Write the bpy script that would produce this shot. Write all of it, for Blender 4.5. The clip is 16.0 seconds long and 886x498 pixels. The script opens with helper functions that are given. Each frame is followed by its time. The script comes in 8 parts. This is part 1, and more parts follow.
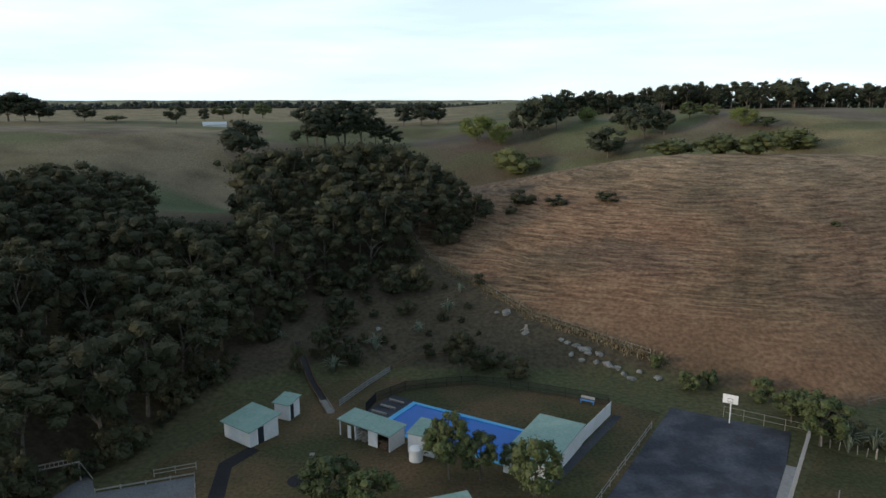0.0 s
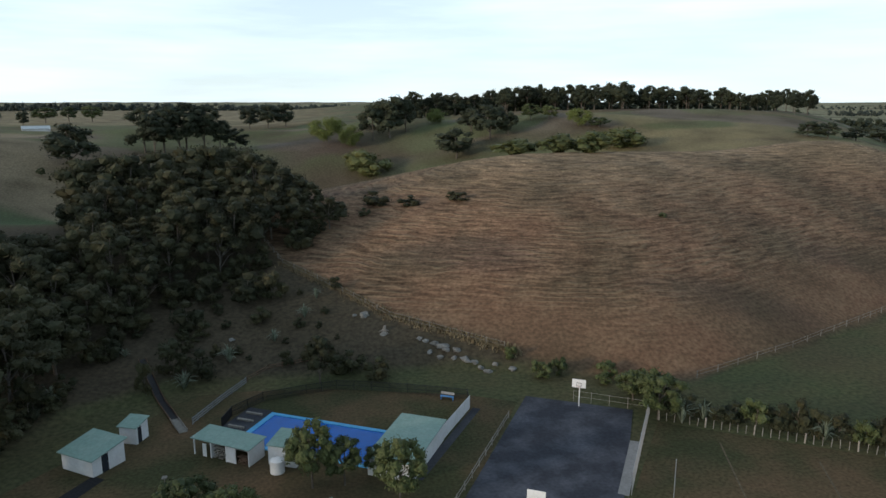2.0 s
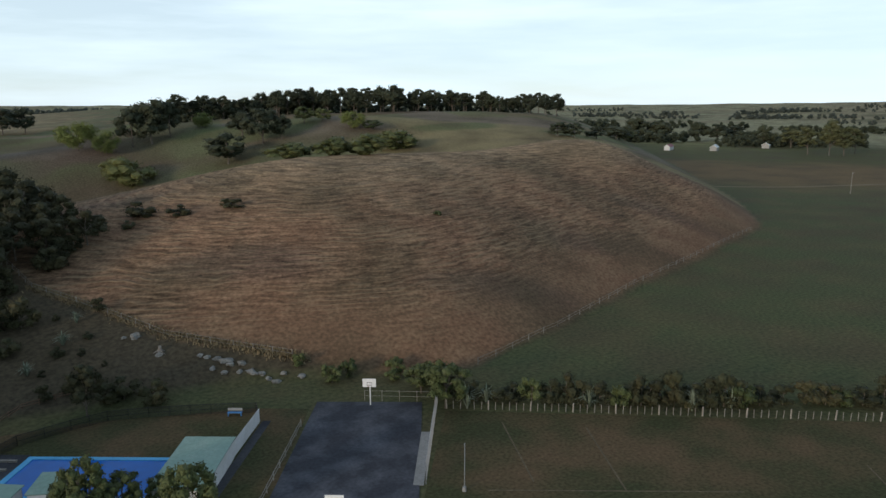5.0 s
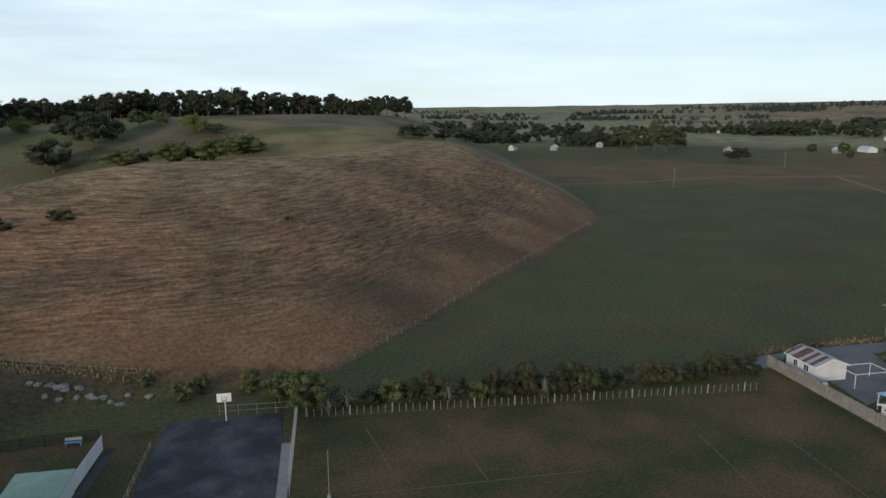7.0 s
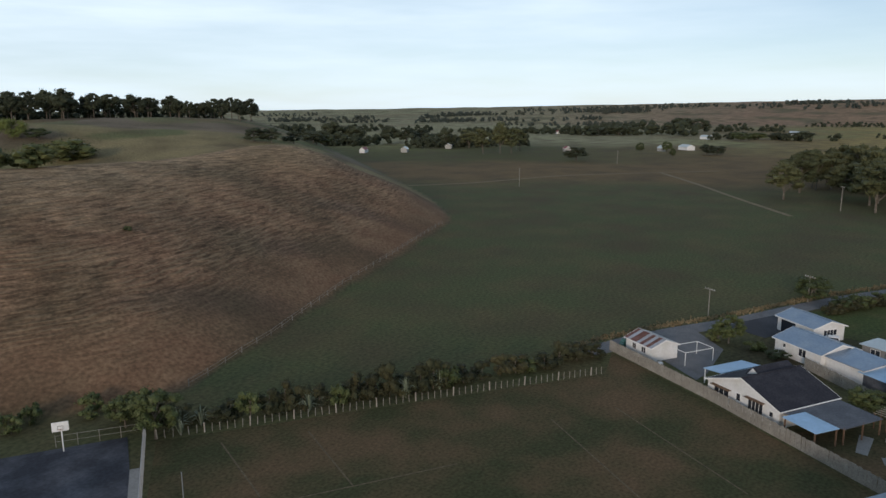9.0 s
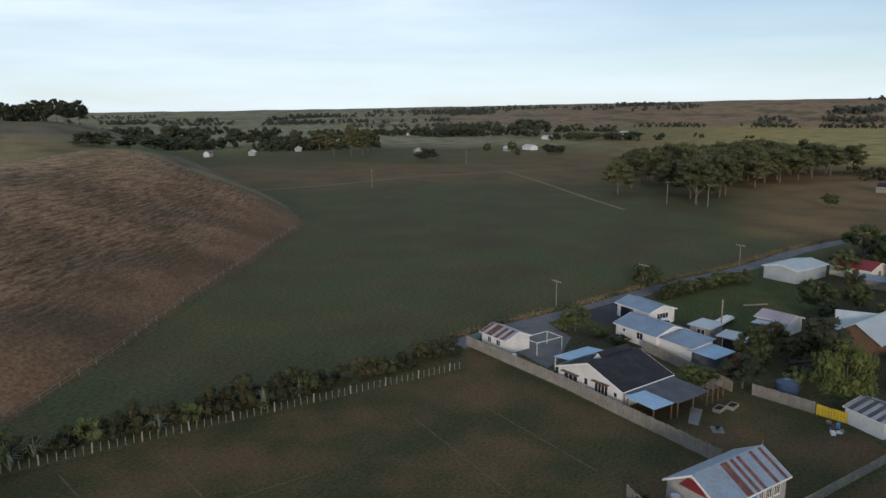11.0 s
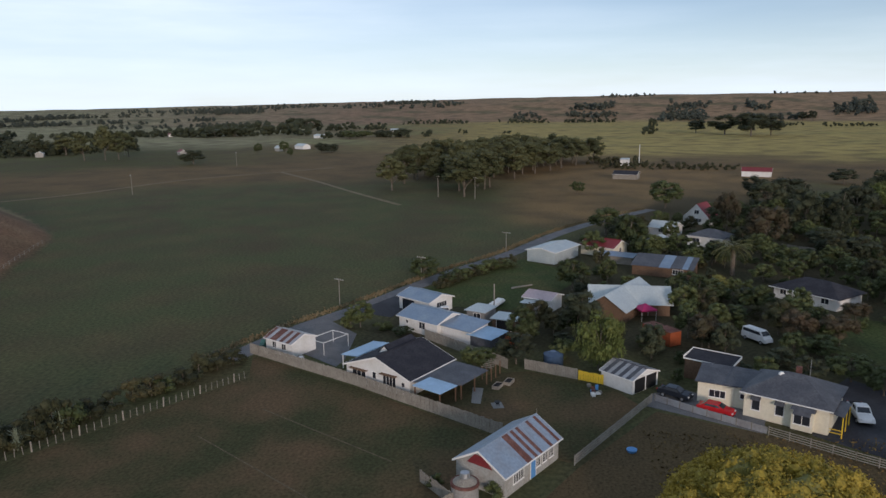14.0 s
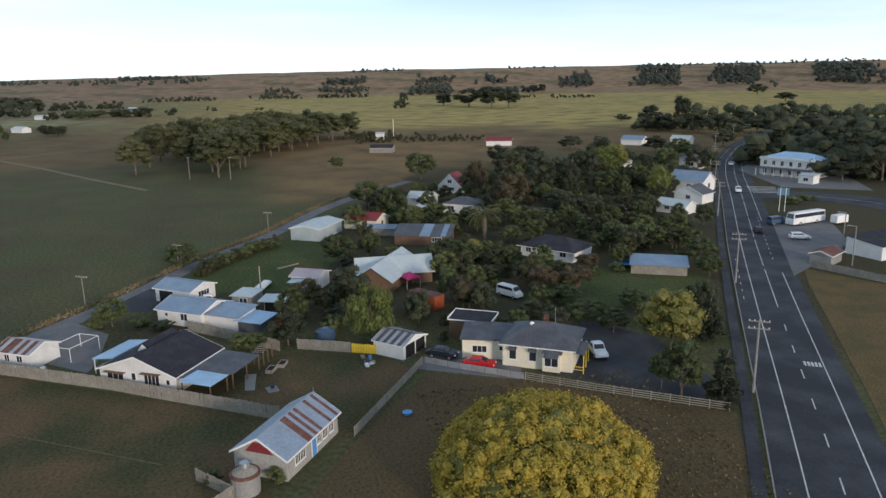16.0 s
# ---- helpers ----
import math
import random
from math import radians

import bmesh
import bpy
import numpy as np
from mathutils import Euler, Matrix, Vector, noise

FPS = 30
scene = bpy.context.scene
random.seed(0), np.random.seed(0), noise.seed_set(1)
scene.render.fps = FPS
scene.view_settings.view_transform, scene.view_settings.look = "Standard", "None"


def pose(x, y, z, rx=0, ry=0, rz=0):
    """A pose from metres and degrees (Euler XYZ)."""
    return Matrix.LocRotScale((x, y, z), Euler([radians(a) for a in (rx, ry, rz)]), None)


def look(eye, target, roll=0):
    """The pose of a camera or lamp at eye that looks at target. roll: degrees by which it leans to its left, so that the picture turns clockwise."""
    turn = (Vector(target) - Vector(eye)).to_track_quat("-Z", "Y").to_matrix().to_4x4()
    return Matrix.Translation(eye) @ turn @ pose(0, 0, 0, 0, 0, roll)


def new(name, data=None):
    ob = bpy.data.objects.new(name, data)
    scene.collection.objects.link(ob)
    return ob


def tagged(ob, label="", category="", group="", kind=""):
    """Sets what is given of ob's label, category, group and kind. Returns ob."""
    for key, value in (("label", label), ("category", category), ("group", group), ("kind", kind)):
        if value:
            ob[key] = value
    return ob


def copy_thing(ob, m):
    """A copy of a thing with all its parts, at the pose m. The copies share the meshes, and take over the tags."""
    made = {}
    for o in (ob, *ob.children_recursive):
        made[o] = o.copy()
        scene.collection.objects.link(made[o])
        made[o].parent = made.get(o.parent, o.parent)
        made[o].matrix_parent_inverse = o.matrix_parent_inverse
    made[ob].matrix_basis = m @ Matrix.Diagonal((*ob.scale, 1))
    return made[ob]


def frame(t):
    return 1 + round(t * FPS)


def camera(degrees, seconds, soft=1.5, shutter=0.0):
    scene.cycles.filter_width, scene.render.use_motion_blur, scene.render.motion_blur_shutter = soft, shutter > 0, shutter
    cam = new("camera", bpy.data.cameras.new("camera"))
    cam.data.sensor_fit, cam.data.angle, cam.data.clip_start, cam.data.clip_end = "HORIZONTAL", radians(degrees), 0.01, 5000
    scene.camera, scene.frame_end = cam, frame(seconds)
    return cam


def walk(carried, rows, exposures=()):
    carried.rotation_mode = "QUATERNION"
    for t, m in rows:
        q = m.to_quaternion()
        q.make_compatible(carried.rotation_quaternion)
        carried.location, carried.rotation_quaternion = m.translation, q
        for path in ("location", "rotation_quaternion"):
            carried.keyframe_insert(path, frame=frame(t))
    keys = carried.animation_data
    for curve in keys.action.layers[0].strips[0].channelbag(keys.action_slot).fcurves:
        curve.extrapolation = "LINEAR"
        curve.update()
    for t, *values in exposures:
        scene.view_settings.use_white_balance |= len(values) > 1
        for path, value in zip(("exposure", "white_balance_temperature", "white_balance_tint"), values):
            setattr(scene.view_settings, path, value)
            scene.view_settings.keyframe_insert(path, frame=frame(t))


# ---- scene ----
# camera: hovers at one point 38 m up and turns to its right
cam = camera(63.96, 16.0)
PATH = [
    (0, pose(0, 0, 38, 78.00, -0.00, 0.00)),
    (0.5, pose(0, 0, 38, 78.05, 0.01, -2.98)),
    (1, pose(0, 0, 38, 78.07, -0.01, -5.94)),
    (1.5, pose(0, 0, 38, 78.11, -0.02, -8.90)),
    (2, pose(0, 0, 38, 78.15, -0.01, -11.92)),
    (2.5, pose(0, 0, 38, 78.22, 0.02, -14.94)),
    (3, pose(0, 0, 38, 78.26, -0.00, -17.92)),
    (3.5, pose(0, 0, 38, 78.29, 0.00, -20.91)),
    (4, pose(0, 0, 38, 78.31, 0.00, -23.86)),
    (6.5, pose(0, 0, 38, 78.52, 0.15, -38.73)),
    (7, pose(0, 0, 38, 78.56, 0.16, -41.72)),
    (7.5, pose(0, 0, 38, 78.61, 0.17, -44.67)),
    (8, pose(0, 0, 38, 78.64, 0.21, -47.65)),
    (8.5, pose(0, 0, 38, 78.67, 0.21, -50.64)),
    (9, pose(0, 0, 38, 78.71, 0.23, -53.62)),
    (11.5, pose(0, 0, 38, 78.85, 0.32, -68.48)),
    (12, pose(0, 0, 38, 78.91, 0.41, -71.49)),
    (12.5, pose(0, 0, 38, 78.94, 0.49, -74.51)),
    (13, pose(0, 0, 38, 78.96, 0.53, -77.51)),
    (13.5, pose(0, 0, 38, 78.96, 0.61, -80.52)),
    (14, pose(0, 0, 38, 78.54, 0.66, -83.54)),
    (14.5, pose(0, 0, 38, 78.00, 0.71, -86.54)),
    (15, pose(0, 0, 38, 77.42, 0.77, -91.13)),
    (15.5, pose(0, 0, 38, 76.80, 0.87, -97.05)),
    (16, pose(0, 0, 38, 76.35, 0.99, -102.91)),
]
EXPOSURES = [(0, 0.08, 6500, 11), (5, -0.12, 6500, 11), (9, -0.24, 6500, 14), (13.5, -0.22, 6500, 17), (15, 0.02, 6500, 22), (16, 0.22, 6500, 14)]
walk(cam, PATH, EXPOSURES)

# ---- daylight: late evening, low sun, pale sky ----
SUN_AZ, SUN_EL = 250.0, 11.0   # degrees clockwise from +y, degrees up
world = bpy.data.worlds.new("evening_sky")
scene.world = world
world.use_nodes = True
wn, wl = world.node_tree.nodes, world.node_tree.links
wn.clear()
sky = wn.new("ShaderNodeTexSky")
sky.sky_type = "NISHITA"
sky.sun_disc = False
sky.sun_elevation = radians(SUN_EL)
sky.sun_rotation = radians(SUN_AZ)
sky.air_density, sky.dust_density, sky.ozone_density = 0.8, 0.3, 2.0
bg = wn.new("ShaderNodeBackground")
bg.inputs["Strength"].default_value = 0.12
wout = wn.new("ShaderNodeOutputWorld")
# a thin veil of high cloud, streaky and thicker towards the horizon
geo = wn.new("ShaderNodeTexCoord")
stretch = wn.new("ShaderNodeMapping")
stretch.inputs["Scale"].default_value = (1.6, 1.6, 14.0)
streak = wn.new("ShaderNodeTexNoise")
streak.inputs["Scale"].default_value, streak.inputs["Detail"].default_value, streak.inputs["Roughness"].default_value = 1.7, 6, 0.55
cover = wn.new("ShaderNodeMapRange")
for k, v in enumerate((0.36, 0.68, 0.62, 0.95)):
    cover.inputs[k + 1].default_value = v
veil = wn.new("ShaderNodeMix")
veil.data_type = "RGBA"
veil.inputs[7].default_value = (8.2, 9.9, 10.8, 1)
wl.new(geo.outputs["Generated"], stretch.inputs[0])
wl.new(stretch.outputs[0], streak.inputs["Vector"])
wl.new(streak.outputs[0], cover.inputs[0])
rise = wn.new("ShaderNodeSeparateXYZ")
thin = wn.new("ShaderNodeMapRange")      # the veil thins out overhead
for k, v in enumerate((0.12, 0.6, 1.0, 0.34)):
    thin.inputs[k + 1].default_value = v
amount = wn.new("ShaderNodeMath")
amount.operation = "MULTIPLY"
wl.new(geo.outputs["Generated"], rise.inputs[0])
wl.new(rise.outputs["Z"], thin.inputs[0])
wl.new(cover.outputs[0], amount.inputs[0])
wl.new(thin.outputs[0], amount.inputs[1])
# broken cloud lets the darker blue show in the east
east = wn.new("ShaderNodeVectorMath")
east.operation = "DOT_PRODUCT"
east.inputs[1].default_value = (math.sin(radians(118)), math.cos(radians(118)), 0.0)
gap = wn.new("ShaderNodeMapRange")
for k, v in enumerate((0.55, 0.97, 1.0, 0.22)):
    gap.inputs[k + 1].default_value = v
broken = wn.new("ShaderNodeMath")
broken.operation = "MULTIPLY"
wl.new(geo.outputs["Generated"], east.inputs[0])
wl.new(east.outputs["Value"], gap.inputs[0])
wl.new(amount.outputs[0], broken.inputs[0])
aloft = wn.new("ShaderNodeMapRange")      # towards the horizon the veil stays whole
for k, v in enumerate((0.0, 0.13, 1.0)):
    aloft.inputs[k + 1].default_value = v
wl.new(rise.outputs["Z"], aloft.inputs[0])
wl.new(gap.outputs[0], aloft.inputs[4])
wl.new(aloft.outputs[0], broken.inputs[1])
wl.new(broken.outputs[0], veil.inputs[0])
wl.new(sky.outputs[0], veil.inputs[6])
wl.new(veil.outputs[2], bg.inputs[0])
wl.new(bg.outputs[0], wout.inputs[0])
sun_data = bpy.data.lights.new("sun", "SUN")
sun_data.energy, sun_data.angle, sun_data.color = 1.9, radians(8), (1.0, 0.84, 0.68)
sun = new("sun", sun_data)
sa, se = radians(SUN_AZ), radians(SUN_EL)
sun.matrix_world = look((math.sin(sa) * math.cos(se) * 100, math.cos(sa) * math.cos(se) * 100, math.sin(se) * 100), (0, 0, 0))
# ---- terrain: a flat valley floor at z = 0, and dry hills that rise from a foot line ----
def polar(a, d):
    """Plan position d metres off in the direction a degrees clockwise from +y."""
    return d * math.sin(radians(a)), d * math.cos(radians(a))


FOOT = [polar(a, d) for a, d in (
    (-75, 60), (-40, 62), (-31, 75), (-24, 83), (-18, 93), (-10, 97), (-3, 96), (6, 95), (14, 97), (21, 97), (28, 95), (33, 99),
    (39.5, 117), (45.6, 148), (50, 178), (54, 230), (54.4, 246), (52.5, 300), (47.5, 480), (44, 700), (41, 1000), (36, 1500),
    (20, 2400), (-20, 2600), (-80, 1800))]


def foot_distance(x, y):
    """Signed distance to the foot line, positive on the hills."""
    best = np.full(x.shape, 1e18)
    inside = np.zeros(x.shape, bool)
    for (ax, ay), (bx, by) in zip(FOOT, FOOT[1:] + FOOT[:1]):
        ex, ey = bx - ax, by - ay
        k = np.clip(((x - ax) * ex + (y - ay) * ey) / (ex * ex + ey * ey), 0, 1)
        best = np.minimum(best, (x - ax - k * ex) ** 2 + (y - ay - k * ey) ** 2)
        with np.errstate(divide="ignore", invalid="ignore"):
            cross = ((ay > y) != (by > y)) & (x < (bx - ax) * (y - ay) / (by - ay + 1e-12) + ax)
        inside ^= cross
    return np.where(inside, 1, -1) * np.sqrt(best)


GX, GY = np.arange(-420, 760, 4.0), np.arange(-60, 900, 4.0)
_field = foot_distance(*np.meshgrid(GX, GY, indexing="ij"))
for _ in range(14):
    _field[1:-1] = 0.5 * _field[1:-1] + 0.25 * (_field[:-2] + _field[2:])
    _field[:, 1:-1] = 0.5 * _field[:, 1:-1] + 0.25 * (_field[:, :-2] + _field[:, 2:])


def soft_distance(x, y):
    """The foot line's distance with its corners rounded off."""
    u, v = (x - GX[0]) / 4, (y - GY[0]) / 4
    near = (u > 1) & (u < len(GX) - 3) & (v > 1) & (v < len(GY) - 3)
    i, j = np.where(near, u, 1).astype(int), np.where(near, v, 1).astype(int)
    a, b = np.where(near, u, 1) - i, np.where(near, v, 1) - j
    soft = (_field[i, j] * (1 - a) * (1 - b) + _field[i + 1, j] * a * (1 - b) + _field[i, j + 1] * (1 - a) * b + _field[i + 1, j + 1] * a * b)
    return np.where(near, soft, foot_distance(x, y))


def smooth(v, lo, hi):
    k = np.clip((v - lo) / (hi - lo), 0, 1)
    return k * k * (3 - 2 * k)


def mound(x, y, a, d, height, across, along):
    """A rounded swell centred at polar(a, d); across and along are its half widths seen from the origin."""
    cx, cy = polar(a, d)
    s, c = math.sin(radians(a)), math.cos(radians(a))
    u, v = (x - cx) * c - (y - cy) * s, (x - cx) * s + (y - cy) * c
    return height * np.exp(-(u / across) ** 2 - (v / along) ** 2)


def waves(x, y, size, seed):
    """Cheap smooth noise from a few crossed sine waves."""
    r = np.random.RandomState(seed)
    out = 0
    for k in range(6):
        t, p, w = r.uniform(0, 6.28), r.uniform(0, 6.28), 6.28 / size * r.uniform(0.6, 1.7)
        out = out + np.sin((x * math.cos(t) + y * math.sin(t)) * w + p + 1.3 * np.sin((y * math.cos(t) - x * math.sin(t)) * w * 0.5 + p))
    return out / 6


def height(x, y):
    x, y = np.asarray(x, float), np.asarray(y, float)
    d = soft_distance(x, y)
    r = np.hypot(x, y)
    a = np.degrees(np.arctan2(x, y))
    e = 1 - (1 - np.clip(d / 88, 0, 1)) ** 1.7
    up = 26.6 - 10 * smooth(-a, -20, 4)
    up = up - 9.5 * np.exp(-((r - 268) / 48) ** 2) * smooth(a, -40, 5) * smooth(-a, -52, -46)
    up = up + mound(x, y, 2, 290, -12, 70, 70) + mound(x, y, -17, 235, -10, 40, 70) + mound(x, y, -30, 480, 7, 170, 130)
    up = up + mound(x, y, 24, 520, 6, 220, 90) + mound(x, y, -5, 700, -10, 250, 200) + mound(x, y, 4, 420, 4, 40, 60)
    up = up + mound(x, y, 8, 385, 6, 45, 32) + mound(x, y, 21, 350, 6, 60, 28) + mound(x, y, 0, 335, 7, 38, 28) + mound(x, y, -8, 420, 6, 60, 45)
    up = up + mound(x, y, 14, 445, -6, 60, 35) + mound(x, y, 31, 410, 6, 70, 35) + mound(x, y, -24, 340, 6, 90, 40)
    up = up + mound(x, y, 18, 195, 1.2, 60, 45)
    up = up + mound(x, y, 8, 190, -1.5, 35, 60) + mound(x, y, 20, 200, -1.8, 35, 60) + mound(x, y, 30, 215, -0.6, 35, 45) + mound(x, y, 37, 232, 1.8, 35, 40) + mound(x, y, 44, 255, 13.4, 35, 34)
    low = smooth(r, 700, 1400) * smooth(-a, -8, 2)          # the land falls away to a plain behind the near hills
    z = e * up * (1 - 0.6 * low) + smooth(d, 40, 300) * 2.2 * waves(x, y, 160, 5)
    # the far terrace beyond the plain
    far = smooth(r, 1500, 2300) * smooth(a, 36, 105) * 58 + smooth(r, 2600, 4500) * 24
    bumps = smooth(r, 1400, 2600) * 5 * waves(x, y, 420, 9)
    z = z + np.where(d > 0, 0, 1) * (far + bumps) + np.where(d > 0, 1, 0) * smooth(r, 1500, 2500) * 10 * (1 - low)
    return z


def ground_z(x, y):
    return float(height(np.array([x]), np.array([y]))[0])


def clump_noise(x, y):
    return 0.5 * waves(x, y, 34, 21) + 0.3 * waves(x, y, 11, 22) + 0.2 * waves(x, y, 4.2, 23)


def build_ground():
    az = np.concatenate([np.arange(-180, -42, 4.0), np.arange(-42, 146, 0.4), np.arange(146, 180, 4.0)])
    rr = np.concatenate([np.arange(4, 30, 6.0), np.exp(np.arange(math.log(30), math.log(4700), 0.0125))])
    A, R = np.meshgrid(np.radians(az), rr, indexing="ij")
    x, y = R * np.sin(A), R * np.cos(A)
    z = height(x, y)
    d = foot_distance(x, y)
    # sheep tracks: small steps along the slope, on the dry hillside
    slope = smooth(d, 3, 20) * smooth(-d, -130, -60) * smooth(np.degrees(A), -5, 8)
    z = z + slope * (0.28 * np.abs(np.sin(z * 2.6 + 2.2 * waves(x, y, 26, 3))) + 0.22 * waves(x, y, 6.5, 8))
    na, nr = A.shape
    verts = np.stack([x, y, z], -1).reshape(-1, 3)
    centre = len(verts)
    verts = np.vstack([verts, [[0, 0, 0]]])
    idx = np.arange(na * nr).reshape(na, nr)
    i0, i1 = idx, np.roll(idx, -1, axis=0)
    quads = np.stack([i0[:, :-1], i0[:, 1:], i1[:, 1:], i1[:, :-1]], -1).reshape(-1, 4)
    tris = [(int(p), int(q), centre) for p, q in zip(i0[:, 0], i1[:, 0])]
    me = bpy.data.meshes.new("ground")
    me.from_pydata(verts.tolist(), [], quads.tolist() + tris)
    me.update()
    me.shade_smooth()
    colours = ground_colours(verts[:, 0], verts[:, 1], verts[:, 2])
    att = me.attributes.new("land", "FLOAT_COLOR", "POINT")
    att.data.foreach_set("color", np.concatenate([colours, np.ones((len(verts), 1))], 1).astype(np.float32).ravel())
    tr = me.attributes.new("tracks", "FLOAT", "POINT")
    tr.data.foreach_set("value", track_mask(verts[:, 0], verts[:, 1]).astype(np.float32))
    ob = new("ground", me)
    me.materials.append(MAT["land"])
    return tagged(ob, "dry brown hillside, green paddocks and distant golden fields", "ground", kind="structure")


def blend(c, colour, k):
    return c * (1 - k[:, None]) + np.array(colour) * k[:, None]


def beyond_fence(x, y):
    """One on the grazed side of the old hillside fence, nought on the bush side."""
    line = np.interp(y, [88, 95.6, 100.3, 106.2, 114.9, 128, 140, 170, 200], [38, 29.5, 22.3, 13.8, 7.2, -2.5, -6, -6, 4])
    return smooth(x - line + 0.6 * clump_noise(x, y), -0.6, 1.4)


def ground_colours(x, y, z):
    """Base colour of grass and soil, by what grows where; some fields carry sunlight or haze."""
    d, r, a = foot_distance(x, y), np.hypot(x, y), np.degrees(np.arctan2(x, y))
    n1, n2, n3 = clump_noise(x, y), waves(x, y, 90, 31), waves(x, y, 260, 33)
    flat = 1 - smooth(d + 1.5 * n1, -0.5, 1.5)
    c = np.tile(np.array([[0.082, 0.092, 0.043]]), (len(x), 1))          # green paddock
    c = blend(c, (0.128, 0.100, 0.052), np.clip(0.12 + 0.9 * n1, 0, 0.65))
    # brown dry paddocks beyond the farm track, then golden and green plain
    c = blend(c, (0.165, 0.110, 0.056), smooth(r + 22 * n2, 335, 400) * 0.9)
    c = blend(c, (0.07, 0.085, 0.035), smooth(r + 30 * n2, 470, 540) * smooth(-a, -78, -60) * 0.8)
    c = blend(c, (0.23, 0.148, 0.070), smooth(a, 86, 92) * smooth(-a, -112, -106) * smooth(r, 215, 240) * smooth(-r, -470, -440) * 0.9)
    # golden and green plain: low sunlight on it is painted in as brighter colour
    c = blend(c, (0.42, 0.33, 0.115), smooth(r + 40 * n2, 480, 620) * smooth(a, 74, 92) * 0.9)
    c = blend(c, (0.21, 0.215, 0.085), smooth(n3 + 0.25 * n2, 0.05, 0.3) * smooth(r, 560, 800) * (0.3 + 0.5 * smooth(-a, -92, -72)))
    # pale far fields, lightened further for sun and distance haze
    c = blend(c, (0.33, 0.31, 0.19), smooth(r + 30 * n2, 660, 820) * smooth(-a, -84, -66) * 0.7)
    c = blend(c, (0.24, 0.20, 0.12), smooth(waves(x, y, 420, 41), 0.15, 0.3) * smooth(r, 1000, 1600) * smooth(-a, -75, -45) * 0.8)
    c = blend(c, (0.29, 0.185, 0.125), smooth(r + 60 * n3, 1480, 1600) * smooth(a, 50, 80) * flat * 0.85)
    c = blend(c, (0.10, 0.105, 0.055), smooth(waves(x, y, 150, 61), 0.15, 0.3) * smooth(r, 1500, 1700) * flat * 0.7)
    # village gardens: dark earth and rough grass
    town = smooth(a, 70, 78) * smooth(r, 104, 112) * smooth(-(y + 0.47 * x), -85, -78) * smooth(-r, -330, -290)
    c = blend(c, (0.056, 0.052, 0.030), town * 0.85)
    # the dry brown hill in front, and the greener country behind its crest
    hill = 1 - flat
    front = hill * smooth(-r, -266 - 26 * smooth(a, 26, 40), -240 - 26 * smooth(a, 26, 40)) * beyond_fence(x, y) * (1 - smooth(-d, -3, 1))
    c = blend(c, (0.074, 0.062, 0.042), hill * (1 - front))
    c = blend(c, (0.125, 0.134, 0.068), hill * smooth(r + 12 * n2, 232, 262))
    c = blend(c, (0.19, 0.145, 0.082), hill * smooth(n3 + 0.5 * n2, 0.08, 0.13) * smooth(r, 240, 270) * 0.8)
    c = blend(c, (0.13, 0.088, 0.068), np.exp(-((a - 3) / 5.0) ** 2 - ((r - 330) / 60) ** 2) * hill * 0.9)
    c = blend(c, (0.23, 0.185, 0.118), hill * smooth(-a, 12, 16) * smooth(r + (a + 24) * 5, 255, 285) * smooth(-r, -560, -500))
    c = blend(c, (0.065, 0.098, 0.042), hill * np.exp(-((a + 18) / 5.5) ** 2) * smooth(r, 165, 185) * smooth(-r - (a + 18) * 6, -262, -240))
    c = blend(c, (0.30, 0.235, 0.14), hill * smooth(-a, -6, 2) * smooth(r + 60 * n2, 820, 900) * 0.8)
    # golden-olive field behind the crest, its sunlit look put into the colour
    c = blend(c, (0.25, 0.20, 0.105), hill * smooth(a, 18, 28) * smooth(r, 260, 275) * smooth(-r, -420, -340) * 0.9)
    c = blend(c, (0.11, 0.125, 0.055), hill * smooth(waves(x, y, 75, 43), 0.1, 0.25) * smooth(r, 300, 330) * smooth(-r, -640, -560) * 0.8)
    c = blend(c, (0.175, 0.135, 0.105), hill * smooth(waves(x, y, 95, 47), 0.12, 0.2) * smooth(r, 300, 330) * smooth(-r, -640, -560) * 0.8)
    c = blend(c, (0.190, 0.110, 0.066), front)
    c = blend(c, (0.27, 0.182, 0.108), front * np.clip(0.12 + 0.85 * clump_noise(x * 1.3, y * 2.1), 0, 0.6))
    c = blend(c, (0.095, 0.066, 0.050), front * np.clip(1.2 * waves(x * 0.8, y * 1.7, 46, 51) - 0.25, 0, 0.6))
    # pale grass up the slope, with the warm light on the crest painted in
    c = blend(c, (0.34, 0.25, 0.145), front * smooth(z, 15, 25) * 0.45)
    return np.clip(c, 0.01, 0.9)


def track_mask(x, y):
    """How strongly the slope is stepped by sheep tracks."""
    d, r, a = foot_distance(x, y), np.hypot(x, y), np.degrees(np.arctan2(x, y))
    return smooth(d, 4, 22) * smooth(-r, -275, -245) * beyond_fence(x, y)
# ---- materials ----
MAT = {}


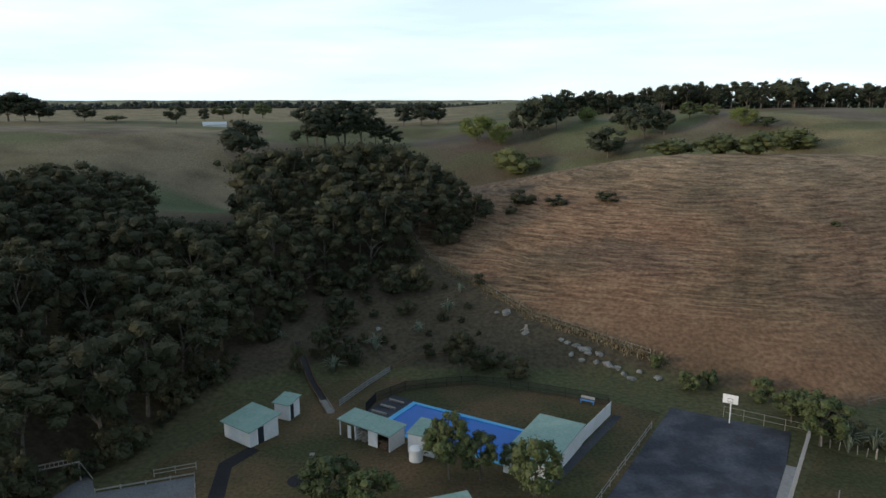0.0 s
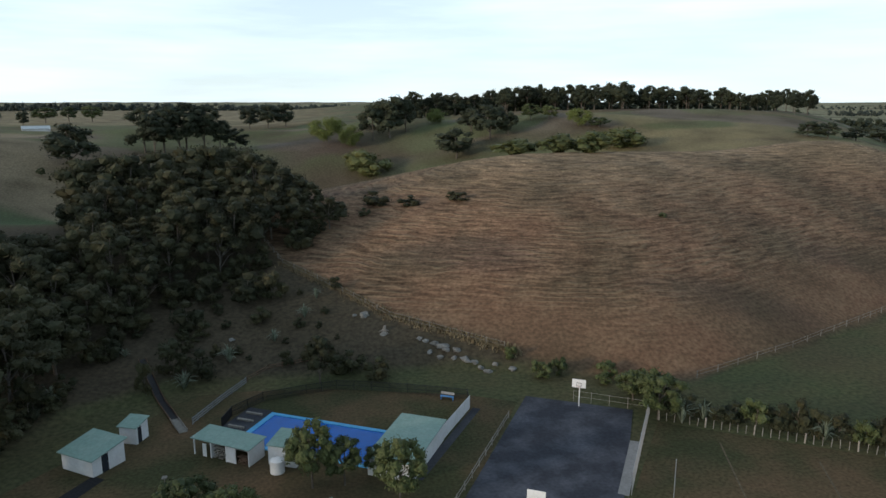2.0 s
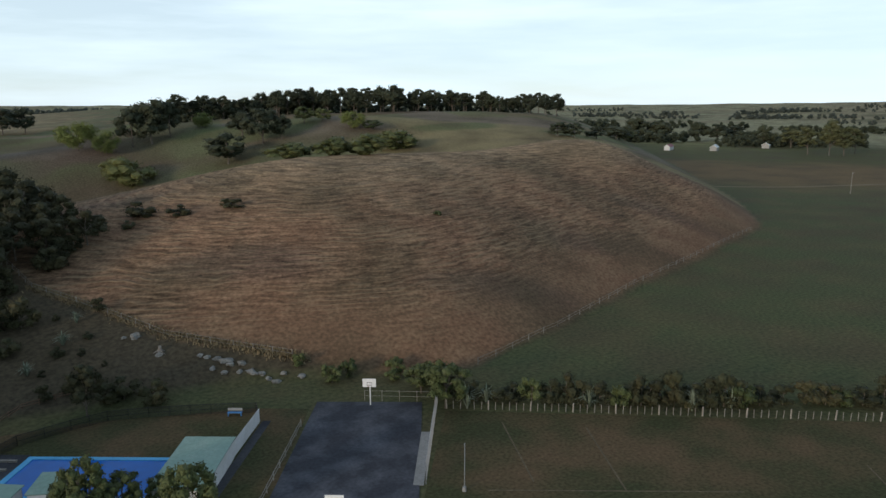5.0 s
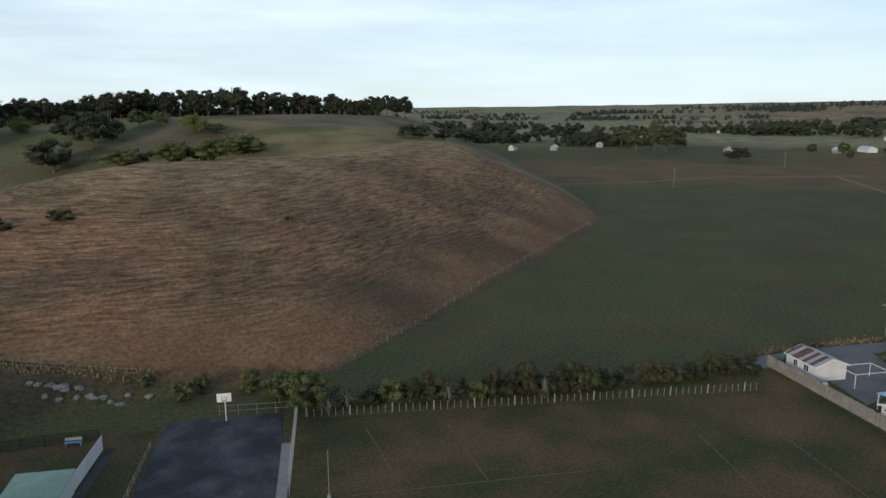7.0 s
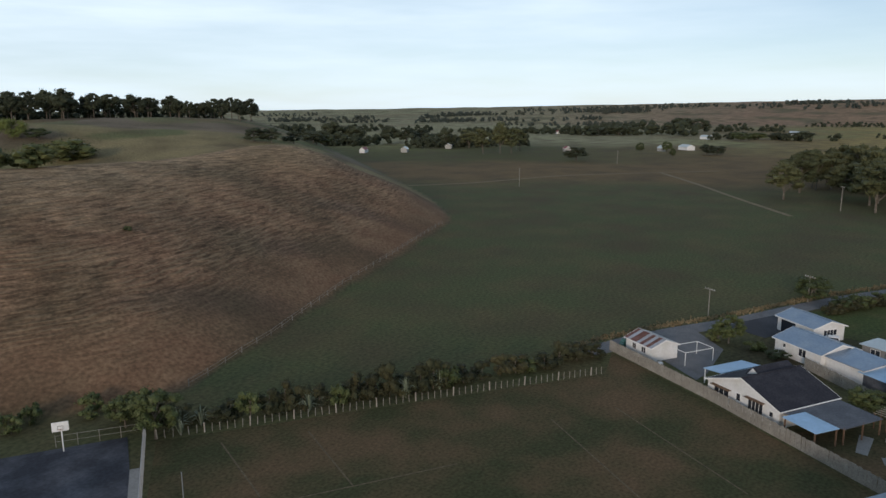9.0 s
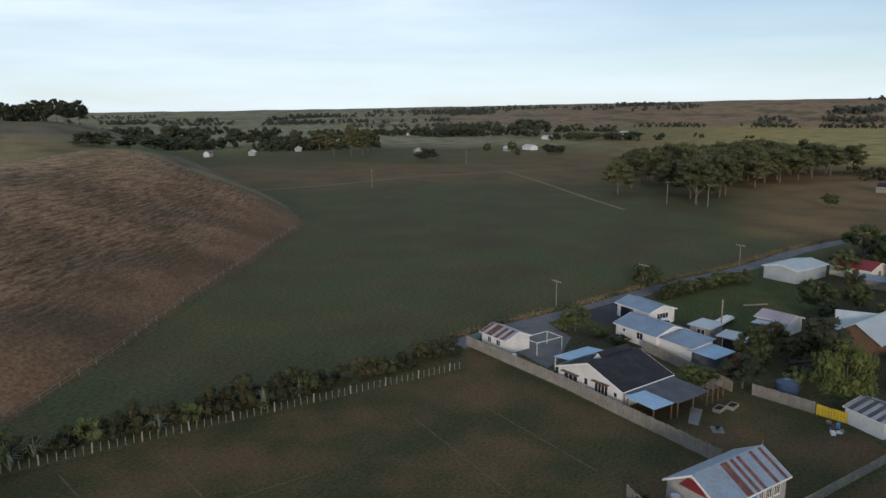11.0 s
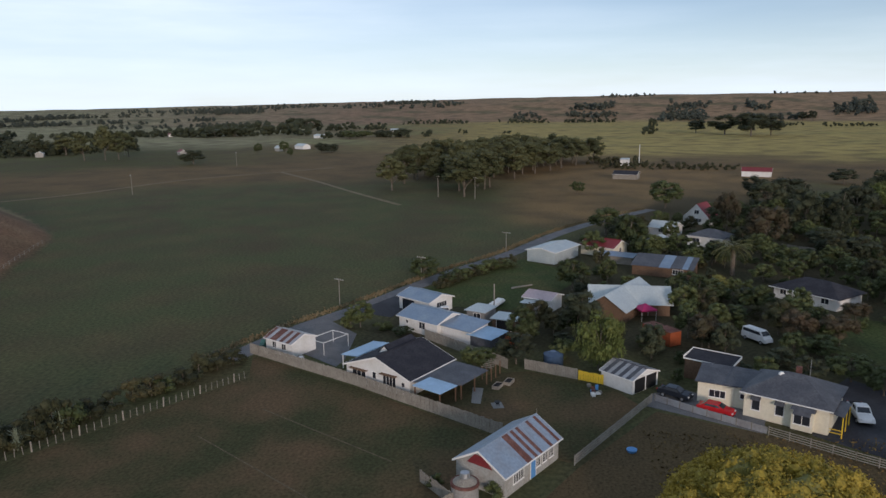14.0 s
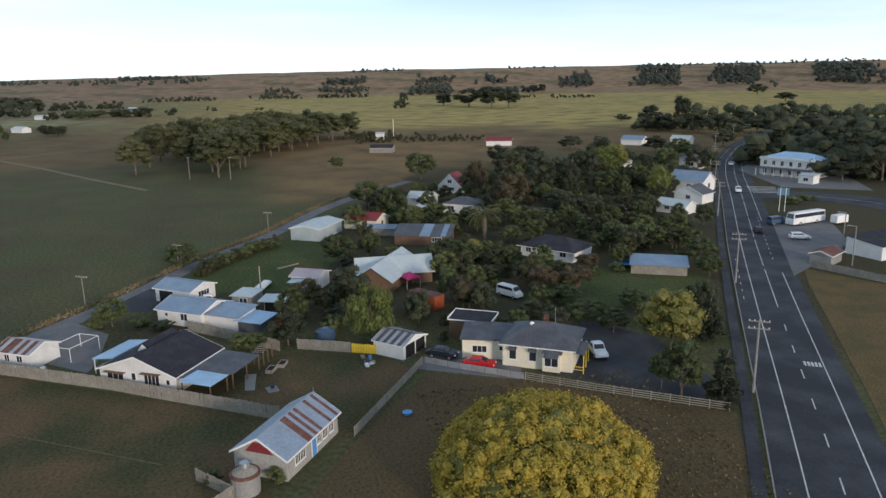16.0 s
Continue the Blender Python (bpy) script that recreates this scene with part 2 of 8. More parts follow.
def material(name, colour, rough=0.8, metal=0.0, grain=8.0, amount=0.18, stain=0.6, bump=0.15, second=None, attribute=None, spec=0.3, vary=0.0, spread=(0.42, 0.72)):
    """A surface with fine grain, broad stains and slight relief. second: the stains' colour."""
    m = bpy.data.materials.new(name)
    m.use_nodes = True
    n, l = m.node_tree.nodes, m.node_tree.links
    b = n["Principled BSDF"]
    b.inputs["Roughness"].default_value, b.inputs["Metallic"].default_value = rough, metal
    b.inputs["Specular IOR Level"].default_value = spec
    geo = n.new("ShaderNodeNewGeometry")
    fine, broad = n.new("ShaderNodeTexNoise"), n.new("ShaderNodeTexNoise")
    for t, s in ((fine, grain), (broad, stain)):
        t.inputs["Scale"].default_value, t.inputs["Detail"].default_value = s, 4
        l.new(geo.outputs["Position"], t.inputs["Vector"])
    base = n.new("ShaderNodeMix")
    base.data_type = "RGBA"
    if attribute:
        at = n.new("ShaderNodeAttribute")
        at.attribute_name = attribute
        l.new(at.outputs["Color"], base.inputs[6])
    else:
        base.inputs[6].default_value = (*colour, 1)
    base.inputs[7].default_value = (*(second or [v * 0.6 for v in colour]), 1)
    ramp = n.new("ShaderNodeMapRange")
    ramp.inputs[1].default_value, ramp.inputs[2].default_value = spread
    ramp.inputs[4].default_value = 0.75 if second else 0.35
    l.new(broad.outputs[0], ramp.inputs[0])
    l.new(ramp.outputs[0], base.inputs[0])
    hsv = n.new("ShaderNodeHueSaturation")
    val = n.new("ShaderNodeMapRange")
    val.inputs[1].default_value, val.inputs[2].default_value = 0.3, 0.7
    val.inputs[3].default_value, val.inputs[4].default_value = 1 - amount, 1 + amount
    l.new(fine.outputs[0], val.inputs[0])
    l.new(val.outputs[0], hsv.inputs["Value"])
    l.new(base.outputs[2], hsv.inputs["Color"])
    if vary:                       # each plant a little lighter or darker, warmer or cooler
        info, lo, tint = n.new("ShaderNodeObjectInfo"), n.new("ShaderNodeMapRange"), n.new("ShaderNodeHueSaturation")
        lo.inputs[3].default_value, lo.inputs[4].default_value = 1 - vary, 1 + vary
        hue = n.new("ShaderNodeMapRange")
        hue.inputs[3].default_value, hue.inputs[4].default_value = 0.51, 0.485
        for q in (lo, hue):
            l.new(info.outputs["Random"], q.inputs[0])
        l.new(lo.outputs[0], tint.inputs["Value"])
        l.new(hue.outputs[0], tint.inputs["Hue"])
        l.new(hsv.outputs[0], tint.inputs["Color"])
        l.new(tint.outputs[0], b.inputs["Base Color"])
    else:
        l.new(hsv.outputs[0], b.inputs["Base Color"])
    bp = n.new("ShaderNodeBump")
    bp.inputs["Strength"].default_value, bp.inputs["Distance"].default_value = bump, 0.3 / max(grain, 1)
    l.new(fine.outputs[0], bp.inputs["Height"])
    l.new(bp.outputs[0], b.inputs["Normal"])
    MAT[name] = m
    return m




def add_tracks(m):
    """Narrow pale ledges and darker risers that follow the contour, where the mask says so."""
    n, l = m.node_tree.nodes, m.node_tree.links
    b = n["Principled BSDF"]
    colour = b.inputs["Base Color"].links[0].from_socket
    geo, sep, wob = n.new("ShaderNodeNewGeometry"), n.new("ShaderNodeSeparateXYZ"), n.new("ShaderNodeTexNoise")
    wob.inputs["Scale"].default_value, wob.inputs["Detail"].default_value = 0.09, 5
    l.new(geo.outputs["Position"], sep.inputs[0])
    l.new(geo.outputs["Position"], wob.inputs["Vector"])

    def calc(op, p, q):
        k = n.new("ShaderNodeMath")
        k.operation = op
        for i, v in enumerate((p, q)):
            if isinstance(v, (int, float)):
                k.inputs[i].default_value = v
            elif v is not None:
                l.new(v, k.inputs[i])
        return k.outputs[0]
    phase = calc("ADD", calc("MULTIPLY", sep.outputs["Z"], 5.6), calc("MULTIPLY", wob.outputs[0], 11.0))
    line = calc("POWER", calc("ABSOLUTE", calc("SINE", phase, None), None), 7.0)
    broken = n.new("ShaderNodeTexNoise")
    broken.inputs["Scale"].default_value, broken.inputs["Detail"].default_value = 0.13, 6
    l.new(geo.outputs["Position"], broken.inputs["Vector"])
    gate = n.new("ShaderNodeMapRange")
    gate.inputs[1].default_value, gate.inputs[2].default_value = 0.40, 0.66
    l.new(broken.outputs[0], gate.inputs[0])
    mask = n.new("ShaderNodeAttribute")
    mask.attribute_name = "tracks"
    k = calc("MULTIPLY", calc("MULTIPLY", line, gate.outputs[0]), mask.outputs["Fac"])
    mix = n.new("ShaderNodeMix")
    mix.data_type = "RGBA"
    mix.inputs[7].default_value = (0.36, 0.27, 0.165, 1)
    l.new(calc("MULTIPLY", k, 0.42), mix.inputs[0])
    # wisps of standing straw and bare earth drawn out along the contour
    stretch, wisp = n.new("ShaderNodeMapping"), n.new("ShaderNodeTexNoise")
    stretch.inputs["Scale"].default_value = (0.22, 0.22, 3.4)
    wisp.inputs["Scale"].default_value, wisp.inputs["Detail"].default_value, wisp.inputs["Roughness"].default_value = 1.0, 6, 0.66
    wisp.inputs["Distortion"].default_value = 0.5
    l.new(geo.outputs["Position"], stretch.inputs[0])
    l.new(stretch.outputs[0], wisp.inputs["Vector"])
    level = n.new("ShaderNodeMapRange")
    for i, v in enumerate((0.36, 0.64, -0.5, 0.62)):
        level.inputs[i + 1].default_value = v
    l.new(wisp.outputs[0], level.inputs[0])
    streaky = n.new("ShaderNodeHueSaturation")
    l.new(calc("ADD", 1.0, calc("MULTIPLY", level.outputs[0], mask.outputs["Fac"])), streaky.inputs["Value"])
    l.new(colour, streaky.inputs["Color"])
    l.new(streaky.outputs[0], mix.inputs[6])
    l.new(mix.outputs[2], b.inputs["Base Color"])
    bump = n.new("ShaderNodeBump")
    bump.inputs["Strength"].default_value, bump.inputs["Distance"].default_value = 0.5, 0.4
    l.new(k, bump.inputs["Height"])
    l.new(b.inputs["Normal"].links[0].from_socket, bump.inputs["Normal"])
    l.new(bump.outputs[0], b.inputs["Normal"])


material("land", (0.1, 0.1, 0.1), 0.95, grain=1.6, amount=0.33, stain=0.045, bump=0.5, second=(0.085, 0.066, 0.04), attribute="land", spec=0.1)
add_tracks(MAT["land"])
material("asphalt", (0.034, 0.036, 0.044), 0.85, grain=3, second=(0.085, 0.088, 0.098), stain=0.17)


material("leaf_bush", (0.035, 0.039, 0.017), 0.75, grain=5, amount=0.35, second=(0.060, 0.050, 0.019), stain=0.35, vary=0.34)
material("leaf_dark", (0.032, 0.041, 0.022), 0.75, grain=4, amount=0.35, second=(0.050, 0.052, 0.024), stain=0.5, vary=0.34)
material("leaf_green", (0.056, 0.074, 0.025), 0.65, grain=5, amount=0.4, second=(0.072, 0.082, 0.028), stain=0.6, vary=0.34)
material("leaf_willow", (0.105, 0.135, 0.035), 0.65, grain=5, amount=0.3, second=(0.14, 0.15, 0.04), stain=0.6, vary=0.34)
material("leaf_thicket", (0.085, 0.100, 0.034), 0.65, grain=5, amount=0.3, second=(0.12, 0.115, 0.04), stain=0.5, vary=0.25)
material("leaf_gold", (0.33, 0.245, 0.035), 0.7, grain=4, amount=0.3, second=(0.20, 0.18, 0.035), stain=0.5)
material("leaf_rust", (0.068, 0.050, 0.028), 0.7, grain=5, amount=0.3, second=(0.052, 0.055, 0.026), stain=0.6, vary=0.34)
# far woods: distance haze put into the leaf colour, paler and bluer
material("leaf_far_haze", (0.046, 0.058, 0.050), 0.85, grain=0.4, amount=0.3, second=(0.065, 0.070, 0.05), stain=0.02)
material("flax", (0.17, 0.20, 0.14), 0.55, grain=6, amount=0.25)
material("palm", (0.13, 0.12, 0.04), 0.6, grain=6, amount=0.3, second=(0.07, 0.09, 0.03))
material("bark", (0.11, 0.09, 0.07), 0.9, grain=9, amount=0.3, second=(0.2, 0.18, 0.15), stain=1.2, bump=0.5)
material("grey_bark", (0.13, 0.115, 0.10), 0.9, grain=7, amount=0.3, bump=0.4)
material("pale_bark", (0.30, 0.27, 0.23), 0.9, grain=7, amount=0.3, bump=0.4)
material("dry_grass", (0.21, 0.165, 0.095), 0.95, grain=3, amount=0.3, second=(0.20, 0.15, 0.08), stain=0.4)
material("white_board", (0.72, 0.72, 0.71), 0.6, grain=3, amount=0.06, stain=0.5, second=(0.60, 0.59, 0.55))
material("cream_board", (0.74, 0.70, 0.57), 0.6, grain=3, amount=0.06, stain=0.5, second=(0.66, 0.62, 0.50))
material("green_roof", (0.21, 0.33, 0.28), 0.45, grain=3, amount=0.1, stain=0.7, second=(0.28, 0.38, 0.33), metal=0.1)
material("blue_roof", (0.22, 0.30, 0.40), 0.35, grain=3, amount=0.1, stain=0.4, second=(0.30, 0.37, 0.45), metal=0.35)
material("sky_roof", (0.32, 0.50, 0.70), 0.35, grain=2, amount=0.08, stain=0.5)
material("pale_roof", (0.46, 0.52, 0.54), 0.4, grain=3, amount=0.08, stain=0.5, second=(0.55, 0.6, 0.6), metal=0.2)
material("dark_roof", (0.026, 0.027, 0.036), 0.9, grain=4, amount=0.25, stain=0.5, second=(0.05, 0.05, 0.06))
material("slate_roof", (0.075, 0.08, 0.095), 0.6, grain=4, amount=0.2, stain=0.6, second=(0.13, 0.135, 0.15))
material("red_roof", (0.22, 0.035, 0.04), 0.55, grain=3, amount=0.15, stain=0.6)
material("iron_roof", (0.42, 0.44, 0.47), 0.35, grain=3, amount=0.12, stain=0.6, second=(0.30, 0.26, 0.25), metal=0.4)
material("rust", (0.13, 0.055, 0.045), 0.8, grain=5, amount=0.3, stain=1.0, second=(0.22, 0.12, 0.10))
material("grey_wood", (0.24, 0.22, 0.19), 0.9, grain=6, amount=0.22, stain=0.8, second=(0.33, 0.31, 0.27))
material("brown_wood", (0.16, 0.10, 0.065), 0.85, grain=6, amount=0.25, stain=0.8)
material("black_metal", (0.02, 0.02, 0.022), 0.5, grain=6, amount=0.1)
material("galvanised", (0.42, 0.44, 0.46), 0.4, metal=0.6, grain=6, amount=0.1)
material("concrete", (0.27, 0.265, 0.255), 0.9, grain=5, amount=0.15, stain=0.7)
material("gravel", (0.17, 0.17, 0.175), 0.95, grain=7, amount=0.25, stain=0.3, second=(0.11, 0.11, 0.115), bump=0.5)
material("glass", (0.03, 0.035, 0.045), 0.08, grain=2, amount=0.05, spec=0.6)
material("pool_blue", (0.01, 0.12, 0.5), 0.6, grain=2, amount=0.05)
material("pool_edge", (0.10, 0.42, 0.72), 0.5, grain=3, amount=0.06)
material("paint_white", (0.82, 0.82, 0.80), 0.5, grain=4, amount=0.05)
material("paint_line", (0.60, 0.60, 0.58), 0.8, grain=3, amount=0.2)
material("yellow", (0.75, 0.52, 0.05), 0.5, grain=4, amount=0.08)
material("orange", (0.30, 0.075, 0.03), 0.6, grain=3, amount=0.12, stain=0.8)
material("magenta", (0.42, 0.03, 0.13), 0.6, grain=3, amount=0.1)
material("blue_paint", (0.10, 0.30, 0.62), 0.5, grain=3, amount=0.1)
material("rock", (0.24, 0.235, 0.215), 0.95, grain=3, amount=0.3, stain=0.8, second=(0.11, 0.10, 0.08), bump=0.6)
material("rubber", (0.015, 0.015, 0.016), 0.8, grain=6, amount=0.1)
material("car_white", (0.78, 0.79, 0.80), 0.25, grain=2, amount=0.03)
material("car_red", (0.50, 0.02, 0.025), 0.25, grain=2, amount=0.04)
material("car_dark", (0.02, 0.025, 0.035), 0.2, grain=2, amount=0.04)
material("car_blue", (0.06, 0.10, 0.17), 0.25, grain=2, amount=0.04)
material("lens_red", (0.35, 0.02, 0.02), 0.3)
material("lens_clear", (0.7, 0.7, 0.7), 0.15)
material("green_tank", (0.05, 0.16, 0.13), 0.5)
material("lawn", (0.058, 0.061, 0.029), 0.95, grain=2.6, amount=0.3, stain=0.10, second=(0.150, 0.094, 0.055), bump=0.5, spec=0.1, spread=(0.37, 0.66))
material("bark_mulch", (0.02, 0.02, 0.022), 0.95, grain=5, amount=0.3)
material("water", (0.004, 0.13, 0.50), 0.15, grain=1, amount=0.03, bump=0.05, spec=0.15)


# ---- builders ----
def bm_box(bm, x0, x1, y0, y1, z0, z1, bevel=0.0):
    vs = bmesh.ops.create_cube(bm, size=1.0)["verts"]
    for v in vs:
        v.co = Vector(((x0 + x1) / 2 + v.co.x * (x1 - x0), (y0 + y1) / 2 + v.co.y * (y1 - y0), (z0 + z1) / 2 + v.co.z * (z1 - z0)))
    if bevel:
        es = {e for v in vs for e in v.link_edges}
        bmesh.ops.bevel(bm, geom=list(es), offset=bevel, segments=2, affect="EDGES")
    return bm


def box(x0, x1, y0, y1, z0, z1, bevel=0.0):
    return bm_box(bmesh.new(), x0, x1, y0, y1, z0, z1, bevel)


def bm_tube(bm, p, q, r0, r1=None, sides=8):
    """A tapered rod from p to q."""
    p, q = Vector(p), Vector(q)
    m = Matrix.Translation((p + q) / 2) @ (q - p).to_track_quat("Z", "Y").to_matrix().to_4x4()
    bmesh.ops.create_cone(bm, cap_ends=True, segments=sides, radius1=r0, radius2=r0 if r1 is None else r1, depth=(q - p).length, matrix=m)
    return bm


def tube(p, q, r0, r1=None, sides=8):
    return bm_tube(bmesh.new(), p, q, r0, r1, sides)


def solid(points, faces):
    bm = bmesh.new()
    vs = [bm.verts.new(p) for p in points]
    for f in faces:
        bm.faces.new([vs[i] for i in f])
    bmesh.ops.recalc_face_normals(bm, faces=bm.faces)
    return bm


def slab(corners, thick):
    """A flat plate with the given upper corners (a loop), thick metres deep along z."""
    n = len(corners)
    pts = [tuple(c) for c in corners] + [(c[0], c[1], c[2] - thick) for c in corners]
    return solid(pts, [tuple(range(n)), tuple(range(2 * n - 1, n - 1, -1))] + [(i, (i + 1) % n, n + (i + 1) % n, n + i) for i in range(n)])


def bm_mesh(name, bm, mat):
    me = bpy.data.meshes.new(name)
    bm.to_mesh(me)
    bm.free()
    me.materials.append(MAT[mat])
    return me


def part(name, bm, mat, parent, label="", at=None):
    ob = new(name, bm_mesh(name, bm, mat))
    ob.parent = parent
    if at is not None:
        ob.matrix_basis = at
    if label:
        ob["label"] = label
    return ob


def thing(name, m, label, category, group="", kind=""):
    ob = new(name)
    ob.empty_display_size = 0.3
    ob.matrix_basis = m
    return tagged(ob, label, category, group, kind)


def structure(name, bm, mat, label, category):
    return tagged(new(name, bm_mesh(name, bm, mat)), label, category, kind="structure")


def at(x, y, head=0.0, z=None):
    return pose(x, y, ground_z(x, y) if z is None else z, 0, 0, head)


def drape(name, outline, mat, label, category, lift=0.04, step=2.0):
    """A thin surface laid over the ground inside a plan outline (flat ground only)."""
    bm = slab([(x, y, lift) for x, y in outline], lift + 0.1)
    return structure(name, bm, mat, label, category)


def ribbon(left, right, z, thick=0.12):
    """A strip between two rows of plan points."""
    n = len(left)
    pts = [(x, y, z) for x, y in left] + [(x, y, z) for x, y in right]
    pts += [(x, y, z - thick) for x, y in left] + [(x, y, z - thick) for x, y in right]
    fs = []
    for i in range(n - 1):
        fs += [(i, i + 1, n + i + 1, n + i), (2 * n + i, 3 * n + i, 3 * n + i + 1, 2 * n + i + 1),
               (i, 2 * n + i, 2 * n + i + 1, i + 1), (n + i, n + i + 1, 3 * n + i + 1, 3 * n + i)]
    fs += [(0, n, 3 * n, 2 * n), (n - 1, 3 * n - 1, 4 * n - 1, 2 * n - 1)]
    return solid(pts, fs)


def offset_line(pts, d):
    """Plan points shifted d metres to the right of the way they run."""
    out = []
    for i, (x, y) in enumerate(pts):
        ax, ay = pts[max(i - 1, 0)]
        bx, by = pts[min(i + 1, len(pts) - 1)]
        n = math.hypot(bx - ax, by - ay)
        out.append((x + (by - ay) / n * d, y - (bx - ax) / n * d))
    return out


def resample(pts, step):
    """Smoothed plan points at about even steps."""
    p = np.array(pts, float)
    s = np.concatenate([[0], np.cumsum(np.hypot(*np.diff(p, axis=0).T))])
    k = np.linspace(0, s[-1], max(2, int(s[-1] / step) + 1))
    q = np.stack([np.interp(k, s, p[:, 0]), np.interp(k, s, p[:, 1])], 1)
    for _ in range(6):
        q[1:-1] = 0.5 * q[1:-1] + 0.25 * (q[:-2] + q[2:])
    return [tuple(v) for v in q]


material("land_dry", (0.100, 0.074, 0.041), 0.95, grain=3.0, amount=0.34, stain=0.15, second=(0.12, 0.085, 0.044), bump=0.6, spec=0.1)
material("pink_roof", (0.52, 0.42, 0.44), 0.5, grain=3, amount=0.08)
material("grey_board", (0.36, 0.36, 0.34), 0.8, grain=4, amount=0.15, stain=0.9, second=(0.30, 0.28, 0.25))
material("field_line", (0.125, 0.098, 0.060), 0.95, grain=2, amount=0.4)
material("barn_roof", (0.30, 0.38, 0.48), 0.4, grain=3, amount=0.12, stain=0.7, second=(0.27, 0.30, 0.34), metal=0.3)
material("leaf_olive", (0.17, 0.155, 0.035), 0.6, grain=4, amount=0.3, second=(0.10, 0.11, 0.03), stain=0.5)
material("leaf_stand", (0.058, 0.066, 0.027), 0.7, grain=4, amount=0.3, second=(0.085, 0.085, 0.035), stain=0.1, vary=0.3)
material("court_seal", (0.036, 0.039, 0.050), 0.85, grain=2.5, amount=0.22, stain=0.24, second=(0.105, 0.110, 0.130), spread=(0.42, 0.66))
material("verge_dry", (0.15, 0.105, 0.05), 0.95, grain=4.0, amount=0.35, stain=0.2, second=(0.07, 0.075, 0.035), bump=0.6, spec=0.1)
material("track_earth", (0.20, 0.155, 0.095), 0.95, grain=2, amount=0.3, second=(0.11, 0.10, 0.055), stain=0.3)
material("sign_blue", (0.10, 0.22, 0.30), 0.5, grain=3, amount=0.06)
material("garden_grass", (0.062, 0.082, 0.030), 0.95, grain=1.8, amount=0.35, stain=0.15, second=(0.10, 0.092, 0.042), bump=0.5, spec=0.1)


# ---- vegetation ----
def ball_mesh(level):
    bm = bmesh.new()
    bmesh.ops.create_icosphere(bm, subdivisions=level, radius=1.0)
    bm.verts.index_update()
    vs, fs = np.array([v.co[:] for v in bm.verts]), np.array([[v.index for v in f.verts] for f in bm.faces])
    bm.free()
    return vs, fs


BALL = {k: ball_mesh(k) for k in (1, 2)}


def leaf_mesh(name, centres, radii, per, size, mat, seed, flat=1.0, droop=0.0, slim=0.6, core=0.72, level=2):
    """Many small leaves round clump centres: radii in metres, per leaves a clump, size of one leaf spray.
    core: the dense, ragged twig mass inside each clump, as a share of its radius."""
    r = np.random.RandomState(seed)
    c = np.repeat(np.asarray(centres, float), per, axis=0)
    rad = np.repeat(np.asarray(radii, float), per)
    n = len(c)
    v = r.normal(size=(n, 3))
    v /= np.linalg.norm(v, axis=1)[:, None]
    p = c + v * (rad * r.uniform(0.62, 1.08, n))[:, None] * np.array([1, 1, flat])
    nrm = v + 0.7 * r.normal(size=(n, 3)) + np.array([0, 0, 0.35])
    nrm /= np.linalg.norm(nrm, axis=1)[:, None]
    side = np.cross(nrm, r.normal(size=(n, 3)))
    side /= np.linalg.norm(side, axis=1)[:, None]
    up = np.cross(nrm, side)
    if droop:
        up = up * (1 - droop) + np.array([0, 0, -1.0]) * droop
    s = size * r.uniform(0.55, 1.25, n)[:, None]
    bend = nrm * s * 0.18
    quad = np.stack([p - up * s * 0.5, p + side * s * slim * 0.5 - bend, p + up * s * 0.6, p - side * s * slim * 0.5 - bend], 1).reshape(-1, 3)
    me = bpy.data.meshes.new(name)
    faces = np.arange(4 * n).reshape(-1, 4).tolist()
    if core:
        bv, bf = BALL[level]
        cc, cr = np.asarray(centres, float), np.asarray(radii, float)
        m = len(cc)
        lump = core * r.uniform(0.72, 1.22, (m, len(bv)))
        hull = cc[:, None, :] + bv[None] * (cr[:, None] * lump)[..., None] * np.array([1, 1, flat])
        faces += (4 * n + np.arange(m)[:, None, None] * len(bv) + bf[None]).reshape(-1, 3).tolist()
        quad = np.vstack([quad, hull.reshape(-1, 3)])
    me.from_pydata(quad.tolist(), [], faces)
    me.materials.append(MAT[mat])
    me.update()
    return me


def limbs(seed, h, r0, tips, fork=0.45, bend=0.12):
    """A tapered, slightly crooked trunk with limbs that reach to the tips."""
    r = np.random.RandomState(seed)
    bm = bmesh.new()
    pts = [Vector((0, 0, -0.3))]
    for k in range(1, 5):
        pts.append(Vector((r.normal() * bend * h * 0.2 * k / 4, r.normal() * bend * h * 0.2 * k / 4, h * k / 4)))
    for k in range(4):
        bm_tube(bm, pts[k], pts[k + 1], r0 * (1 - k * 0.2), r0 * (1 - (k + 1) * 0.2), 7)
    for t in tips:
        t = Vector(t)
        k = min(3, max(1, int(4 * max(fork, min(0.9, t.z / h * 0.75)))))
        mid = (pts[k] + t) / 2 + Vector((0, 0, 0.08 * h))
        bm_tube(bm, pts[k], mid, r0 * 0.4, r0 * 0.25, 5)
        bm_tube(bm, mid, t, r0 * 0.25, r0 * 0.08, 5)
    return bm


KINDS = {}


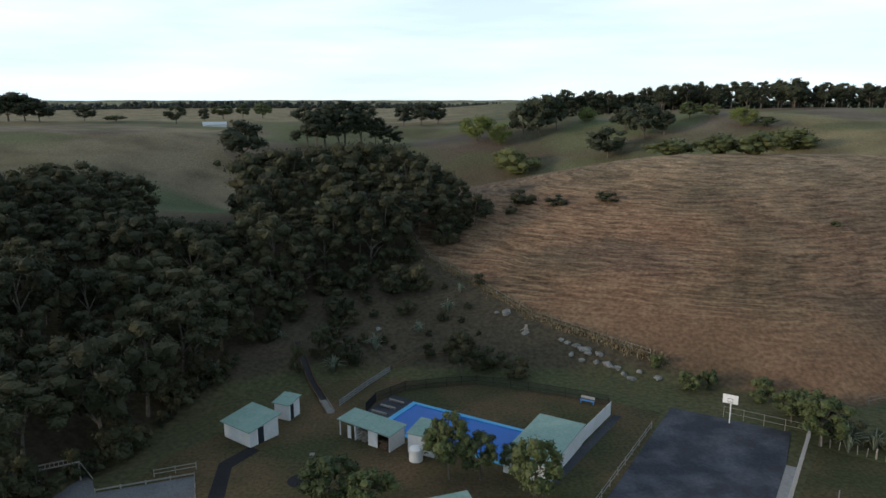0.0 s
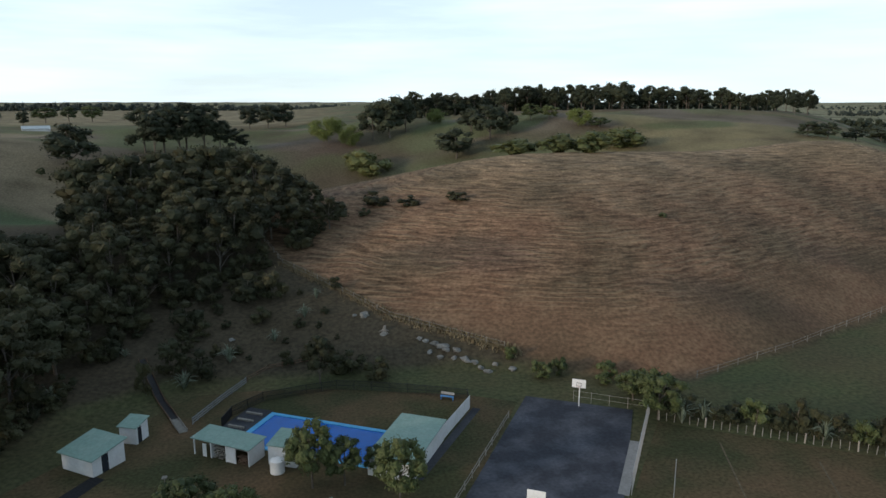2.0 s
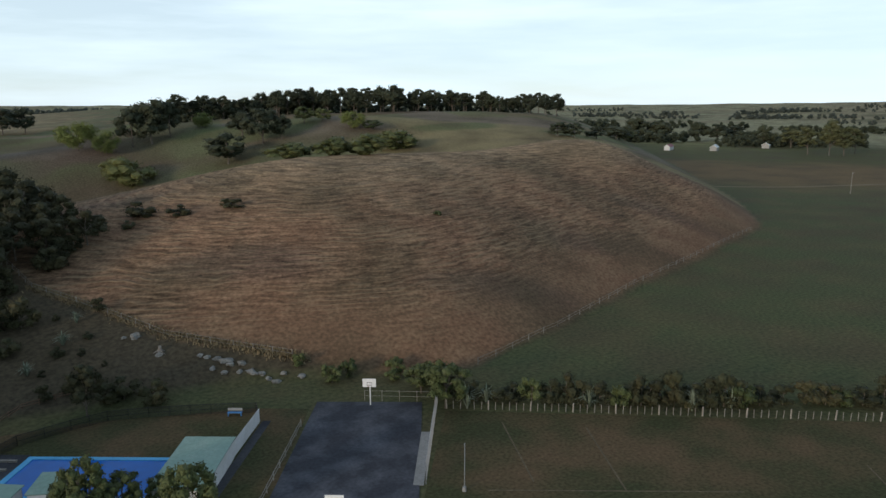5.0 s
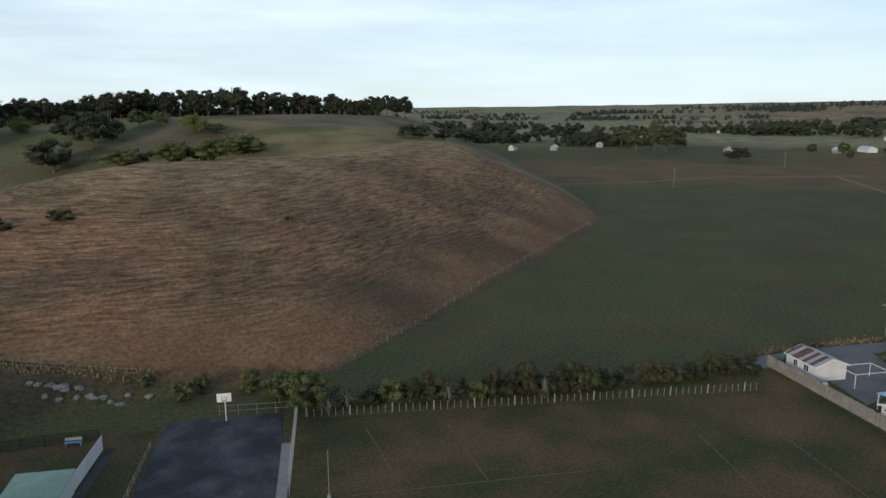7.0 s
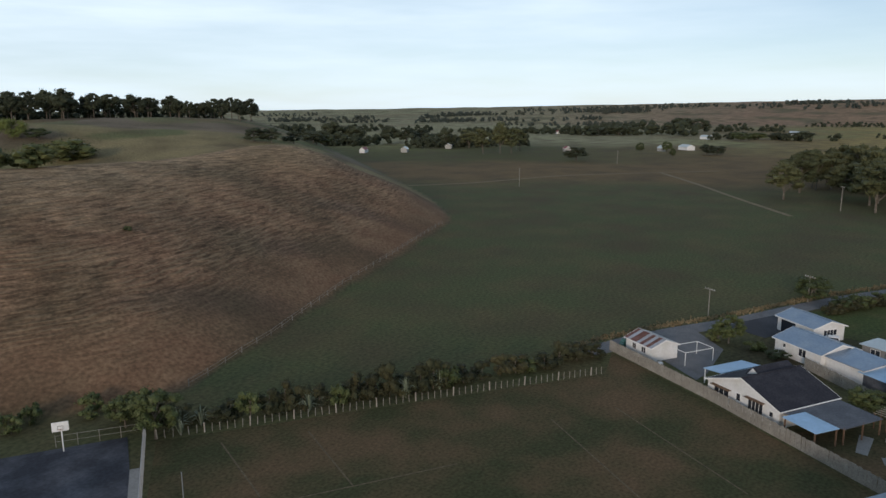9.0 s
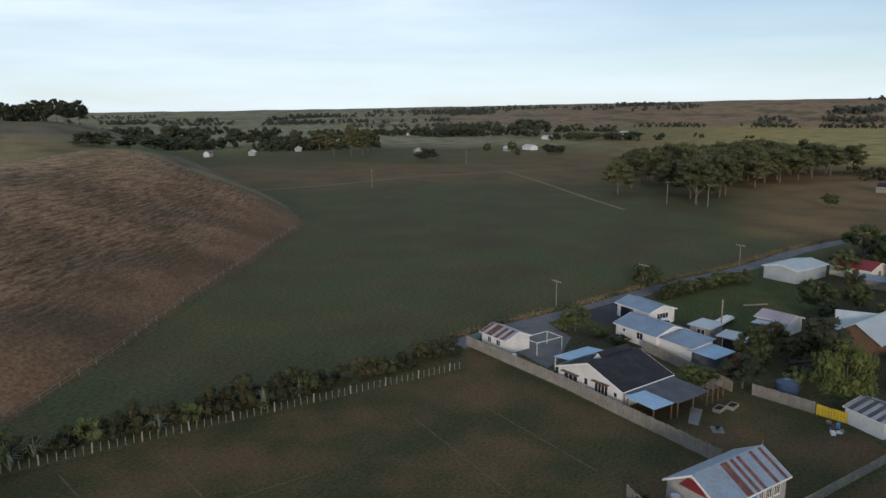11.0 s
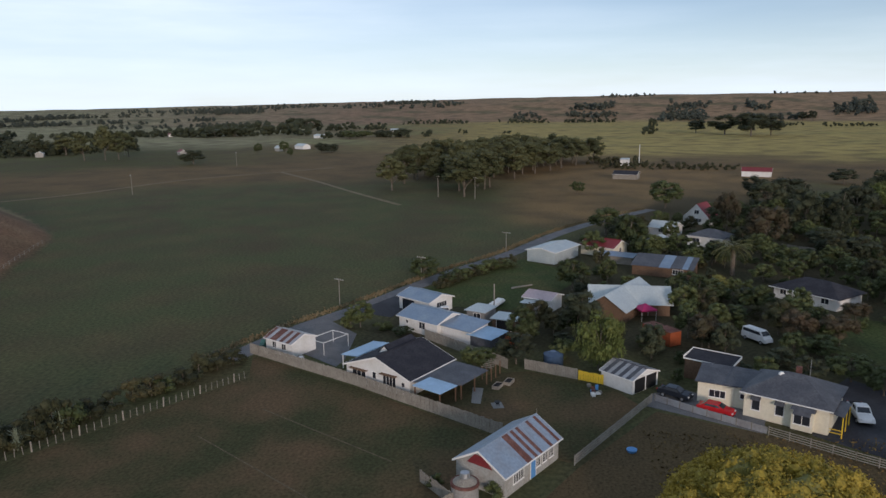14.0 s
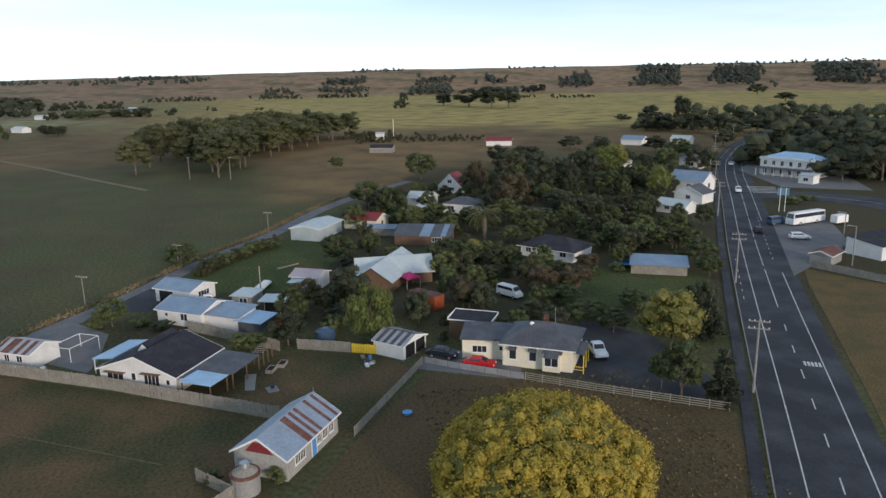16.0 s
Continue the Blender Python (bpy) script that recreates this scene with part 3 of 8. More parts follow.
def crown_points(seed, n, w, h0, h1, kind):
    """Clump centres of a crown w wide between the heights h0 and h1."""
    r = np.random.RandomState(seed)
    out = []
    while len(out) < n:
        u = r.uniform(-1, 1, 3)
        if kind == "round" and not 0.25 < np.linalg.norm(u) < 1:
            continue
        if kind == "cone" and math.hypot(u[0], u[1]) > 0.55 * (1 - u[2]) + 0.05:
            continue
        if kind == "flat" and (math.hypot(u[0], u[1]) > 1 - 0.45 * max(u[2], 0) ** 2 or math.hypot(u[0], u[1]) < 0.2 + 0.5 * max(-u[2], 0)):
            continue
        if kind == "cauli" and not (0.55 < np.linalg.norm(u) < 1.0 and u[2] > -0.55 - 0.2 * u[0]):
            continue
        if kind == "dome" and not (0.72 < np.linalg.norm(u) < 1.0 and u[2] > -0.35):
            continue
        out.append((u[0] * w / 2, u[1] * w / 2, (h0 + h1) / 2 + u[2] * (h1 - h0) / 2))
    return out


def make_tree(name, seed, h, w, low, shape, mat, clumps, per, leaf, label, category="tree", trunk="bark", clump_r=0.17, droop=0.0, flat=0.8, r0=None, slim=0.6, core=0.72):
    ob = thing(name, pose(0, 0, -60), label, category)
    pts = crown_points(seed, clumps, w * 0.86, low, h * 0.96, shape)
    r = np.random.RandomState(seed + 7)
    radii = w * clump_r * r.uniform(0.7, 1.35, len(pts))
    tips = [pts[i] for i in r.choice(len(pts), min(8, len(pts)), replace=False)]
    part("trunk", limbs(seed, h * 0.8, r0 or h * 0.022, tips), trunk, ob)
    crown = new("crown", leaf_mesh("crown", pts, radii, per, leaf, mat, seed, flat, droop, slim, core, 1))
    crown.parent = ob
    KINDS.setdefault(name, []).append((ob, h, w))
    return ob


USED = set()


def plant(name, x, y, h=None, w=None, turn=None, label="", group="", z=None, rnd=random):
    """One tree of a kind, h metres tall, standing on the ground."""
    ob, h0, w0 = rnd.choice(KINDS[name])
    s = (h or h0) / h0
    sw = (w / w0) if w else s * rnd.uniform(0.88, 1.15)
    zz = ground_z(x, y) if z is None else z
    m = Matrix.LocRotScale((x, y, zz - 0.1), Euler((rnd.uniform(-0.05, 0.05), rnd.uniform(-0.05, 0.05), rnd.uniform(0, 6.28) if turn is None else turn)), (sw, sw, s))
    if ob.name not in USED:
        USED.add(ob.name)
        ob.matrix_basis = m
        made = ob
    else:
        made = copy_thing(ob, m @ Matrix.Diagonal((1 / ob.scale[0], 1 / ob.scale[1], 1 / ob.scale[2], 1)))
    if label:
        made["label"] = label
    if group:
        made["group"] = group
    return made


for k in range(4):
    make_tree("bush_tree", 11 + k, 9, 8, 1.6, "cauli", "leaf_bush", 30, 56, 0.4, "dark green native tree in a dense hillside bush", clump_r=0.15)
for k in range(3):
    make_tree("manuka_tree", 31 + k, 9, 8.5, 4.4, "flat", "leaf_bush", 26, 56, 0.4, "spreading bush tree with bare grey limbs", trunk="grey_bark", clump_r=0.12, flat=0.55)
for k in range(4):
    make_tree("pine_tree", 41 + k, 16, 12, 3.6, "cauli" if k % 2 else "flat", "leaf_dark", 40, 46, 0.75, "dark pine tree with a broad uneven crown", clump_r=0.14, flat=0.7)
for k in range(3):
    make_tree("stand_tree", 51 + k, 14, 11, 4.4, "flat", "leaf_stand", 46, 44, 0.65, "tall tree with bare trunk and dense dark crown", trunk="bark", clump_r=0.15, flat=0.6)
for k in range(3):
    make_tree("garden_tree", 61 + k, 7, 6.5, 1.2, "cauli", "leaf_green", 42, 44, 0.36, "leafy green garden tree", clump_r=0.12)
for k in range(3):
    make_tree("dark_tree", 71 + k, 9, 7.5, 1.0, "cauli", "leaf_dark", 30, 44, 0.5, "dark evergreen tree with a dense crown", clump_r=0.16)
for k in range(2):
    make_tree("willow_tree", 81 + k, 7, 7.5, 0.8, "round", "leaf_willow", 46, 120, 0.5, "light green weeping willow tree", clump_r=0.15, droop=0.65, slim=0.3, core=0.4)
make_tree("autumn_tree", 91, 6, 6, 1.2, "cauli", "leaf_rust", 30, 70, 0.32, "garden tree with reddish brown leaves", clump_r=0.15)
make_tree("golden_tree", 93, 6, 6, 0.6, "cauli", "leaf_olive", 50, 90, 0.3, "garden tree with golden leaves", clump_r=0.14)
make_tree("conifer_tree", 95, 12, 5, 1.0, "cone", "leaf_dark", 50, 60, 0.45, "narrow dark conifer tree", clump_r=0.14)
for k in range(3):
    make_tree("shrub", 101 + k, 2.2, 2.8, 0.3, "round", "leaf_green", 12, 34, 0.26, "low leafy green garden shrub", "shrub", clump_r=0.2, r0=0.05)
for k in range(2):
    make_tree("dark_shrub", 111 + k, 2.4, 3.0, 0.3, "round", "leaf_bush", 12, 34, 0.28, "low dark scrub bush on the dry slope", "shrub", clump_r=0.2, r0=0.05)
for k in range(2):
    make_tree("wild_willow", 121 + k, 8, 12, 0.3, "round", "leaf_thicket", 40, 70, 0.6, "low spreading willow thicket", "tree", clump_r=0.15, droop=0.3, r0=0.12)


def make_flax(seed, n=34, length=2.0):
    ob = thing("flax_plant", pose(0, 0, -60), "spiky grey-green flax plant", "plant")
    r = np.random.RandomState(seed)
    bm = bmesh.new()
    for k in range(n):
        a, lean, ln = r.uniform(0, 6.28), r.uniform(0.15, 1.15), length * r.uniform(0.7, 1.15)
        d, s = Vector((math.cos(a), math.sin(a), 0)), Vector((-math.sin(a), math.cos(a), 0))
        pts = [Vector((0, 0, 0)), d * ln * 0.4 * math.sin(lean) + Vector((0, 0, ln * 0.55 * math.cos(lean * 0.6))), d * ln * math.sin(lean) + Vector((0, 0, ln * 0.75 * math.cos(lean)))]
        w = 0.07
        q = [bm.verts.new(p) for p in (pts[0] - s * w, pts[0] + s * w, pts[1] + s * w, pts[1] - s * w, pts[2])]
        bm.faces.new((q[0], q[1], q[2], q[3]))
        bm.faces.new((q[3], q[2], q[4]))
    part("leaves", bm, "flax", ob)
    KINDS.setdefault("flax_plant", []).append((ob, 1.5, 3.0))


make_flax(5)
make_flax(6)


def make_palm():
    ob = thing("palm_tree", pose(0, 0, -60), "date palm with a wide crown of arching fronds", "palm")
    bm = bmesh.new()
    for k in range(6):
        bm_tube(bm, (0, 0, k * 0.9 - 0.2), (0, 0, k * 0.9 + 0.75), 0.42, 0.36, 9)
    part("trunk", bm, "bark", ob)
    r = np.random.RandomState(3)
    for k in range(44):
        bm = bmesh.new()
        a, lift = k * 2.4, 1.25 - 1.7 * (k / 44) + r.normal() * 0.08
        d, s = Vector((math.cos(a), math.sin(a), 0)), Vector((-math.sin(a), math.cos(a), 0))
        prev = Vector((0, 0, 5.2))
        ang = lift
        for j in range(7):
            nxt = prev + d * 0.55 * math.cos(ang) + Vector((0, 0, 0.55 * math.sin(ang)))
            bm_tube(bm, prev, nxt, 0.03, 0.02, 3)
            for sgn in (-1, 1):
                for f in (0.25, 0.75):
                    b = prev.lerp(nxt, f)
                    ln = 0.5 * (1 - abs(j - 3) / 6)
                    tip = b + s * sgn * ln + d * 0.22 + Vector((0, 0, -0.12))
                    vs = [bm.verts.new(q) for q in (b, b + d * 0.2, tip)]
                    bm.faces.new(vs)
            prev, ang = nxt, ang - 0.24
        part("frond", bm, "palm", ob)
    KINDS["palm_tree"] = [(ob, 7.5, 7.0)]


make_palm()


# ---- buildings ----
def roof_panel(corners, ways, thick):
    """The roof plane (eave left, eave right, top right, top left), split into ways sheets that overlap slightly."""
    a, b, c, d = [Vector(p) for p in corners]
    out = []
    for k in range(ways):
        f0, f1 = k / ways, (k + 1) / ways
        lift = Vector((0, 0, 0.012 * (k % 2)))
        out.append(slab([p + lift for p in (a.lerp(b, f0), a.lerp(b, f1), d.lerp(c, f1), d.lerp(c, f0))], thick))
    return out


def window(parent, x, y, z, w, h, face, bars=1, hood=False, trim="paint_white"):
    """A window on a wall that faces along face ('front', 'back', 'left', 'right'), centred at x, y, sill at z."""
    turn = {"front": 0, "right": 90, "back": 180, "left": 270}[face]
    win = new("window")
    win.parent = parent
    win.matrix_basis = pose(x, y, z, 0, 0, turn)
    t = 0.07
    bm = box(-w / 2 - t, w / 2 + t, -0.05, 0.02, -t, 0)
    bm_box(bm, -w / 2 - t, w / 2 + t, -0.05, 0.02, h, h + t)
    bm_box(bm, -w / 2 - t, -w / 2, -0.05, 0.02, 0, h)
    bm_box(bm, w / 2, w / 2 + t, -0.05, 0.02, 0, h)
    for k in range(1, bars + 1):
        xx = -w / 2 + w * k / (bars + 1)
        bm_box(bm, xx - 0.03, xx + 0.03, -0.045, 0.015, 0, h)
    part("window_frame", bm, trim, win)
    part("pane", box(-w / 2, w / 2, -0.02, 0.01, 0, h), "glass", win)
    part("sill", box(-w / 2 - 0.12, w / 2 + 0.12, -0.1, 0.0, -t - 0.05, -t), trim, win)
    if hood:
        part("hood", solid([(-w / 2 - 0.1, 0, h + 0.35), (w / 2 + 0.1, 0, h + 0.35), (-w / 2 - 0.1, -0.6, h - 0.1), (w / 2 + 0.1, -0.6, h - 0.1),
                            (-w / 2 - 0.1, 0, h + 0.05), (w / 2 + 0.1, 0, h + 0.05)],
                           [(0, 1, 3, 2), (2, 3, 5, 4), (0, 2, 4), (1, 5, 3), (0, 4, 5, 1)]), "slate_roof", win, "dark striped window hood")
    return win


def door(parent, x, y, w, h, face, mat="brown_wood", z=0.05):
    turn = {"front": 0, "right": 90, "back": 180, "left": 270}[face]
    d = new("door")
    d.parent = parent
    d.matrix_basis = pose(x, y, z, 0, 0, turn)
    part("leaf", box(-w / 2, w / 2, -0.045, 0.02, 0, h, 0.01), mat, d)
    bm = box(-w / 2 - 0.08, -w / 2, -0.055, 0.02, 0, h + 0.08)
    bm_box(bm, w / 2, w / 2 + 0.08, -0.055, 0.02, 0, h + 0.08)
    bm_box(bm, -w / 2, w / 2, -0.055, 0.02, h, h + 0.08)
    part("door_frame", bm, "paint_white", d)
    part("handle", box(w / 2 - 0.16, w / 2 - 0.06, -0.09, -0.045, h * 0.48, h * 0.5), "galvanised", d)
    return d


def body(L, W, h, rise, shape, mat, parent, boards=True):
    """Outer walls with the gables that the roof shape asks for, and thin weatherboards on the long sides."""
    x, y = L / 2, W / 2
    if shape == "gable_x":
        pts = [(-x, -y, 0), (x, -y, 0), (x, y, 0), (-x, y, 0), (-x, -y, h), (x, -y, h), (x, y, h), (-x, y, h), (-x, 0, h + rise), (x, 0, h + rise)]
        fs = [(0, 1, 5, 4), (2, 3, 7, 6), (1, 2, 6, 9, 5), (3, 0, 4, 8, 7), (4, 5, 9, 8), (7, 8, 9, 6), (3, 2, 1, 0)]
    elif shape == "gable_y":
        pts = [(-x, -y, 0), (x, -y, 0), (x, y, 0), (-x, y, 0), (-x, -y, h), (x, -y, h), (x, y, h), (-x, y, h), (0, -y, h + rise), (0, y, h + rise)]
        fs = [(0, 1, 5, 8, 4), (2, 3, 7, 9, 6), (1, 2, 6, 5), (3, 0, 4, 7), (4, 8, 9, 7), (5, 6, 9, 8), (3, 2, 1, 0)]
    elif shape == "mono":          # low at the front
        pts = [(-x, -y, 0), (x, -y, 0), (x, y, 0), (-x, y, 0), (-x, -y, h), (x, -y, h), (x, y, h + rise), (-x, y, h + rise)]
        fs = [(0, 1, 5, 4), (1, 2, 6, 5), (2, 3, 7, 6), (3, 0, 4, 7), (4, 5, 6, 7), (3, 2, 1, 0)]
    else:
        pts = [(-x, -y, 0), (x, -y, 0), (x, y, 0), (-x, y, 0), (-x, -y, h), (x, -y, h), (x, y, h), (-x, y, h)]
        fs = [(0, 1, 5, 4), (1, 2, 6, 5), (2, 3, 7, 6), (3, 0, 4, 7), (4, 5, 6, 7), (3, 2, 1, 0)]
    w = part("wall", solid(pts, fs), mat, parent)
    if boards:
        bm = bmesh.new()
        z = 0.3
        while z < h - 0.1:
            bm_box(bm, -x - 0.015, x + 0.015, -y - 0.018, -y, z, z + 0.025)
            bm_box(bm, x, x + 0.018, -y, y, z, z + 0.025)
            bm_box(bm, -x - 0.018, -x, -y, y, z, z + 0.025)
            z += 0.3
        part("cladding", bm, mat, parent)["kind"] = "stuff"
    return w


def roof(L, W, h, rise, shape, mat, parent, over=0.35, thick=0.09, ways=None, patches=(), patch_mat="rust", ridge=0.4):
    x, y = L / 2 + over, W / 2 + over
    up = 0.03
    if shape == "gable_x":
        e = h - rise * over / (W / 2) + up
        t = h + rise + up + 0.03
        planes = [((-x, -y, e), (x, -y, e), (x, 0, t), (-x, 0, t)), ((x, y, e), (-x, y, e), (-x, 0, t), (x, 0, t))]
        n = ways or max(3, int(L / 1.1))
    elif shape == "gable_y":
        e = h - rise * over / (L / 2) + up
        t = h + rise + up + 0.03
        planes = [((x, -y, e), (x, y, e), (0, y, t), (0, -y, t)), ((-x, y, e), (-x, -y, e), (0, -y, t), (0, y, t))]
        n = ways or max(3, int(W / 1.1))
    elif shape == "mono":
        s = rise / W
        planes = [((-x, -y, h - s * over + up), (x, -y, h - s * over + up), (x, y, h + rise + s * over + up), (-x, y, h + rise + s * over + up))]
        n = ways or max(3, int(L / 1.1))
    else:                          # hip
        e = h + up
        t = h + rise + up
        r = max(0.2, L / 2 - W / 2 * 0.9) if L >= W else 0.3
        planes = [((-x, -y, e), (x, -y, e), (r, 0, t), (-r, 0, t)), ((x, y, e), (-x, y, e), (-r, 0, t), (r, 0, t))]
        n = 1
        for sgn in (-1, 1):
            part("roof", solid([(sgn * x, -y, e), (sgn * x, y, e), (sgn * r, 0, t), (sgn * x, -y, e - thick), (sgn * x, y, e - thick)],
                               [(0, 1, 2), (0, 3, 4, 1)]), mat, parent)
    k = 0
    for pl in planes:
        for bm in roof_panel(pl, n, thick):
            part("roof_sheet" if n > 1 else "roof", bm, patch_mat if k in patches else mat, parent)
            k += 1
    if shape in ("gable_x", "gable_y"):
        ln = x if shape == "gable_x" else y
        bm = tube((-ln, 0, h + rise + 0.09), (ln, 0, h + rise + 0.09), 0.08, sides=6) if shape == "gable_x" else tube((0, -ln, h + rise + 0.09), (0, ln, h + rise + 0.09), 0.08, sides=6)
        part("ridge_cap", bm, mat, parent)
        # barge boards on the gable ends
        for pl in planes:
            for a, b in ((pl[0], pl[3]), (pl[1], pl[2])):
                p, q = Vector(a), Vector(b)
                dn = Vector((0, 0, 0.2))
                off = Vector((math.copysign(0.03, p.x), 0, 0)) if shape == "gable_x" else Vector((0, math.copysign(0.03, p.y), 0))
                up3 = Vector((0, 0, 0.02))
                part("barge_board", solid([p + up3, q + up3, q - dn, p - dn, p + up3 + off, q + up3 + off, q - dn + off, p - dn + off],
                                          [(0, 1, 2, 3), (4, 7, 6, 5), (0, 4, 5, 1), (3, 2, 6, 7), (0, 3, 7, 4), (1, 5, 6, 2)]), "paint_white", parent)
    if shape != "mono":
        z = planes[0][0][2]
        if shape != "gable_y":
            part("gutter", box(-x, x, -y - 0.1, -y, z - 0.14, z - 0.02), "paint_white", parent)
        else:
            part("gutter", box(x, x + 0.1, -y, y, z - 0.14, z - 0.02), "paint_white", parent)
            part("gutter", box(-x - 0.1, -x, -y, y, z - 0.14, z - 0.02), "paint_white", parent)


BUILT = [(93.6, 16.6, 11), (128.6, -18.4, 10), (113.2, -22.4, 5), (94.5, -14.7, 5), (86.6, -33.4, 9), (228, -186, 16), (114.4, -37.6, 5), (86.8, -41.6, 5), (138, 5, 9), (112, -62, 11), (152, 4, 9), (160.6, -46.5, 6.5)]


def house(name, label, x, y, head, L, W, h, rise, shape, wall_mat, roof_mat, wins=(), doors=(), category="house", **kw):
    ob = thing(name, at(x, y, head), label, category)
    BUILT.append((x, y, 0.5 * math.hypot(L, W) + 1.2))
    body(L, W, h, rise, shape, wall_mat, ob)
    roof(L, W, h, rise, shape, roof_mat, ob, **kw)
    for face, u, z, w, hh, bars in wins:
        px, py = {"front": (u, -W / 2), "back": (-u, W / 2), "right": (L / 2, u), "left": (-L / 2, -u)}[face]
        window(ob, px, py, z, w, hh, face, bars, hood=False)
    for face, u, w, hh, mat in doors:
        px, py = {"front": (u, -W / 2), "back": (-u, W / 2), "right": (L / 2, u), "left": (-L / 2, -u)}[face]
        door(ob, px, py, w, hh, face, mat)
    return ob


def post(parent, x, y, z0, z1, r=0.06, mat="grey_wood", name="post"):
    return part(name, box(x - r, x + r, y - r, y + r, z0, z1), mat, parent)


# ---- vehicles ----
def car(name, label, x, y, head, mat, kind="car", category="car", z=0.06):
    """A parked vehicle, nose along its own +x."""
    ob = thing(name, at(x, y, head, z), label, category)
    prof = {
        "car": ([(-2.15, 0.35), (-2.2, 0.75), (-2.1, 0.95), (-1.2, 1.0), (1.0, 0.98), (1.9, 0.85), (2.15, 0.65), (2.15, 0.35)], [(-1.75, 0.97), (-1.1, 1.42), (0.3, 1.45), (1.15, 0.96)], 0.86, 0.32),
        "ute": ([(-2.6, 0.5), (-2.62, 1.05), (-0.75, 1.1), (1.2, 1.08), (2.3, 0.98), (2.55, 0.75), (2.55, 0.45)], [(-0.75, 1.08), (-0.6, 1.75), (0.55, 1.78), (1.35, 1.06)], 0.92, 0.37),
        "suv": ([(-2.25, 0.45), (-2.3, 1.0), (-2.2, 1.08), (1.0, 1.05), (2.0, 0.95), (2.3, 0.75), (2.3, 0.42)], [(-2.15, 1.06), (-1.85, 1.65), (0.4, 1.68), (1.2, 1.04)], 0.92, 0.36),
        "van": ([(-2.4, 0.4), (-2.45, 1.2), (-2.42, 1.25), (1.9, 1.22), (2.35, 0.95), (2.45, 0.4)], [(-2.4, 1.22), (-2.3, 2.05), (1.2, 2.1), (2.0, 1.2)], 0.92, 0.34),
        "bus": ([(-5.9, 0.45), (-5.95, 1.5), (-5.9, 1.6), (5.7, 1.6), (5.9, 1.5), (5.95, 0.45)], [(-5.9, 1.58), (-5.8, 3.2), (5.5, 3.25), (5.85, 1.58)], 1.25, 0.5)}[kind]
    low, top, hw, wr = prof

    def loft(pts, w0, w1, zmid):
        n = len(pts)
        zs = [p[1] for p in pts]
        lo, hi = min(zs), max(zs)
        ww = [w0 + (w1 - w0) * (p[1] - lo) / (hi - lo) for p in pts]
        vs = [(p[0], -w, p[1]) for p, w in zip(pts, ww)] + [(p[0], w, p[1]) for p, w in zip(pts, ww)]
        bm = solid(vs, [tuple(range(n)), tuple(range(2 * n - 1, n - 1, -1))] + [(i, (i + 1) % n, n + (i + 1) % n, n + i) for i in range(n)])
        bmesh.ops.bevel(bm, geom=list(bm.edges), offset=0.05, segments=2, affect="EDGES")
        return bm
    part("body", loft(low, hw, hw * 0.97, 0.5), mat, ob)
    cabin = part("cabin", loft(top, hw * 0.95, hw * 0.8, 1), mat, ob)
    zt, zb = max(p[1] for p in top), top[0][1]
    x0, x1, x2, x3 = top[0][0], top[1][0], top[2][0], top[3][0]
    f = lambda k, a, b: a + (b - a) * k
    za, zc = f(0.25, zb, zt), f(0.8, zb, zt)
    for sgn in (-1, 1):
        wy = lambda z: sgn * (f((z - zb) / (zt - zb), hw * 0.95, hw * 0.8) + 0.012)
        part("side_window", solid([(f(0.3, x0, x1) + 0.25, wy(za), za), (f(0.25, x3, x2) - 0.25, wy(za), za), (f(0.8, x3, x2) - 0.2, wy(zc), zc), (f(0.8, x0, x1) + 0.2, wy(zc), zc)], [(0, 1, 2, 3)]), "glass", cabin)
    w1 = hw * 0.78
    part("windscreen", solid([(f(0.2, x3, x2) + 0.03, -w1, f(0.2, zb, zt)), (f(0.2, x3, x2) + 0.03, w1, f(0.2, zb, zt)), (f(0.88, x3, x2) + 0.03, w1 * 0.92, f(0.88, zb, zt)), (f(0.88, x3, x2) + 0.03, -w1 * 0.92, f(0.88, zb, zt))], [(0, 1, 2, 3)]), "glass", cabin)
    part("rear_window", solid([(f(0.25, x0, x1) - 0.03, -w1, f(0.25, zb, zt)), (f(0.25, x0, x1) - 0.03, w1, f(0.25, zb, zt)), (f(0.85, x0, x1) - 0.03, w1 * 0.92, f(0.85, zb, zt)), (f(0.85, x0, x1) - 0.03, -w1 * 0.92, f(0.85, zb, zt))], [(0, 3, 2, 1)]), "glass", cabin)
    if kind == "ute":
        part("tray", box(-2.5, -0.85, -0.75, 0.75, 1.08, 1.13), "rubber", ob, "black open tray liner")
    nose, tail = max(p[0] for p in low), min(p[0] for p in low)
    zl = low[0][1] + 0.35
    for sgn in (-1, 1):
        part("headlight", box(nose - 0.12, nose + 0.01, sgn * hw * 0.75 - 0.15, sgn * hw * 0.75 + 0.15, zl - 0.08, zl + 0.06), "lens_clear", ob)
        part("tail_light", box(tail - 0.02, tail + 0.1, sgn * hw * 0.82 - 0.1, sgn * hw * 0.82 + 0.1, zl, zl + 0.25), "lens_red", ob)
        for wx in (tail + 0.9, nose - 0.85) if kind != "bus" else (tail + 3.2, nose - 2.6):
            wheel = new("wheel")
            wheel.parent = ob
            wheel.matrix_basis = pose(wx, sgn * (hw - 0.12), wr - z + 0.03)
            part("tyre", tube((0, -0.12, 0), (0, 0.12, 0), wr, sides=14), "rubber", wheel)
            part("rim", tube((0, -0.135, 0), (0, 0.135, 0), wr * 0.6, sides=10), "galvanised", wheel)
    part("bumper", box(nose - 0.08, nose + 0.05, -hw * 0.9, hw * 0.9, low[0][1], low[0][1] + 0.2, 0.02), mat, ob)
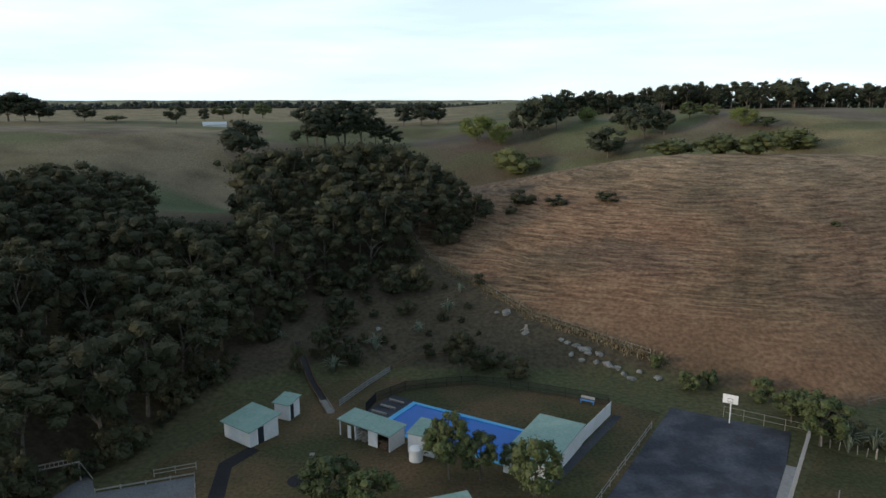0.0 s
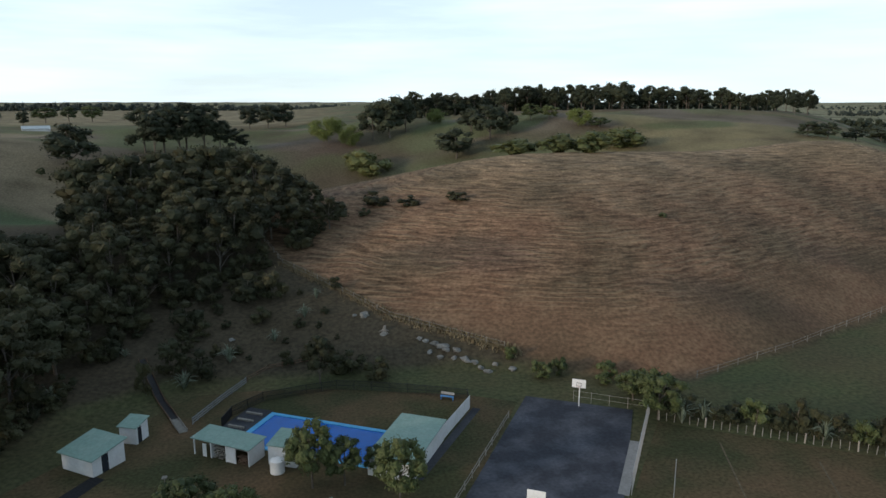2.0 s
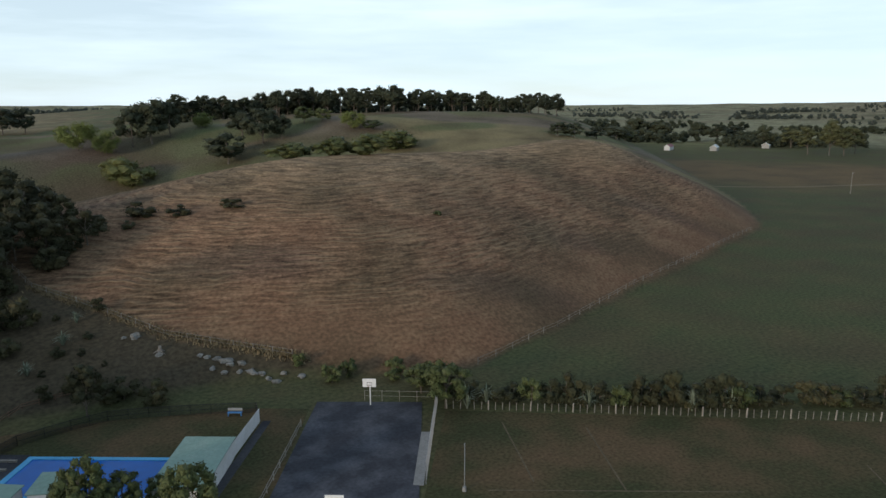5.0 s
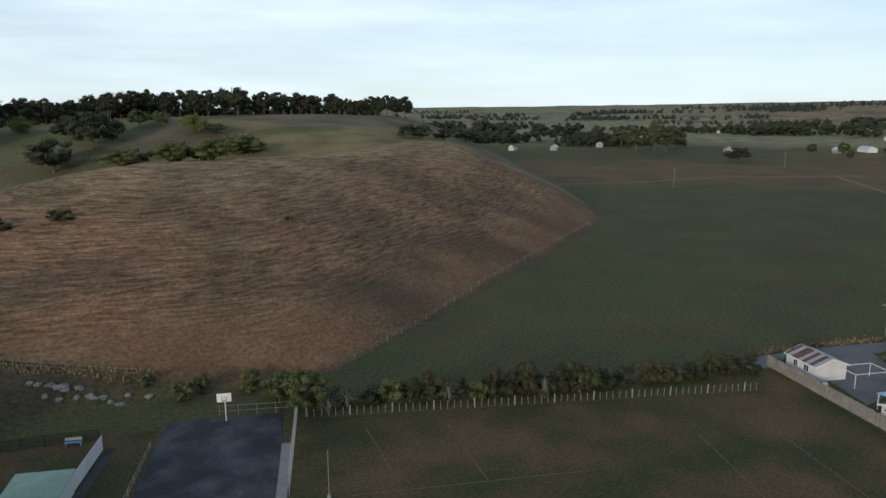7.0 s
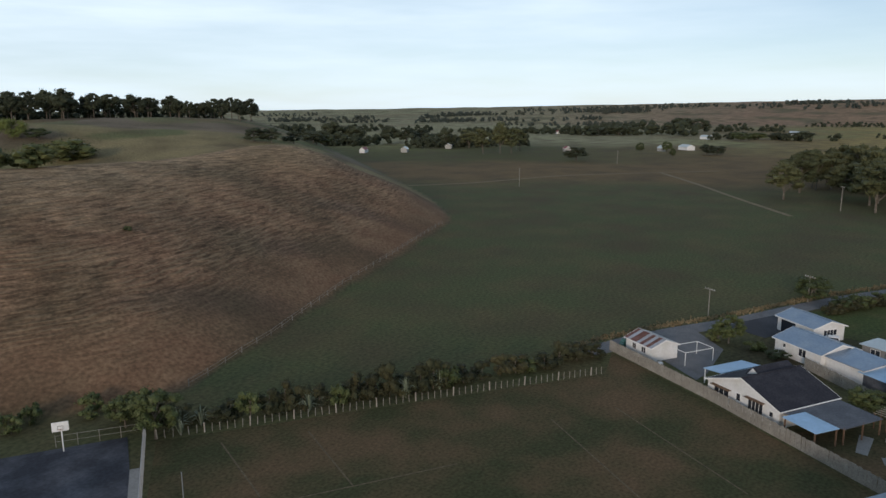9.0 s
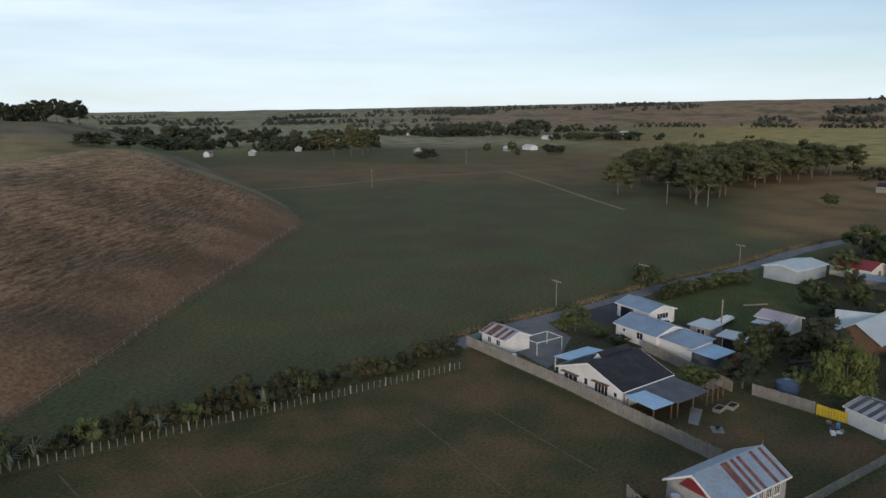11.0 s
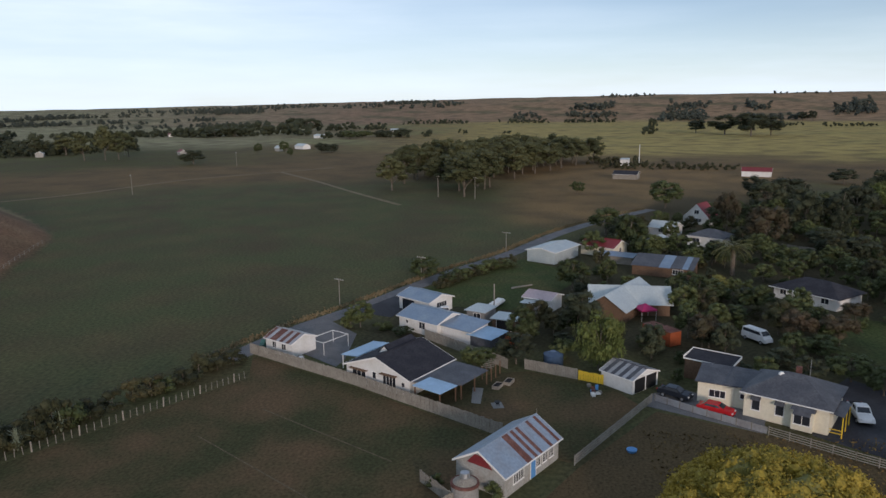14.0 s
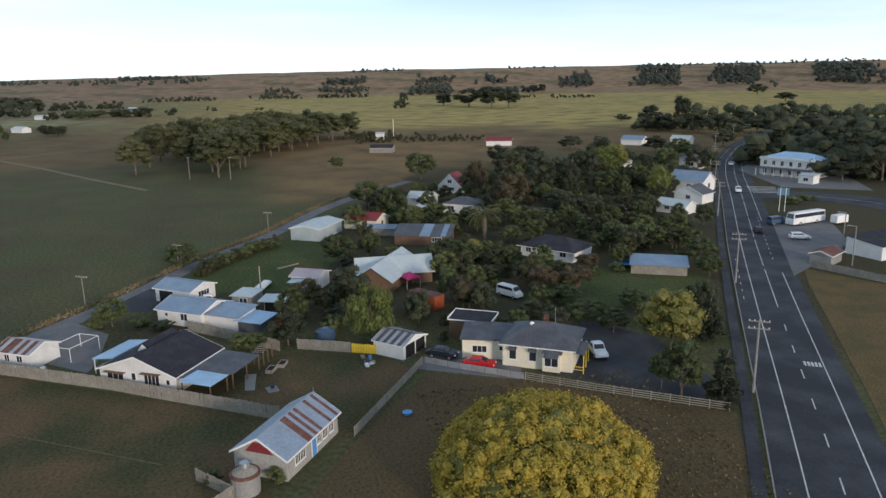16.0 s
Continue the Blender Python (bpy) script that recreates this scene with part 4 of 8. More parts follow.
    return ob


# ---- fences ----
def along(p, q, step):
    n = max(1, round(math.hypot(q[0] - p[0], q[1] - p[1]) / step))
    return [(p[0] + (q[0] - p[0]) * k / n, p[1] + (q[1] - p[1]) * k / n) for k in range(n + 1)]


def paling_fence(label, pts, h=1.75, pitch=0.3, mat="grey_wood"):
    """Close-boarded fence: each board its own piece, on rails and posts."""
    ob = thing("paling_fence", pose(0, 0, 0), label, "fence")
    mesh = [bm_mesh("paling", box(-pitch * 0.47, pitch * 0.47, -0.012, 0.012, 0.03, h + d), mat) for d in (0, 0.03, -0.04)]
    rng = random.Random(len(pts) * 7 + int(pts[0][0]))
    for p, q in zip(pts, pts[1:]):
        head = math.degrees(math.atan2(q[1] - p[1], q[0] - p[0]))
        for px, py in along(p, q, pitch):
            b = new("paling", rng.choice(mesh))
            b.parent = ob
            b.matrix_basis = pose(px, py, ground_z(px, py) if abs(px) < 40 else 0, rng.uniform(-2, 2), 0, head)
        ln = math.hypot(q[0] - p[0], q[1] - p[1])
        for z in (0.35, h - 0.35):
            part("rail", box(0, ln, 0.02, 0.08, z, z + 0.09), mat, ob, at=pose(p[0], p[1], 0, 0, 0, head))
        for px, py in along(p, q, 2.6):
            part("post", box(-0.05, 0.05, 0.03, 0.13, 0, h), mat, ob, at=pose(px, py, 0, 0, 0, head))
    return ob


def rail_fence(label, pts, h=1.1, rails=3, step=2.4, mat="grey_wood", r=0.06, rail_h=0.12, mesh="", name="rail_fence", slope=False, pitch=0.14, wire=0.012):
    """Posts with rails; mesh: the material of a fine wire net of upright wires between them."""
    ob = thing(name, pose(0, 0, 0), label, "fence")
    g = (lambda x, y: ground_z(x, y)) if slope else (lambda x, y: 0.0)
    for p, q in zip(pts, pts[1:]):
        run = along(p, q, step)
        for (ax, ay), (bx, by) in zip(run, run[1:]):
            za, zb = g(ax, ay), g(bx, by)
            for k in range(rails):
                z = h * (k + 1) / rails - rail_h
                d = Vector((bx - ax, by - ay, 0)).normalized()
                s = Vector((-d.y, d.x, 0)) * 0.02
                a, b, u = Vector((ax, ay, za + z)), Vector((bx, by, zb + z)), Vector((0, 0, rail_h))
                part("rail", solid([a - s, b - s, b + s, a + s, a - s + u, b - s + u, b + s + u, a + s + u],
                                   [(0, 1, 2, 3), (4, 7, 6, 5), (0, 4, 5, 1), (1, 5, 6, 2), (2, 6, 7, 3), (3, 7, 4, 0)]), mat, ob)
            if mesh:
                bm = bmesh.new()
                for i, (mx, my) in enumerate(along((ax, ay), (bx, by), pitch)):
                    mz = za + (zb - za) * i / max(1, len(along((ax, ay), (bx, by), pitch)) - 1)
                    bm_tube(bm, (mx, my, mz + 0.03), (mx, my, mz + h - 0.02), wire, sides=3)
                part("wire_net", bm, mesh, ob)
        for px, py in run:
            part("post", tube((px, py, g(px, py) - 0.2), (px, py, g(px, py) + h + 0.08), r, sides=7), mat, ob)
    return ob
build_ground()


# ---- roads and hard surfaces ----
MAIN = resample([(18, -29), (50.2, -49.5), (65, -58.8), (94.4, -76.9), (132.9, -100.9), (191.3, -138.4), (236, -166.5), (275, -193), (321, -230), (365, -272), (420, -330), (520, -450)], 4)
structure("road", ribbon(offset_line(MAIN, -6.0), offset_line(MAIN, 5.4), 0.05), "asphalt", "dark asphalt main road with white lines", "road")


def stripe(name, line, off, w=0.14, z=0.062, start=0, end=None, dash=0, gap=0, mat="paint_line"):
    """Painted line along the road, whole or in dashes (counted in steps of the line)."""
    pts = line[start:end]
    runs = [pts] if not dash else [pts[k:k + dash + 1] for k in range(0, len(pts) - dash, dash + gap)]
    for run in runs:
        if len(run) > 1:
            structure(name, ribbon(offset_line(run, off - w / 2), offset_line(run, off + w / 2), z, 0.02), mat, "worn white painted road line", "road marking")


FINE = resample(MAIN, 1.5)
stripe("edge_line", FINE, -3.2)
stripe("edge_line", FINE, 3.0, end=78)
stripe("edge_line", FINE, 3.0, start=112)
stripe("centre_line", FINE, 0.0, dash=2, gap=4, end=62)
stripe("centre_line", FINE, 0.0, dash=16, gap=2, start=62)
stripe("lane_dash", FINE, -5.0, start=64, end=84, dash=1, gap=2, w=0.12)
stripe("lane_dash", FINE, 2.3, start=84, end=118, dash=1, gap=2, w=0.12)
for off in (0.75, 1.2, 1.65, 2.1, 2.55):
    stripe("road_word", FINE, off, start=45, end=47, w=0.3)
# footpath and kerb on the village side
structure("pavement", ribbon(offset_line(MAIN, -8.1), offset_line(MAIN, -6.7), 0.13, 0.25), "asphalt", "dark sealed footpath beside the road", "pavement")
structure("kerb", ribbon(offset_line(MAIN, -6.15), offset_line(MAIN, -6.0), 0.15, 0.3), "concrete", "pale concrete kerb", "kerb")
# side road that joins at the shops, and the gravel car park
SIDE = resample([(196, -146), (190, -158), (178, -167), (150, -172), (110, -190), (60, -230)], 4)
structure("side_road", ribbon(offset_line(SIDE, -9), offset_line(SIDE, 8), 0.058), "asphalt", "asphalt side road joining the main road", "road")
stripe("centre_line", resample(SIDE, 1.5), 0.0, z=0.07, start=10)
for k in range(5):
    structure("chevron", slab([(199 + k * 2.6, -147.6 - k * 1.2, 0.072), (199.6 + k * 2.6, -147.9 - k * 1.2, 0.072), (195.6 + k * 2.6, -154.5 - k * 1.6, 0.072), (195 + k * 2.6, -154.2 - k * 1.6, 0.072)], 0.012), "paint_line", "white painted traffic chevron", "road marking")
structure("car_park", slab([(112, -93.6, 0.055), (155, -121.5, 0.055), (163, -129, 0.055), (152, -136.5, 0.055), (132, -124, 0.055), (121, -108, 0.055)], 0.1), "gravel", "pale gravel car park beside the road", "car park")
structure("forecourt", slab([(247, -176, 0.06), (262, -190, 0.06), (225, -205, 0.06), (190, -185, 0.06), (205, -163, 0.06)], 0.1), "gravel", "worn sealed forecourt in front of the hotel", "forecourt")
# lane along the paddock
LANE = resample([(99, 45), (108, 42), (119, 37), (130.5, 29.5), (141, 25.3), (160, 16), (179, 4), (209, -9), (228, -20), (262, -46)], 3)
structure("lane", ribbon(offset_line(LANE, -2.0), offset_line(LANE, 2.0), 0.05), "gravel", "narrow grey sealed lane between paddock and gardens", "road")
structure("driveway", slab([(108.5, 41.5, 0.054), (121, 35.3, 0.054), (113, 28, 0.054), (101, 27, 0.054), (97.5, 27.5, 0.054)], 0.1), "gravel", "pale gravel driveway beside the white shed", "driveway")
structure("driveway", slab([(126, 31.5, 0.058), (141, 24.2, 0.058), (136, 19, 0.058), (123, 24, 0.058)], 0.1), "asphalt", "dark driveway to the blue garage", "driveway")
structure("yard", slab([(92, -38.5, 0.05), (80.5, -33.5, 0.05), (66.5, -49.5, 0.05), (70, -51.5, 0.05), (90, -52, 0.05), (99, -45, 0.05)], 0.1), "asphalt", "dark sealed yard beside the cream villa", "yard")
structure("yard", slab([(91.5, -17.5, 0.05), (87.2, -15.8, 0.05), (80.5, -28, 0.05), (85.5, -30, 0.05), (93, -22, 0.05)], 0.1), "gravel", "gravel parking strip beside the villa", "yard")
# farm tracks over the paddocks
for run in ([(232, 250), (265, 228), (298, 203), (366, 184), (410, 144), (440, 120)], [(410, 144), (360, 108), (314, 78), (271, 48)]):
    structure("track", ribbon(offset_line(resample(run, 8), -1.0), offset_line(resample(run, 8), 1.0), 0.05), "track_earth", "pale dry farm track across the paddock", "track")

# ---- the school grounds ----
U, V = Vector((0.86, -0.51)), Vector((-0.51, -0.86))      # across and along the court


def school(u, v, o=(27.3, 81.5)):
    return o[0] + U.x * u + V.x * v, o[1] + U.y * u + V.y * v


HEAD = math.degrees(math.atan2(U.y, U.x))
FIELD = [(41.8, 72.4), (92.2, 38.9), (101.4, 41.8), (90.3, 23.1), (85.2, 15.6), (76.8, 2.9), (66.5, 5.5), (40, -8), (8, 20), (27, 52)]
drape("playing_field", FIELD, "lawn", "mown playing field with dry patches", "lawn", 0.03)
drape("school_lawn", [(-24, 78), (-14, 92), (-6, 92), (4, 90.5), (21, 85), (27, 81.5), (12, 55), (0, 35), (-34, 52), (-30, 70)], "lawn", "mown green school lawn", "lawn", 0.028)
court = structure("court", slab([(*school(0.4, -1.9), 0.06), (*school(14.0, -2.0), 0.06), (*school(14.4, 10), 0.06), (*school(15, 29.5), 0.06), (*school(-0.1, 29.5), 0.06)], 0.16), "court_seal", "dark patched asphalt ball court", "court")
structure("court_path", slab([(*school(14.3, 6.5), 0.07), (*school(15.4, 6.5), 0.07), (*school(15.1, 18.4), 0.07), (*school(14.0, 18.4), 0.07)], 0.1), "concrete", "pale concrete strip beside the court", "path")


def hoop(x, y, head):
    ob = thing("basketball_hoop", at(x, y, head, 0.06), "white backboard on a white steel pole", "basketball hoop", "hoops of the court")
    part("pole", tube((0, 0, 0), (0, 0, 3.4), 0.07), "paint_white", ob)
    part("arm", tube((0, 0, 3.1), (0, -0.7, 3.2), 0.05), "paint_white", ob)
    bb = part("backboard", box(-0.85, 0.85, -0.76, -0.7, 2.75, 3.85, 0.01), "paint_white", ob)
    bm = bmesh.new()
    for a in ((-0.3, 0.3, 3.35, 3.39), (-0.3, 0.3, 2.95, 2.99), (-0.3, -0.26, 2.95, 3.39), (0.26, 0.3, 2.95, 3.39)):
        bm_box(bm, a[0], a[1], -0.775, -0.762, a[2], a[3])
    part("target_square", bm, "black_metal", bb)
    bm = bmesh.new()
    for k in range(12):
        a, b = k / 12 * 6.283, (k + 1) / 12 * 6.283
        bm_tube(bm, (0.23 * math.cos(a), -1.0 + 0.23 * math.sin(a), 3.0), (0.23 * math.cos(b), -1.0 + 0.23 * math.sin(b), 3.0), 0.015, sides=5)
    part("ring", bm, "orange", ob)


hoop(34.2, 78.6, HEAD)
hoop(*school(7.5, 27.6), HEAD + 180)
rail_fence("tall galvanised mesh fence beside the court", [school(16.0, -1.6), school(15.3, 18.1)], 2.6, 2, 3.0, "galvanised", 0.04, 0.04, "galvanised", "mesh_fence")
rail_fence("low mesh fence behind the court", [school(6.5, -2.5), school(15.6, -2.2)], 1.4, 2, 2.6, "grey_wood", 0.035, 0.03, "", "mesh_fence")
rail_fence("low grey rail fence along the court", [school(-0.2, 5.2), school(-0.6, 30)], 0.9, 2, 2.4, "grey_wood", 0.06, 0.1)

# picket fence along the playing field
pick = thing("picket_fence", pose(0, 0, 0), "low fence of spaced wooden pickets with wires", "fence")
run = along((42.2, 72.9), (92.0, 39.4), 0.88)
mesh = bm_mesh("picket", box(-0.035, 0.035, -0.03, 0.03, -0.1, 1.05), "grey_wood")
big = bm_mesh("post", tube((0, 0, -0.2), (0, 0, 1.25), 0.1, 0.09), "pale_bark")
rp = random.Random(4)
for k, (px, py) in enumerate(run):
    ob = new("post" if k % 6 == 0 else "picket", big if k % 6 == 0 else mesh)
    ob.parent = pick
    ob.matrix_basis = pose(px, py, 0, rp.uniform(-3, 3), rp.uniform(-3, 3), rp.uniform(0, 40))
for z in (0.3, 0.6, 0.9):
    part("wire", tube((*run[0], z), (*run[-1], z), 0.008, sides=4), "black_metal", pick)
goal = thing("goal_post", at(33.9, 55.0, 0, 0), "thin grey steel goal post on the playing field", "goal post")
part("pole", tube((0, 0, 0), (0, 0, 5.2), 0.045), "galvanised", goal)
part("base_pad", tube((0, 0, 0), (0, 0, 0.5), 0.22, 0.2), "concrete", goal)
for a, b in (((46, 66), (41, 53)), ((54, 60), (48, 47)), ((74, 38), (62, 21)), ((82, 33), (70, 14)), ((36, 54), (58, 41))):
    d = Vector((b[0] - a[0], b[1] - a[1])).normalized() * 0.09
    structure("field_line", slab([(a[0] - d.y, a[1] + d.x, 0.036), (a[0] + d.y, a[1] - d.x, 0.036), (b[0] + d.y, b[1] - d.x, 0.036), (b[0] - d.y, b[1] + d.x, 0.036)], 0.02), "field_line", "faint dry line across the grass", "field line")

# swimming pool
PO = (-3.5, 83.7)


def pool_at(u, v):
    return PO[0] + U.x * u + V.x * v, PO[1] + U.y * u + V.y * v


def pool_slab(u0, u1, v0, v1, z, t):
    return slab([(*pool_at(u0, v0), z), (*pool_at(u1, v0), z), (*pool_at(u1, v1), z), (*pool_at(u0, v1), z)], t)


pool = thing("swimming_pool", pose(0, 0, 0), "bright blue outdoor swimming pool with a pale blue edge", "swimming pool")
part("water", pool_slab(0, 17, 0, 7.4, 0.06, 0.05), "water", pool)
for e in ((-0.7, 17.7, -0.6, 0), (-0.7, 17.7, 7.4, 8.0), (-0.7, 0, 0, 7.4), (17, 17.7, 0, 7.4)):
    part("coping", pool_slab(*e, 0.14, 0.2), "pool_edge", pool)
part("surround", pool_slab(-4.2, -0.72, -1.0, 7.8, 0.10, 0.2), "asphalt", pool)
for k in range(4):
    part("bench_slat", pool_slab(-3.6, -1.4, 0.4 + k * 1.9, 0.7 + k * 1.9, 0.3, 0.22), "grey_wood", pool)
drape("pool_lawn", [pool_at(-1, -0.8), pool_at(2.5, -5.5), pool_at(12, -10), (20, 82.5), (14.5, 74.5), pool_at(17.6, -0.8)], "lawn", "mown lawn inside the pool fence", "lawn", 0.045)
rail_fence("black pool safety fence", [(-9.5, 81.5), (-8.6, 84.6), (-5.0, 88.2), (0.5, 89.6), (4.5, 90.2), (9.0, 88.9), (15.9, 86.1), (20.9, 83.7), (20.5, 81)], 1.35, 2, 2.4, "black_metal", 0.04, 0.05, "black_metal", "pool_fence", pitch=0.09, wire=0.02)
wall = thing("white_fence", pose(0, 0, 0), "white corrugated iron fence beside the pool", "fence")
for p, q in zip(along((20.5, 80.8), (10.4, 65.6), 1.0), along((20.5, 80.8), (10.4, 65.6), 1.0)[1:]):
    h = math.degrees(math.atan2(q[1] - p[1], q[0] - p[0]))
    part("sheet", box(0, 1.01, -0.02, 0.02, 0.05, 1.8), "white_board", wall, at=pose(*p, 0, 0, 0, h))
structure("pool_path", slab([(20.9, 80.9, 0.04), (21.8, 80.4, 0.04), (11.6, 65.0, 0.04), (10.7, 65.5, 0.04)], 0.1), "asphalt", "grey strip of concrete under the white fence", "path")

lean = thing("pool_shelter", pose(10.9, 70.2, 0, 0, 0, HEAD), "long pool shelter with a pale green iron roof", "shelter")
body(5.0, 9.8, 2.1, 0.35, "mono", "white_board", lean, False)
roof(5.0, 9.8, 2.1, 0.35, "mono", "green_roof", lean, over=0.25, ways=6)

shed = thing("open_shed", pose(-8.1, 74.6, 0, 0, 0, HEAD - 4.5), "open-fronted white shed with a green roof, firewood inside", "shed")
L, W = 7.4, 2.7
part("back_wall", box(-L / 2, L / 2, W / 2 - 0.1, W / 2, 0, 2.0), "white_board", shed)
for sgn in (-1, 1):
    part("side_wall", solid([(sgn * L / 2, -W / 2, 0), (sgn * L / 2, W / 2, 0), (sgn * L / 2, W / 2, 2.2), (sgn * L / 2, -W / 2, 2.02),
                             (sgn * (L / 2 - 0.1), -W / 2, 0), (sgn * (L / 2 - 0.1), W / 2, 0), (sgn * (L / 2 - 0.1), W / 2, 2.2), (sgn * (L / 2 - 0.1), -W / 2, 2.02)],
                            [(0, 1, 2, 3), (4, 7, 6, 5), (0, 4, 5, 1), (1, 5, 6, 2), (2, 6, 7, 3), (3, 7, 4, 0)]) if sgn > 0 else box(-L / 2, -L / 2 + 0.1, -W / 2, -W / 2 + 0.12, 0, 2.1), "white_board", shed)
for x in (-1.35, 0.7, 1.9):
    part("post", box(x - 0.06, x + 0.06, -W / 2, -W / 2 + 0.12, 0, 2.0), "paint_white", shed)
part("front_panel", box(0.7, 1.9, -W / 2 + 0.02, -W / 2 + 0.1, 0, 2.0), "white_board", shed)
part("front_panel", box(-2.5, -2.0, -W / 2 + 0.02, -W / 2 + 0.1, 0, 1.5), "white_board", shed)
part("fascia", box(-L / 2, L / 2, -W / 2 - 0.06, -W / 2, 1.85, 2.0), "paint_white", shed)
part("partition", box(-1.4, -1.3, -W / 2 + 0.1, W / 2 - 0.1, 0, 2.0), "white_board", shed)
roof(L, W, 2.02, 0.2, "mono", "green_roof", shed, over=0.2)
rw = random.Random(2)
for n, (xa, xb) in enumerate(((-1.25, 0.6), (2.0, 3.5))):
    stack = thing("firewood_stack", pose(-8.1, 74.6, 0, 0, 0, HEAD - 4.5), "stack of split firewood inside the shed" if n == 0 else "loose heap of brown firewood in the shed", "firewood")
    for k in range(60):
        x, z = rw.uniform(xa + 0.1, xb - 0.1), 0.08 + (k // 10) * (0.24 if n == 0 else 0.14)
        part("log", tube((x, -1.15 + rw.uniform(-0.05, 0.1), z), (x + rw.uniform(-0.08, 0.08), -0.6, z + 0.02), 0.09, sides=5), "grey_wood" if n == 0 else "brown_wood", stack)

ob = house("pump_shed", "white pump shed with a green iron roof", -1.7, 72.3, HEAD + 4, 3.2, 3.2, 2.3, 0.35, "mono", "white_board", "green_roof", category="shed", over=0.15)
part("vent", box(0.2, 0.95, -1.66, -1.6, 1.7, 2.15), "concrete", ob)
tank = thing("water_tank", at(-2.9, 69.8, 0, 0), "white plastic water tank beside the pump shed", "water tank")
part("barrel", tube((0, 0, 0), (0, 0, 1.4), 0.75, 0.75, 20), "paint_white", tank)
part("lid", tube((0, 0, 1.4), (0, 0, 1.6), 0.75, 0.3, 20), "paint_white", tank)
house("school_shed", "white garden shed with a green sloping roof", -22.0, 75.4, -37, 4.6, 4.0, 2.0, 0.6, "mono", "white_board", "green_roof", category="shed", over=0.3, doors=(("right", -0.5, 0.85, 1.95, "glass"),))
house("small_shed", "small white shed with a green roof and dark door", -19.0, 80.6, -24, 2.1, 2.2, 2.1, 0.35, "mono", "white_board", "green_roof", category="shed", over=0.2, doors=(("right", -0.5, 0.7, 1.9, "glass"),))
house("school_building", "low building corner with a green iron roof", 0.5, 55.9, 20, 5, 4.5, 2.3, 0.4, "mono", "white_board", "green_roof", category="building", over=0.25)
structure("path", ribbon([(-21.5, 72.8), (-23.8, 69.0), (-22.8, 62), (-22, 50)], [(-20.2, 71.8), (-22.2, 68.2), (-21.2, 62), (-20.4, 50)], 0.05), "bark_mulch", "dark rubber-surfaced path to the shed", "path")
structure("path_circle", tube((-14.5, 65.5, -0.1), (-14.5, 65.5, 0.05), 1.3, sides=20), "bark_mulch", "dark round patch on the lawn", "path")
structure("sand_pit", slab([(-37.2, 66.8, 0.06), (-35.6, 65.6, 0.06), (-34.2, 63.2, 0.06), (-25.5, 66.4, 0.06), (-23.9, 62, 0.06), (-22.9, 56, 0.06), (-40, 56, 0.06), (-41, 63, 0.06)], 0.16), "gravel", "playground pit filled with grey gravel", "playground surface")
rail_fence("low timber edge round the playground", [(-34.2, 63.2), (-25.5, 66.4), (-23.9, 62)], 0.45, 1, 2.6, "grey_wood", 0.07, 0.16)
rail_fence("low timber rail beside the playground", [(-29.6, 66.3), (-25.8, 67.8)], 0.8, 2, 2.0, "grey_wood", 0.05, 0.08)
climb = thing("climbing_frame", pose(-38.6, 65.2, 0, 0, 0, 28), "grey timber climbing frame with monkey bars", "climbing frame")
for sx in (-1.8, 1.8):
    for sy in (-0.5, 0.5):
        part("post", box(sx - 0.07, sx + 0.07, sy - 0.07, sy + 0.07, 0, 2.1), "grey_wood", climb)
for sy in (-0.5, 0.5):
    part("beam", box(-1.9, 1.9, sy - 0.05, sy + 0.05, 2.0, 2.14), "grey_wood", climb)
for k in range(9):
    part("bar", tube((-1.6 + k * 0.4, -0.5, 2.08), (-1.6 + k * 0.4, 0.5, 2.08), 0.03, sides=6), "galvanised", climb)
part("slide_rail", tube((1.9, -0.5, 2.0), (2.9, -0.9, 0.1), 0.05), "grey_wood", climb)
play = thing("play_post", at(-42.2, 63.5, 0, 0), "blue painted playground post", "playground post")
part("pole", tube((0, 0, 0), (0, 0, 2.0), 0.12, 0.12), "blue_paint", play)
bird = thing("bird_table", at(-13.7, 68.2, 0, 0), "small wooden post table on the lawn", "bird table")
part("pole", tube((0, 0, 0), (0, 0, 1.5), 0.05), "grey_wood", bird)
part("tray", box(-0.25, 0.25, -0.25, 0.25, 1.5, 1.58), "grey_wood", bird)
# timber flume on the slope
flume = thing("hill_slide", pose(0, 0, 0), "long dark slide running down the grass slope", "slide")
pts = along((-21.7, 100.2), (-13.8, 81.2), 2.0)
for a, b in zip(pts, pts[1:]):
    za, zb = ground_z(*a) + 0.12, ground_z(*b) + 0.12
    d = Vector((b[0] - a[0], b[1] - a[1], 0)).normalized()
    s = Vector((-d.y, d.x, 0)) * 0.45
    A, B = Vector((*a, za)), Vector((*b, zb))
    low = b == pts[-1] or b == pts[-2]
    part("chute", slab([A - s, B - s, B + s, A + s], 0.1), "grey_wood" if low else "black_metal", flume)
    for sg in (-1, 1):
        o = s * sg
        u = Vector((0, 0, 0.28))
        k = o * 0.12
        part("side", solid([A + o, B + o, B + o + k, A + o + k, A + o + u, B + o + u, B + o + k + u, A + o + k + u], [(0, 1, 2, 3), (4, 7, 6, 5), (0, 4, 5, 1), (1, 5, 6, 2), (2, 6, 7, 3), (3, 7, 4, 0)]), "grey_wood" if low else "brown_wood", flume)
rail_fence("white-grey retaining rail above the pool", [(-13.0, 83.2), (-10.2, 89.5), (-7.5, 94.8)], 0.9, 3, 1.2, "galvanised", 0.05, 0.14, slope=True)
